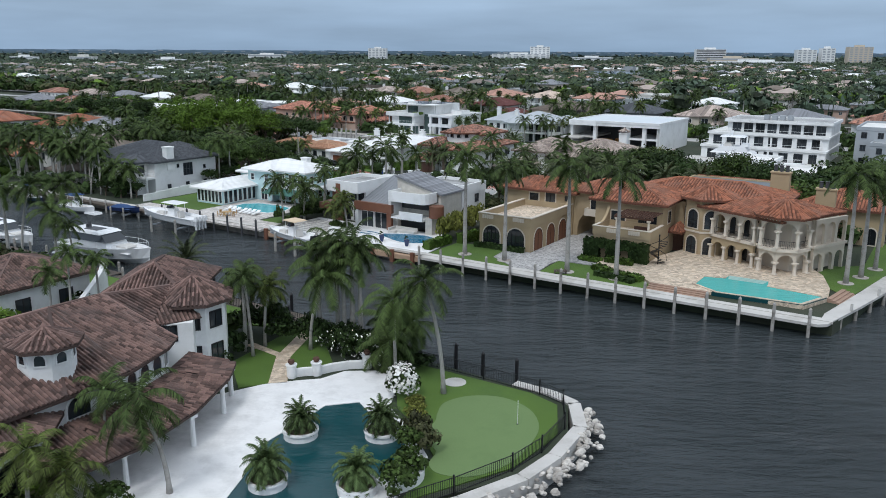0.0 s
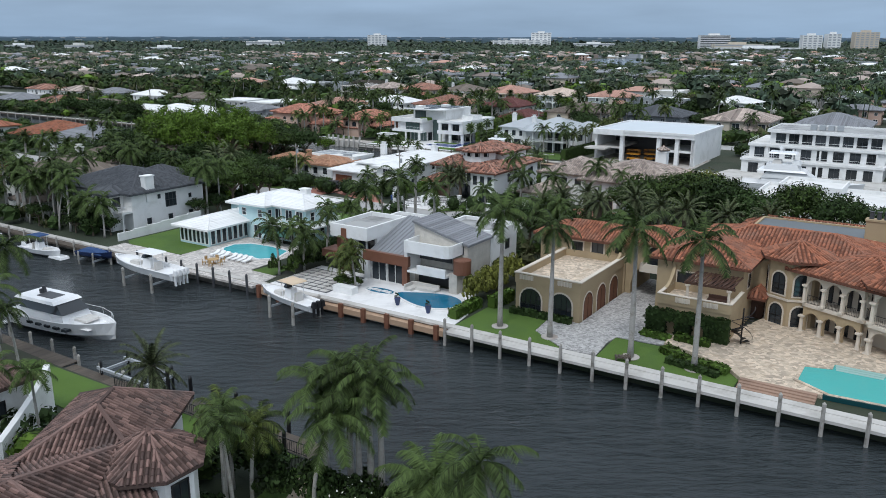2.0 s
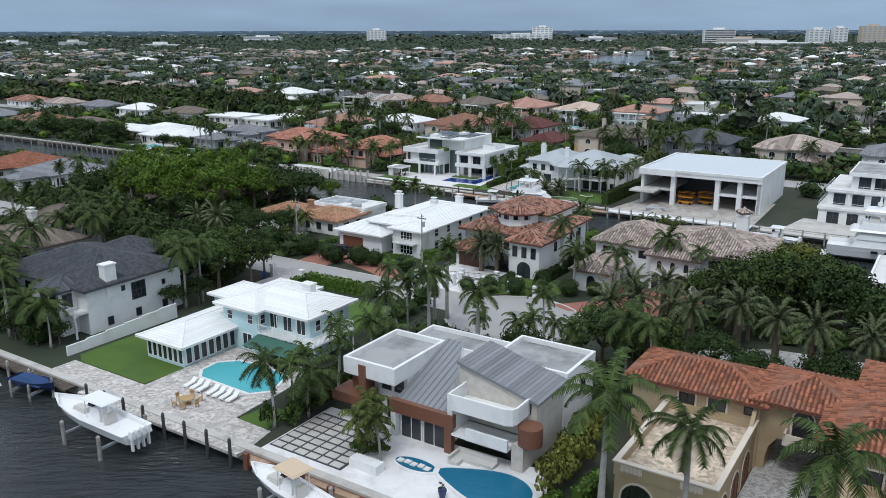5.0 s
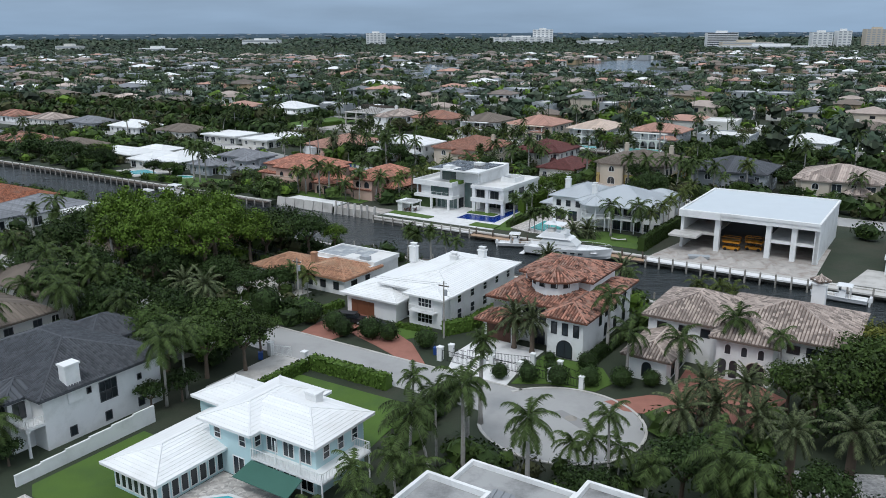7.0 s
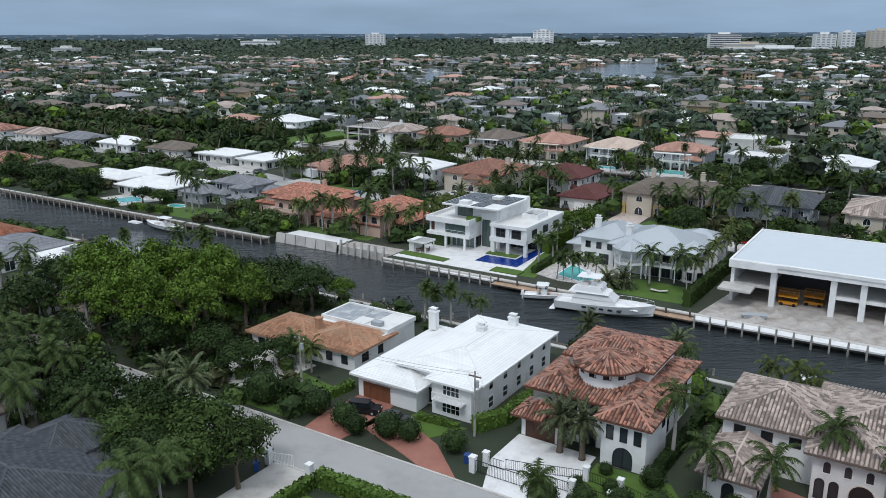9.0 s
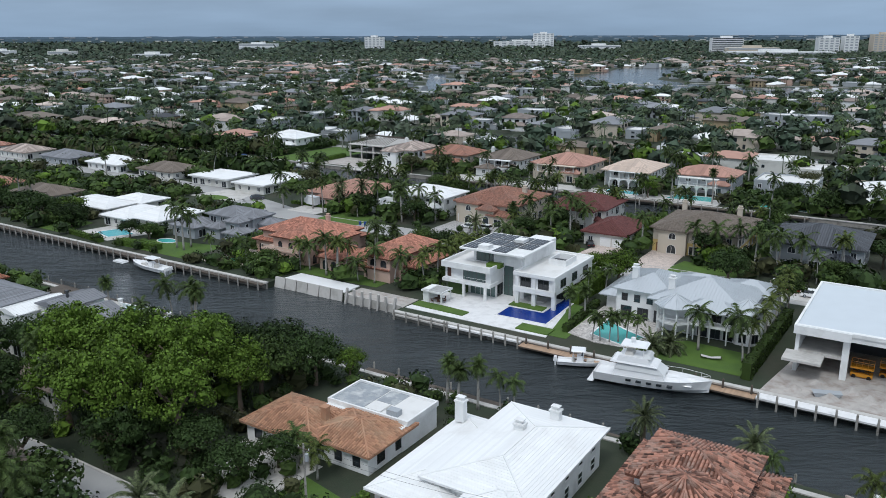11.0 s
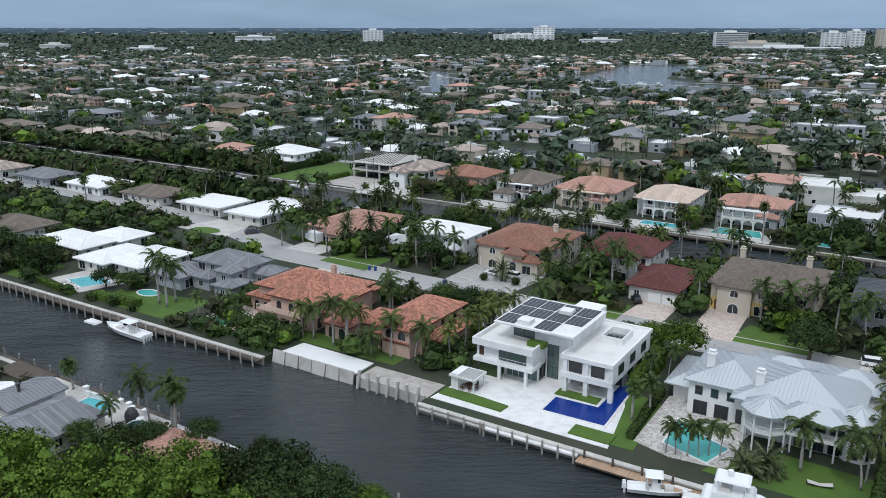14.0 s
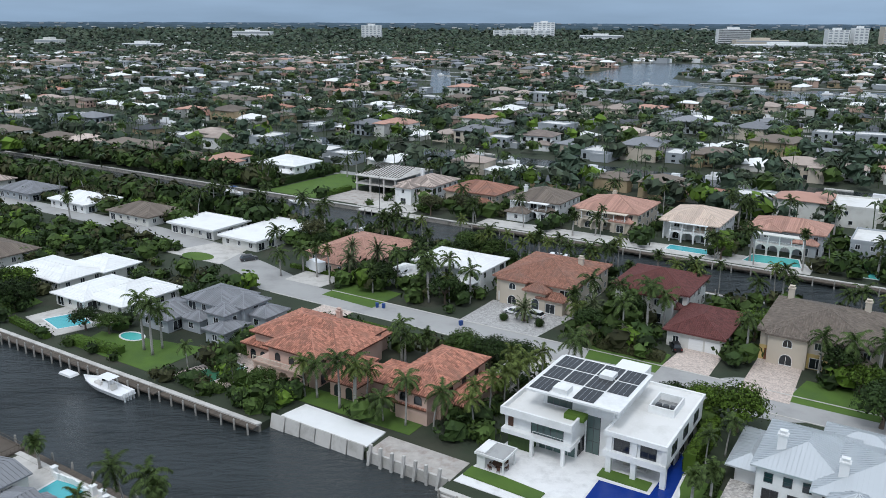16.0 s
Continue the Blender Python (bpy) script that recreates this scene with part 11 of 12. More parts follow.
hedge([(-62.2, 101.6), (-54.4, 101.6)], .8, .8, LEAF)
hedge([(-66.6, 95.6), (-66.6, 101.4)], 1.2, 1.3)
hedge([(-64.9, 101.6), (-64.5, 106)], 1.2, 1.5)
for k in range(9):
    shrub(-67.6 + random.uniform(-.8, .8), 101.5 + k * 1.4, 1.5, 4.2, BAMBOO, "tall yellow-green bamboo clump")
# street hedge and gardens
hedge([(-126.6, 136.0), (-113.6, 136.2)], 1.6, 1.9)
hedge([(-126.8, 124.5), (-126.8, 135)], 1.2, 1.6)
hedge([(-118.0, 156), (-115.8, 160), (-115.4, 170)], 1.6, 2.0)
hedge([(-140.0, 152.5), (-139.4, 158)], 1.2, 1.2)
hedge([(-126, 155), (-120, 155.4)], 1.0, .8)
hedge([(-94.8, 158), (-94.2, 176)], 1.2, 1.8, LEAF)
hedge([(-177, 276.6), (-163.5, 276.4)], 3.0, 1.6, OLIVELEAF)
hedge([(-142.6, 222), (-143.4, 240)], 1.2, 1.4, LEAFMID)
hedge([(-147.6, 238), (-147.4, 252)], 2.0, 3.4, LEAFLIGHT)
hedge([(-109.2, 218), (-108.4, 250)], 1.6, 3.0, LEAFMID)
hedge([(-270, 219.0), (-262, 219.6), (-256, 220.4)], 2.4, 1.6)
hedge([(-292, 219), (-276, 217.4)], 1.6, 1.2)
hedge([(-348, 353), (-348, 396)], 3.0, 3.0, LEAF)
hedge([(-319, 353), (-319, 372)], 2.0, 1.8, HEDGELEAF)
hedge([(-245, 283), (-268, 283)], 1.4, 1.0)
hedge([(-225, 258.6), (-190, 258.8)], 1.4, 1.2)
for u, v, r_ in ((-133.0, 148.4, 1.9), (-130.4, 147.4, 1.7), (-126.4, 148.8, 2.0), (-123.6, 149.6, 1.7), (-117.4, 150.2, 1.7), (-103.2, 146.6, 1.3), (-99.6, 147.8, 1.5), (-96.0, 149.0, 1.6), (-92.4, 150.8, 1.6), (-94.6, 155.4, 1.5), (-88.8, 152.8, 1.6), (-101.6, 150.4, 1.0), (-98.0, 151.6, 1.1), (-85.6, 155.0, 1.3), (-86.6, 158.4, 1.2), (-100.0, 155.2, .9), (-146.6, 147.6, 2.9), (-138.2, 149.0, 2.1), (-200.4, 278.6, 1.1), (-192, 279.4, 1.2)):
    ball_bush(u, v, r_)
for u, v, hh in ((-90.0, 127.6, 4.4), (-85.6, 129.2, 4.0), (-83.6, 131.0, 4.6), (-80.4, 129.4, 4.8)):
    palm("slender", u, v, hh, group="palms behind the modern house")
# date palms of the gardens
for u, v, hh in ((-106.6, 157.0, 5.0), (-103.6, 156.8, 5.2), (-151.4, 135.8, 8.4), (-146.2, 135.6, 8.8), (-77.4, 147.8, 5.4), (-74.6, 142.6, 5.6), (-73.0, 148.6, 6.2), (-70.6, 144.8, 4.6), (-77.8, 141.4, 4.8), (-66.2, 152.8, 6.0), (-56.4, 138.0, 7.4), (-52.4, 136.8, 7.6), (-46.8, 138.6, 7.0), (-61.0, 139.4, 7.8), (-66.0, 137.6, 7.2), (-41.0, 139.0, 7.4),
                 (-101.6, 190.6 - 4, 5.6), (-115.2, 185.6, 6.0), (-125.6, 220.8, 1.6), (-123.0, 223.0, 1.8), (-196.6, 280.8, 3.2), (-173.6, 134.4, 5.2)):
    palm("date", u, v, hh, group="date palms")
for u, v in ((-99.8, 121.2), (-98.0, 123.6), (-94.8, 123.6), (-97.4, 128.8), (-80.6, 127.4), (-95.6, 118.8), (-86.4, 121.6),
             (-76.0, 124.4), (-99.0, 134.4), (-70.4, 128.0), (-72.0, 134.6), (-66.4, 124.6)):
    palm(random.choice(("royal", "slender", "coconut", "slender", "sabal")), u, v, random.uniform(6.5, 11), group="palms behind the modern house")
for u, v in ((-96.4, 97.8), (-95.4, 99.8), (-96.8, 103.4), (-95.2, 106.4), (-97.0, 109.0), (-95.4, 113.0)):
    palm(random.choice(("coconut", "slender", "coconut")), u, v, random.uniform(5.5, 9.5), group="palms between the pools")
for u, v, hh in ((-83.2, 98.2, 4.6), (-84.8, 99.8, 5.2), (-86.4, 98.8, 3.6)):
    palm("golden", u, v, hh, group="palms by the slab terrace")
# shady bank at the left
for u, v in ((-144.2, 97.4), (-150.6, 98.6), (-154.8, 101.0), (-160.2, 97.6), (-166.4, 99.0), (-171.0, 96.6), (-176.6, 99.4), (-183.0, 97.8), (-133.6, 117.6), (-133.4, 120.6),
             (-156.4, 106.6), (-160.8, 122.4), (-168.6, 124.0), (-190.6, 103.2), (-197.8, 98.8), (-205.0, 99.0), (-152.2, 123.4), (-164.8, 128.6), (-230.2, 98.4), (-238.0, 101.0), (-252.0, 99.0), (-270.6, 99.4)):
    palm(random.choice(("royal", "coconut", "royal", "coconut", "slender")), u, v, random.uniform(7.5, 11.5), group="palms of the shady bank")
for u, v in ((-141.8, 98.4), (-147.0, 100.4), (-152.6, 96.8)):
    tree(u, v, 2.4, 4.2, LEAF, 1)
# big trees of the street and canal
for u, v, R, hh, m, q in ((-176.5, 149.5, 6.6, 13.6, LEAFLIGHT, 4), (-168.0, 154.0, 6.0, 13.0, LEAFLIGHT, 4), (-184.0, 160.0, 7.6, 14.0, LEAFLIGHT, 4), (-174.5, 162.0, 6.8, 14.6, LEAFLIGHT, 4), (-194.5, 157.0, 7.4, 13.2, LEAFLIGHT, 4), (-186.5, 150.0, 6.2, 11.8, LEAFLIGHT, 4), (-203, 161, 6.2, 11.0, LEAFLIGHT, 4), (-169.0, 166.0, 5.2, 11.0, LEAFLIGHT, 4), (-181.0, 170.0, 6.2, 11.4, LEAFLIGHT, 4), (-192.0, 167.6, 5.6, 10.4, LEAFMID, 4),
                          (-150.5, 132.6, 4.6, 8.2, LEAF, 2), (-157.0, 127.0, 4.8, 8.6, LEAF, 2), (-172.0, 128.4, 5.2, 9.6, LEAF, 2), (-181.0, 140.0, 4.2, 8.0, LEAF, 2), (-146.0, 125.6, 4.2, 8.4, LEAFMID, 2), (-188.0, 134.0, 4.8, 8.8, LEAF, 2), (-133.4, 130.4, 3.8, 7.6, LEAFMID, 2), (-134.8, 134.6, 2.8, 6.4, LEAFMID, 2),
                          (-174, 179.5, 5.8, 8.6, LEAF, 2), (-166.4, 179.4, 5.0, 8.2, LEAF, 2), (-169.8, 171, 6.0, 9.2, LEAFMID, 2), (-180.6, 176, 5.0, 8.4, LEAF, 2), (-161.6, 182.2, 2.8, 6.2, LEAFLIGHT, 2), (-194.6, 185.0, 2.8, 5.0, LEAF, 2), (-189.6, 170.0, 4.6, 7.6, LEAF, 2), (-203.4, 177.0, 3.4, 5.0, LEAF, 2), (-201, 180.4, 3.0, 4.4, LEAF, 2), (-183.0, 186.0, 2.6, 4.6, LEAF, 2),
                          (-153.6, 157.8, 3.2, 4.8, LEAF, 2), (-172, 148, 5.0, 8.0, LEAF, 2), (-200, 146, 5.6, 8.8, LEAF, 2), (-163, 153, 4.0, 6.4, LEAF, 2), (-210.5, 175.6, 2.6, 4.2, LEAFMID, 2), (-214, 160, 5, 7.5, LEAF, 2), (-163.0, 128.2, 2.8, 6.6, SILVERLEAF, 2),
                          (-139.6, 131.6, 4.8, 8.5, LEAFMID, 2), (-146.0, 131.6, 4.6, 8.0, LEAF, 2), (-136.0, 126.0, 4.2, 8.0, LEAFMID, 2), (-142.0, 124.6, 4.0, 7.6, LEAF, 2), (-155.0, 151.6, 3.8, 6.0, LEAF, 2), (-160.4, 131.0, 5.0, 8.4, LEAF, 1), (-168.0, 134.0, 5.2, 8.6, LEAFMID, 1),
                          (-64.5, 155.0, 5.4, 8.4, LEAFMID, 2), (-58.0, 158.4, 5.6, 8.6, LEAFMID, 2), (-69.4, 156.2, 3.4, 6.2, LEAFMID, 2), (-52.0, 156.0, 5.4, 8.6, LEAF, 2), (-61.6, 148.6, 4.2, 6.4, LEAF, 2), (-46.4, 153.0, 5.2, 8.2, LEAF, 2), (-40.0, 157.0, 5.6, 9.0, LEAFMID, 2), (-33.6, 152.6, 5.0, 8.4, LEAF, 2),
                          (-62.4, 133.8, 3.2, 5.8, LEAF, 2), (-68.6, 128.6, 4.2, 7.4, LEAFMID, 2), (-74.2, 130.0, 4.0, 7.2, LEAF, 2), (-57.0, 130.6, 3.4, 5.6, LEAF, 2), (-50.0, 133.2, 3.6, 6.0, LEAF, 2), (-42.0, 134.2, 3.6, 6.4, LEAF, 2), (-30.4, 137.6, 4.0, 7.0, LEAF, 1), (-24.4, 141.4, 4.4, 7.6, LEAFMID, 1), (-26.4, 150.4, 5.0, 8.4, LEAF, 1), (-18.6, 145.8, 4.6, 8.0, LEAF, 1),
                          (-80.2, 121.4, 3.4, 6.2, LEAF, 2), (-62.0, 166.0, 5.0, 8.2, LEAFMID, 2), (-56.0, 166.0, 4.6, 7.6, LEAFMID, 2), (-60.4, 174.0, 4.4, 7.2, BAMBOO, 2), (-22.0, 160.0, 5.6, 9.0, LEAF, 1), (-12.0, 152.0, 5.0, 8.6, LEAF, 1), (-14.6, 168.0, 5.0, 8.4, LEAFMID, 1), (-2.0, 166.0, 5.0, 8.4, LEAF, 1),
                          (-219.2, 222.8, 3.0, 4.9, LEAFMID, 2), (-273.6, 224.6, 3.4, 5.0, LEAF, 2), (-299, 224, 5.0, 6.6, LEAF, 2), (-308, 228, 5.6, 7.2, LEAF, 2), (-318, 225, 5.6, 7.0, LEAF, 1), (-267.4, 226.0, 3.0, 4.6, LEAFMID, 2), (-330, 228, 6, 7.5, LEAF, 1), (-344, 226, 6, 7.5, LEAF, 1),
                          (-144.6, 255.0, 5.0, 7.6, LEAFLIGHT, 2), (-150.0, 256.4, 4.0, 6.4, LEAFLIGHT, 2), (-156.0, 257.0, 3.2, 4.6, LEAFLIGHT, 2), (-124.6, 263.0 + 6, 5.2, 7.4, LEAF, 2), (-110.0, 258.6, 3.6, 6.6, LEAFMID, 2), (-190.0, 253.6, 4.2, 6.8, LEAF, 2), (-196.0, 254.0, 4.0, 6.4, LEAFMID, 2), (-184.6, 255.0, 3.8, 6.4, LEAF, 2),
                          (-236.0, 281.0, 4.4, 6.6, LEAF, 2), (-230.6, 316.0, 5.4, 8.0, LEAFMID, 2), (-224.0, 314.6, 5.0, 7.6, LEAFMID, 2), (-240.0, 305.6, 4.0, 6.8, LEAF, 2), (-176.0, 292.0, 4.0, 6.6, LEAF, 2), (-150.6, 297.0, 3.6, 6.2, LEAFLIGHT, 2), (-124.0, 304.0, 4.4, 7.6, LEAF, 1), (-96.4, 300.0, 4.4, 7.4, LEAF, 1)):
    tree(u, v, R, hh, m, q)
# palms along the canal and street of the second row
for u, v, hh, k in ((-142.8, 184.2, 6.4, "sabal"), (-140.4, 186.0, 7.0, "sabal"), (-145.4, 185.4, 6.6, "sabal"), (-136.4, 185.6, 6.6, "slender"), (-134.4, 186.2, 6.0, "slender"), (-88.8, 154.6, 7.0, "royal"), (-82.6, 155.6, 7.2, "royal"), (-77.6, 164.6, 8.0, "royal"), (-71.4, 162.0, 7.6, "slender"), (-94.4, 162.0, 9.0, "royal"),
                    (-88.4, 185.0, 5.4, "golden"), (-85.4, 185.6, 5.2, "golden"), (-82.6, 184.8, 5.2, "golden"), (-98.4, 182.8, 6.0, "slender"), (-152.0, 160.0, 4.2, "slender"), (-149.6, 159.4, 4.0, "slender"), (-147.6, 158.4, 4.4, "golden"), (-208.8, 186.4, 8.6, "coconut"), (-200.2, 184.6, 8.6, "sabal"), (-203.0, 186.2, 8.2, "royal"), (-211.4, 181.6, 5.0, "slender"), (-229.8, 187.0, 4.6, "sabal"),
                    (-254.0, 224.4, 11.0, "royal"), (-250.4, 223.6, 10.4, "royal"), (-251.6, 227.0, 8.4, "royal"), (-212.6, 226.4, 6.6, "golden"), (-204.4, 226.2, 9.0, "royal"), (-200.6, 225.8, 8.8, "golden"), (-202.6, 228.0, 8.2, "royal"), (-191.4, 227.4, 7.8, "coconut"), (-186.6, 228.6, 7.4, "coconut"), (-195.4, 226.6, 5.0, "coconut"), (-226.0, 222.2, 5.0, "slender"), (-238.0, 222.0, 5.6, "slender"),
                    (-182.4, 234.0, 7.2, "golden"), (-181.0, 237.4, 7.4, "golden"), (-180.0, 240.8, 7.6, "golden"), (-179.2, 244.4, 7.2, "golden"), (-178.8, 248.0, 7.8, "golden"), (-178.0, 251.6, 7.6, "golden"), (-181.6, 246.0, 6.6, "golden"), (-180.4, 231.0, 6.4, "golden"), (-183.6, 250.4, 7.0, "golden"),
                    (-142.8, 231.8, 5.8, "sabal"), (-144.6, 228.6, 6.0, "sabal"), (-145.8, 240.6, 6.4, "slender"), (-144.2, 246.0, 6.2, "slender"), (-135.4, 221.4, 4.8, "slender"), (-133.8, 221.8, 5.2, "slender"), (-132.4, 222.6, 5.0, "slender"), (-131.2, 223.6, 5.0, "slender"), (-136.8, 221.2, 4.6, "slender"), (-129.8, 224.4, 4.6, "slender"),
                    (-119.2, 226.6, 7.2, "royal"), (-111.4, 225.6, 7.8, "coconut"), (-110.6, 240.0, 7.0, "golden"), (-110.2, 246.0, 7.4, "golden"), (-110.6, 252.0, 7.2, "golden"), (-109.6, 234.0, 6.8, "golden"), (-110.0, 262.0 - 4.4, 7.6, "golden"), (-111.0, 228.0, 6.2, "golden"),
                    (-203.4, 244.6, 8.0, "royal"), (-199.6, 246.4, 7.6, "sabal"), (-206.4, 247.6, 8.2, "royal"), (-201.0, 229.6, 7.2, "golden"), (-210.4, 227.2, 6.4, "royal")):
    palm(k, u, v, hh, group="palms of the second canal")
for i in range(46):
    u = random.uniform(-300, -100)
    v = random.uniform(275.5, 287)
    if any(a < u < b for a, b in ((-209, -190), (-163, -154), (-148, -139), (-174, -148), (-138, -112), (-308, -284))):
        continue
    palm(random.choice(("royal", "royal", "date", "slender", "sabal", "golden")), u, v, random.uniform(5.5, 10), group="street palms")
for i in range(58):
    u, v = random.uniform(-330, -100), random.uniform(312, 320.6)
    palm(random.choice(("royal", "slender", "sabal", "royal", "golden")), u, v, random.uniform(6, 11), group="palms of the third canal")
for i in range(46):
    u, v = random.uniform(-380, -100), random.choice((random.uniform(352, 360), random.uniform(390, 398)))
    if -345 < u < -272 and v < 362:
        continue
    palm(random.choice(("royal", "slender", "sabal", "coconut")), u, v, random.uniform(6, 11), group="palms of the far bank")
for u, v, hh in ((-149.6, 284.6, 9.5), (-136.4, 283.6, 8.6), (-131.0, 284.4, 8.8), (-126.6, 286.0, 9.0), (-122.0, 284.0, 9.2), (-117.0, 285.6, 8.8), (-172.6, 295.6, 8.6), (-178.4, 291.4, 9.0), (-168.8, 293.0, 8.0), (-112.0, 284.0, 8.8), (-104.0, 286.0, 9.0), (-185.8, 292.2, 8.6), (-212.6, 284.4, 8.4), (-219.6, 286.6, 9.4), (-224.4, 285.0, 9.6), (-228.8, 288.0, 9.8), (-233.6, 284.6, 9.2)):
    palm("royal", u, v, hh, group="street palms")
# thick palms of the shady bank and behind it
for i in range(40):
    u, v = (random.uniform(-192, -150), random.uniform(95.6, 99.2)) if i < 12 else ((random.uniform(-205, -160), random.uniform(122.5, 134)) if i < 22 else (random.uniform(-215, -180), random.uniform(122, 160)))
    palm(random.choice(("coconut", "coconut", "royal", "sabal", "slender")), u, v, random.uniform(6.5, 10.5), group="palms of the shady bank")
for u, v, r_, hh in ((-53.6, 58.6, 1.5, 3.0), (-55.2, 58.8, 1.6, 3.2), (-46.4, 60.0, 1.2, 2.0), (-51.4, 60.2, 1.4, 2.8), (-49.0, 60.0, 1.3, 2.4), (-56.8, 57.0, 1.6, 3.4), (-59.0, 58.6, 1.6, 3.4)):
    shrub(u, v, r_, hh, LEAF)
for u, v, hh in ((-151.4, 97.0, 8.6), (-149.2, 98.6, 9.4), (-153.6, 99.6, 8.8), (-146.6, 96.8, 7.6), (-140.4, 98.4, 6.4), (-135.6, 97.8, 5.6), (-155.4, 96.8, 8.2), (-158.0, 103.6, 9.6), (-158.2, 109.4, 10.2)):
    palm("coconut", u, v, hh, group="palms of the shady bank")
for u, v, R, hh in ((-138.4, 97.6, 2.2, 3.6), (-136.2, 99.4, 1.8, 3.0), (-142.6, 97.2, 1.9, 3.2), (-150.6, 101.6, 2.4, 4.4), (-133.2, 119.6, 2.4, 4.2), (-134.4, 116.0, 2.0, 3.6)):
    tree(u, v, R, hh, LEAF, 1)
for i in range(30):
    u, v = random.uniform(-98.6, -94.8), random.uniform(97.0, 119)
    if v < 103 and u < -97:
        u += 2.2
    shrub(u, v, random.uniform(.9, 1.5), random.uniform(1.6, 3.2), random.choice((LEAF, LEAFMID, LEAFMID)))
for u, v in ((-95.2, 101.6), (-96.4, 115.8)):
    palm("coconut", u, v, random.uniform(5.0, 7.0), group="palms between the pools")
for u, v, r_, hh in ((-84.0, 99.2, 1.0, 1.6), (-85.6, 98.2, 1.1, 1.8), (-86.6, 99.6, .9, 1.4)):
    shrub(u, v, r_, hh, LEAFMID)
# undergrowth that fills the lots, joined
random.seed(31)
UNDER = {m.name: Mb() for m in (LEAF, LEAFMID, OLIVELEAF, LEAFLIGHT)}
CLEAR = []


def free(u, v):
    return not any(a < u < c and b < v < d for a, b, c, d in CLEAR)


CLEAR += [(-97, 144, -77, 161.4), (-139, 95, -96, 122), (-96, 93, -66, 119), (-66, 93, -13, 131), (-128.6, 121, -106, 138), (-17, 92, 10, 140), (-232, 160, -203, 188), (-199, 170, -182, 188), (-250, 184, -236, 189), (-1400, 136.6, -99, 145.4), (-101, 129.8, -81, 149.4), (-140, 145, -114, 186), (-114, 146, -95.4, 180), (-92, 158, -64, 182), (-165, 158, -141, 180), (-81, 147, -71, 163), (-66, 134, -26, 149),
          (-177, 214, -142, 253), (-143, 214, -105, 257), (-107, 214, -75, 254), (-75, 214, -30, 252), (-234, 227, -186, 248), (-213, 214, -176, 224), (-262, 254, -226, 275), (-226, 257, 300, 275), (-900, 279, -262, 293), (-300, 264, -255, 282), (-296, 219, -271, 250), (-324, 234, -297, 258), (-268, 218, -240, 252), (-157, 100, -134, 127), (-178, 100, -160, 122), (-50, 167, -25, 186), (-134.6, 122, -127, 137),
          (-210, 267, -188, 313), (-183, 299, -165, 317), (-166, 267, -153, 303), (-149, 267, -138, 311), (-149, 287, -126, 311), (-268, 283, -245, 314), (-263, 267, -249, 285), (-233, 289, -212, 304), (-326, 288, -304, 306), (-301, 287, -285, 313), (-306, 267, -288, 288), (-238, 158, -214, 188), (-318, 352, -296, 400), (-293, 352, -277, 387), (-273, 367, -251, 385), (-247, 352, -227, 387), (-223, 352, -200, 389), (-194, 352, -175, 389), (-169, 352, -147, 387), (-346, 352, -319, 397), (-117, 260, -103, 276), (-121, 289, -99, 309)]
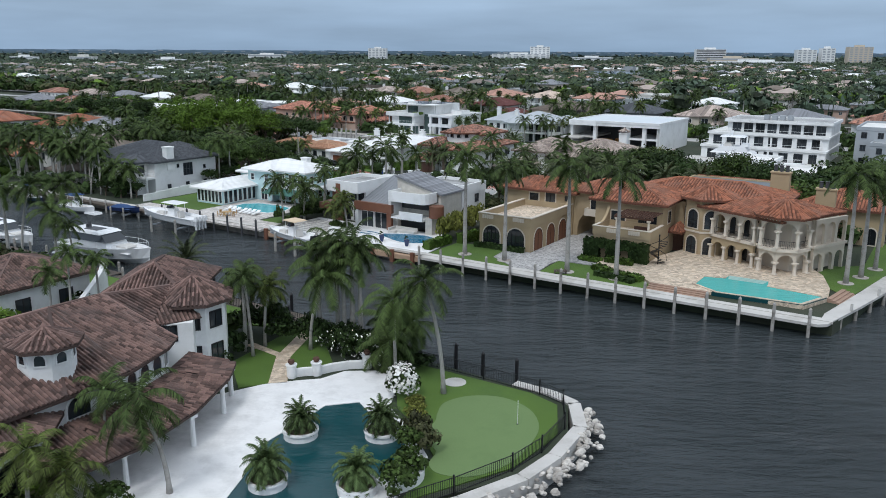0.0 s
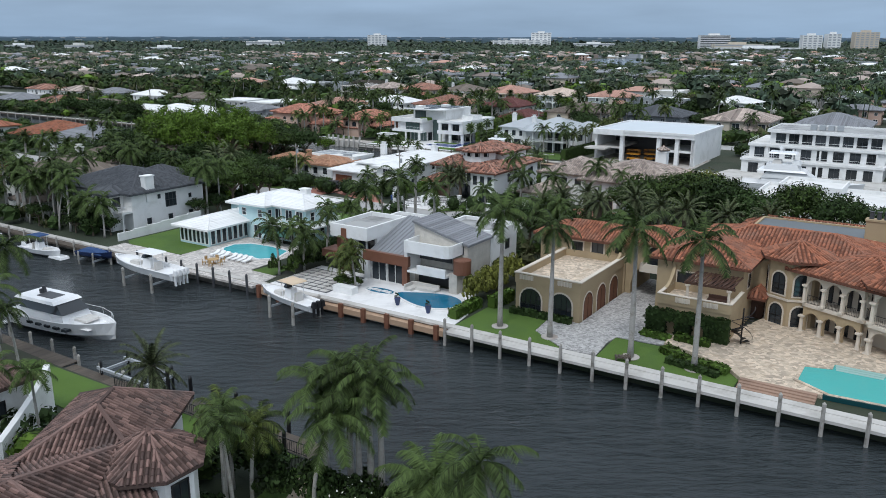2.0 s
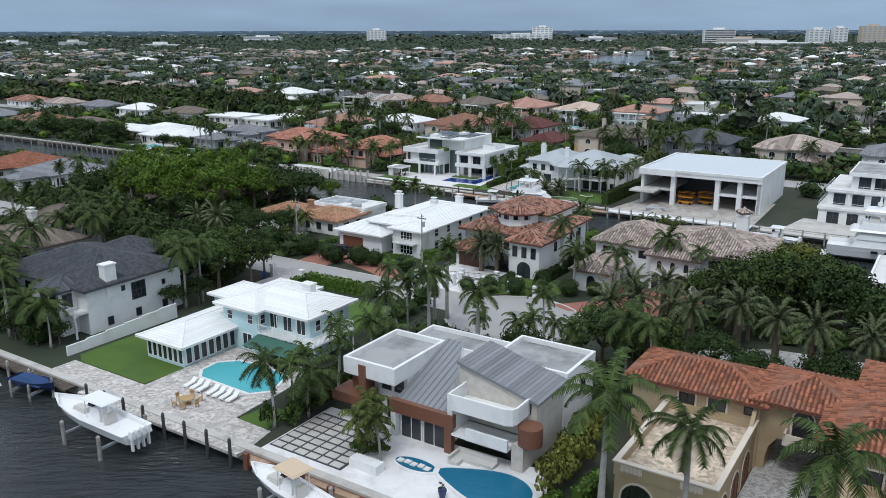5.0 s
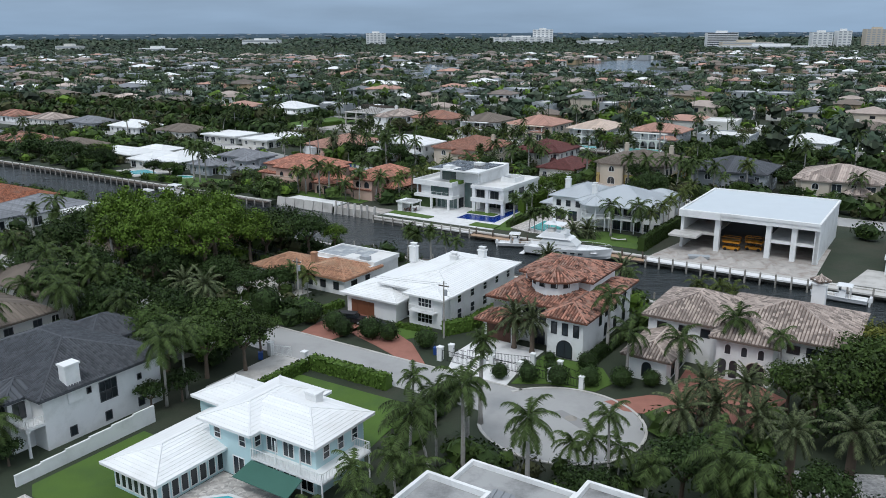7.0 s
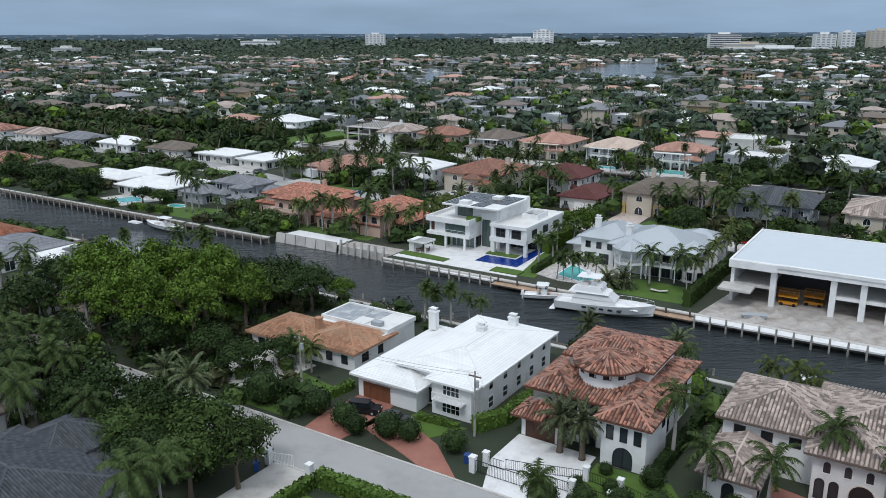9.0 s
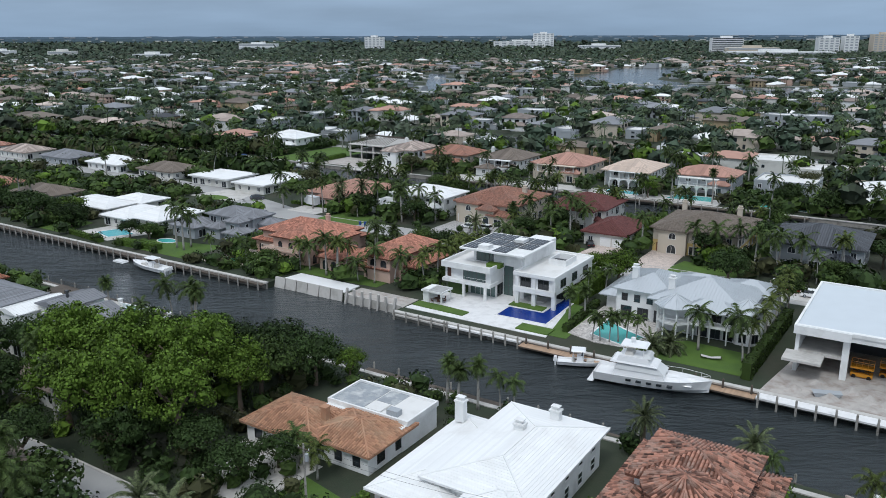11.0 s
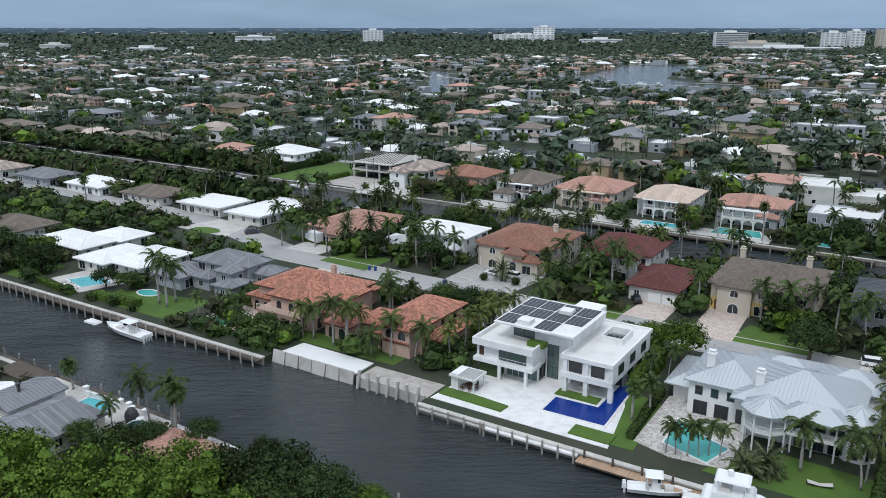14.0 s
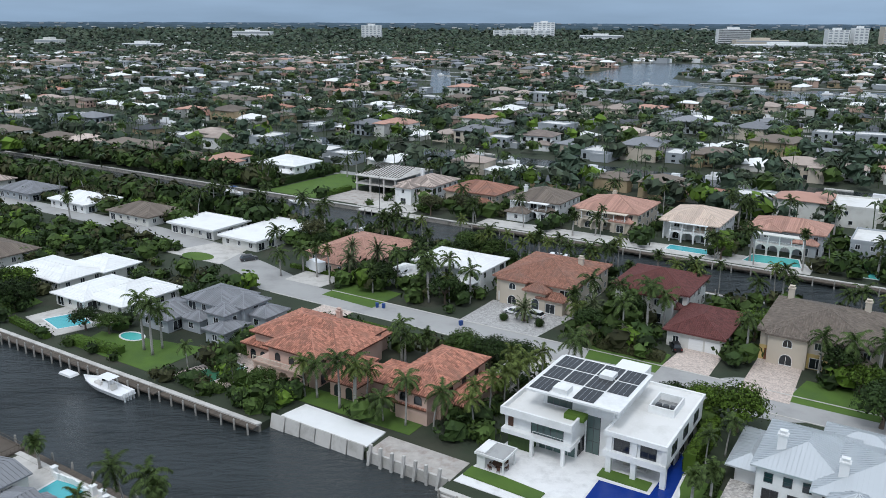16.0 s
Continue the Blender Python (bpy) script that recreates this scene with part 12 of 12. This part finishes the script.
for i in range(6500):
    band = random.random()
    if band < .4:
        u, v = random.uniform(-330, 6), random.uniform(95, 187)
    elif band < .85:
        u, v = random.uniform(-420, 60), random.uniform(217, 321)
    else:
        u, v = random.uniform(-420, -60), random.uniform(353, 400)
    if not free(u, v) or (v < 190 and u > -14 + (v - 93) * .19):
        continue
    R = random.uniform(1.1, 2.5) * (1.25 if random.random() < .2 else 1) * (1.4 if v > 215 else 1)
    x, y = u * UX - v * UY, u * UY + v * UX
    nm = random.choice((LEAF, LEAF, LEAF, LEAFMID, LEAFMID, OLIVELEAF, LEAFMID if random.random() < .7 else LEAFLIGHT)).name
    if v < 190:
        small_crown(UNDER[nm], x, y, G + R * random.uniform(.45, .8), R, 64, random, .10, .18)
    elif v < 258:
        small_crown(UNDER[nm], x, y, G + R * random.uniform(.4, .7), R * .9, 56, random, .12, .21)
    elif v < 325:
        small_crown(UNDER[nm], x, y, G + R * random.uniform(.5, .9), R, 26, random, .17, .30)
    else:
        small_crown(UNDER[nm], x, y, G + R * random.uniform(.5, .9), R, 20, random, .22, .38)
for u0, v0, u1, v1, n in ((-120, 40, -66, 61, 120), (-300, 0, -96, 60, 300), (-70, 10, -44, 28, 70), (-64, 56, -60, 61, 8)):
    for i in range(n):
        u, v = random.uniform(u0, u1), random.uniform(v0, v1)
        if -96 < u < -83 and 43 < v < 57 or -97 < u < -60 and v > 56.6:
            continue
        R = random.uniform(.8, 1.9)
        x, y = u * UX - v * UY, u * UY + v * UX
        small_crown(UNDER[random.choice((LEAF, LEAFMID, LEAFLIGHT, OLIVELEAF)).name], x, y, G + R * .6, R, 60, random, .13, .24)
for i in range(1500):
    u, v = random.uniform(-900, -300), random.choice((random.uniform(308, 321), random.uniform(352, 366)))
    if not free(u, v):
        continue
    R = random.uniform(2.0, 4.6)
    x, y = u * UX - v * UY, u * UY + v * UX
    small_crown(UNDER[random.choice((LEAF, LEAF, LEAFMID, OLIVELEAF)).name], x, y, G + R * .9 + random.uniform(0, 1.5), R, 22, random)
# broad trees and palms between the further lots
random.seed(47)
k_ = 0
while k_ < 84:
    u = random.uniform(-400, -70)
    v = random.choice((random.uniform(219, 257), random.uniform(275.6, 288), random.uniform(300, 320), random.uniform(353, 366), random.uniform(384, 398)))
    if not (free(u - 1.5, v) and free(u + 1.5, v) and free(u, v - 1) and free(u, v + 1)):
        continue
    k_ += 1
    if k_ % 3:
        R = random.uniform(2.4, 4.6)
        tree(u, v, R, R * random.uniform(1.5, 2.0), random.choice((LEAF, LEAF, LEAFMID, LEAFLIGHT, OLIVELEAF)), 1)
    else:
        palm(random.choice(("royal", "royal", "coconut", "sabal")), u, v, random.uniform(8, 12), group="street palms")
for nm, mb_ in JOINED_PALMS.items():
    solid("palm_trees", mb_, bpy.data.materials[nm], "trunks and crowns of palms along the third canal", "palm trees", kind="stuff", matrix=I4)
for nm, mb_ in UNDER.items():
    solid("undergrowth", mb_, bpy.data.materials[nm], "dense mixed garden undergrowth between the houses", "shrubs", kind="stuff", matrix=I4)
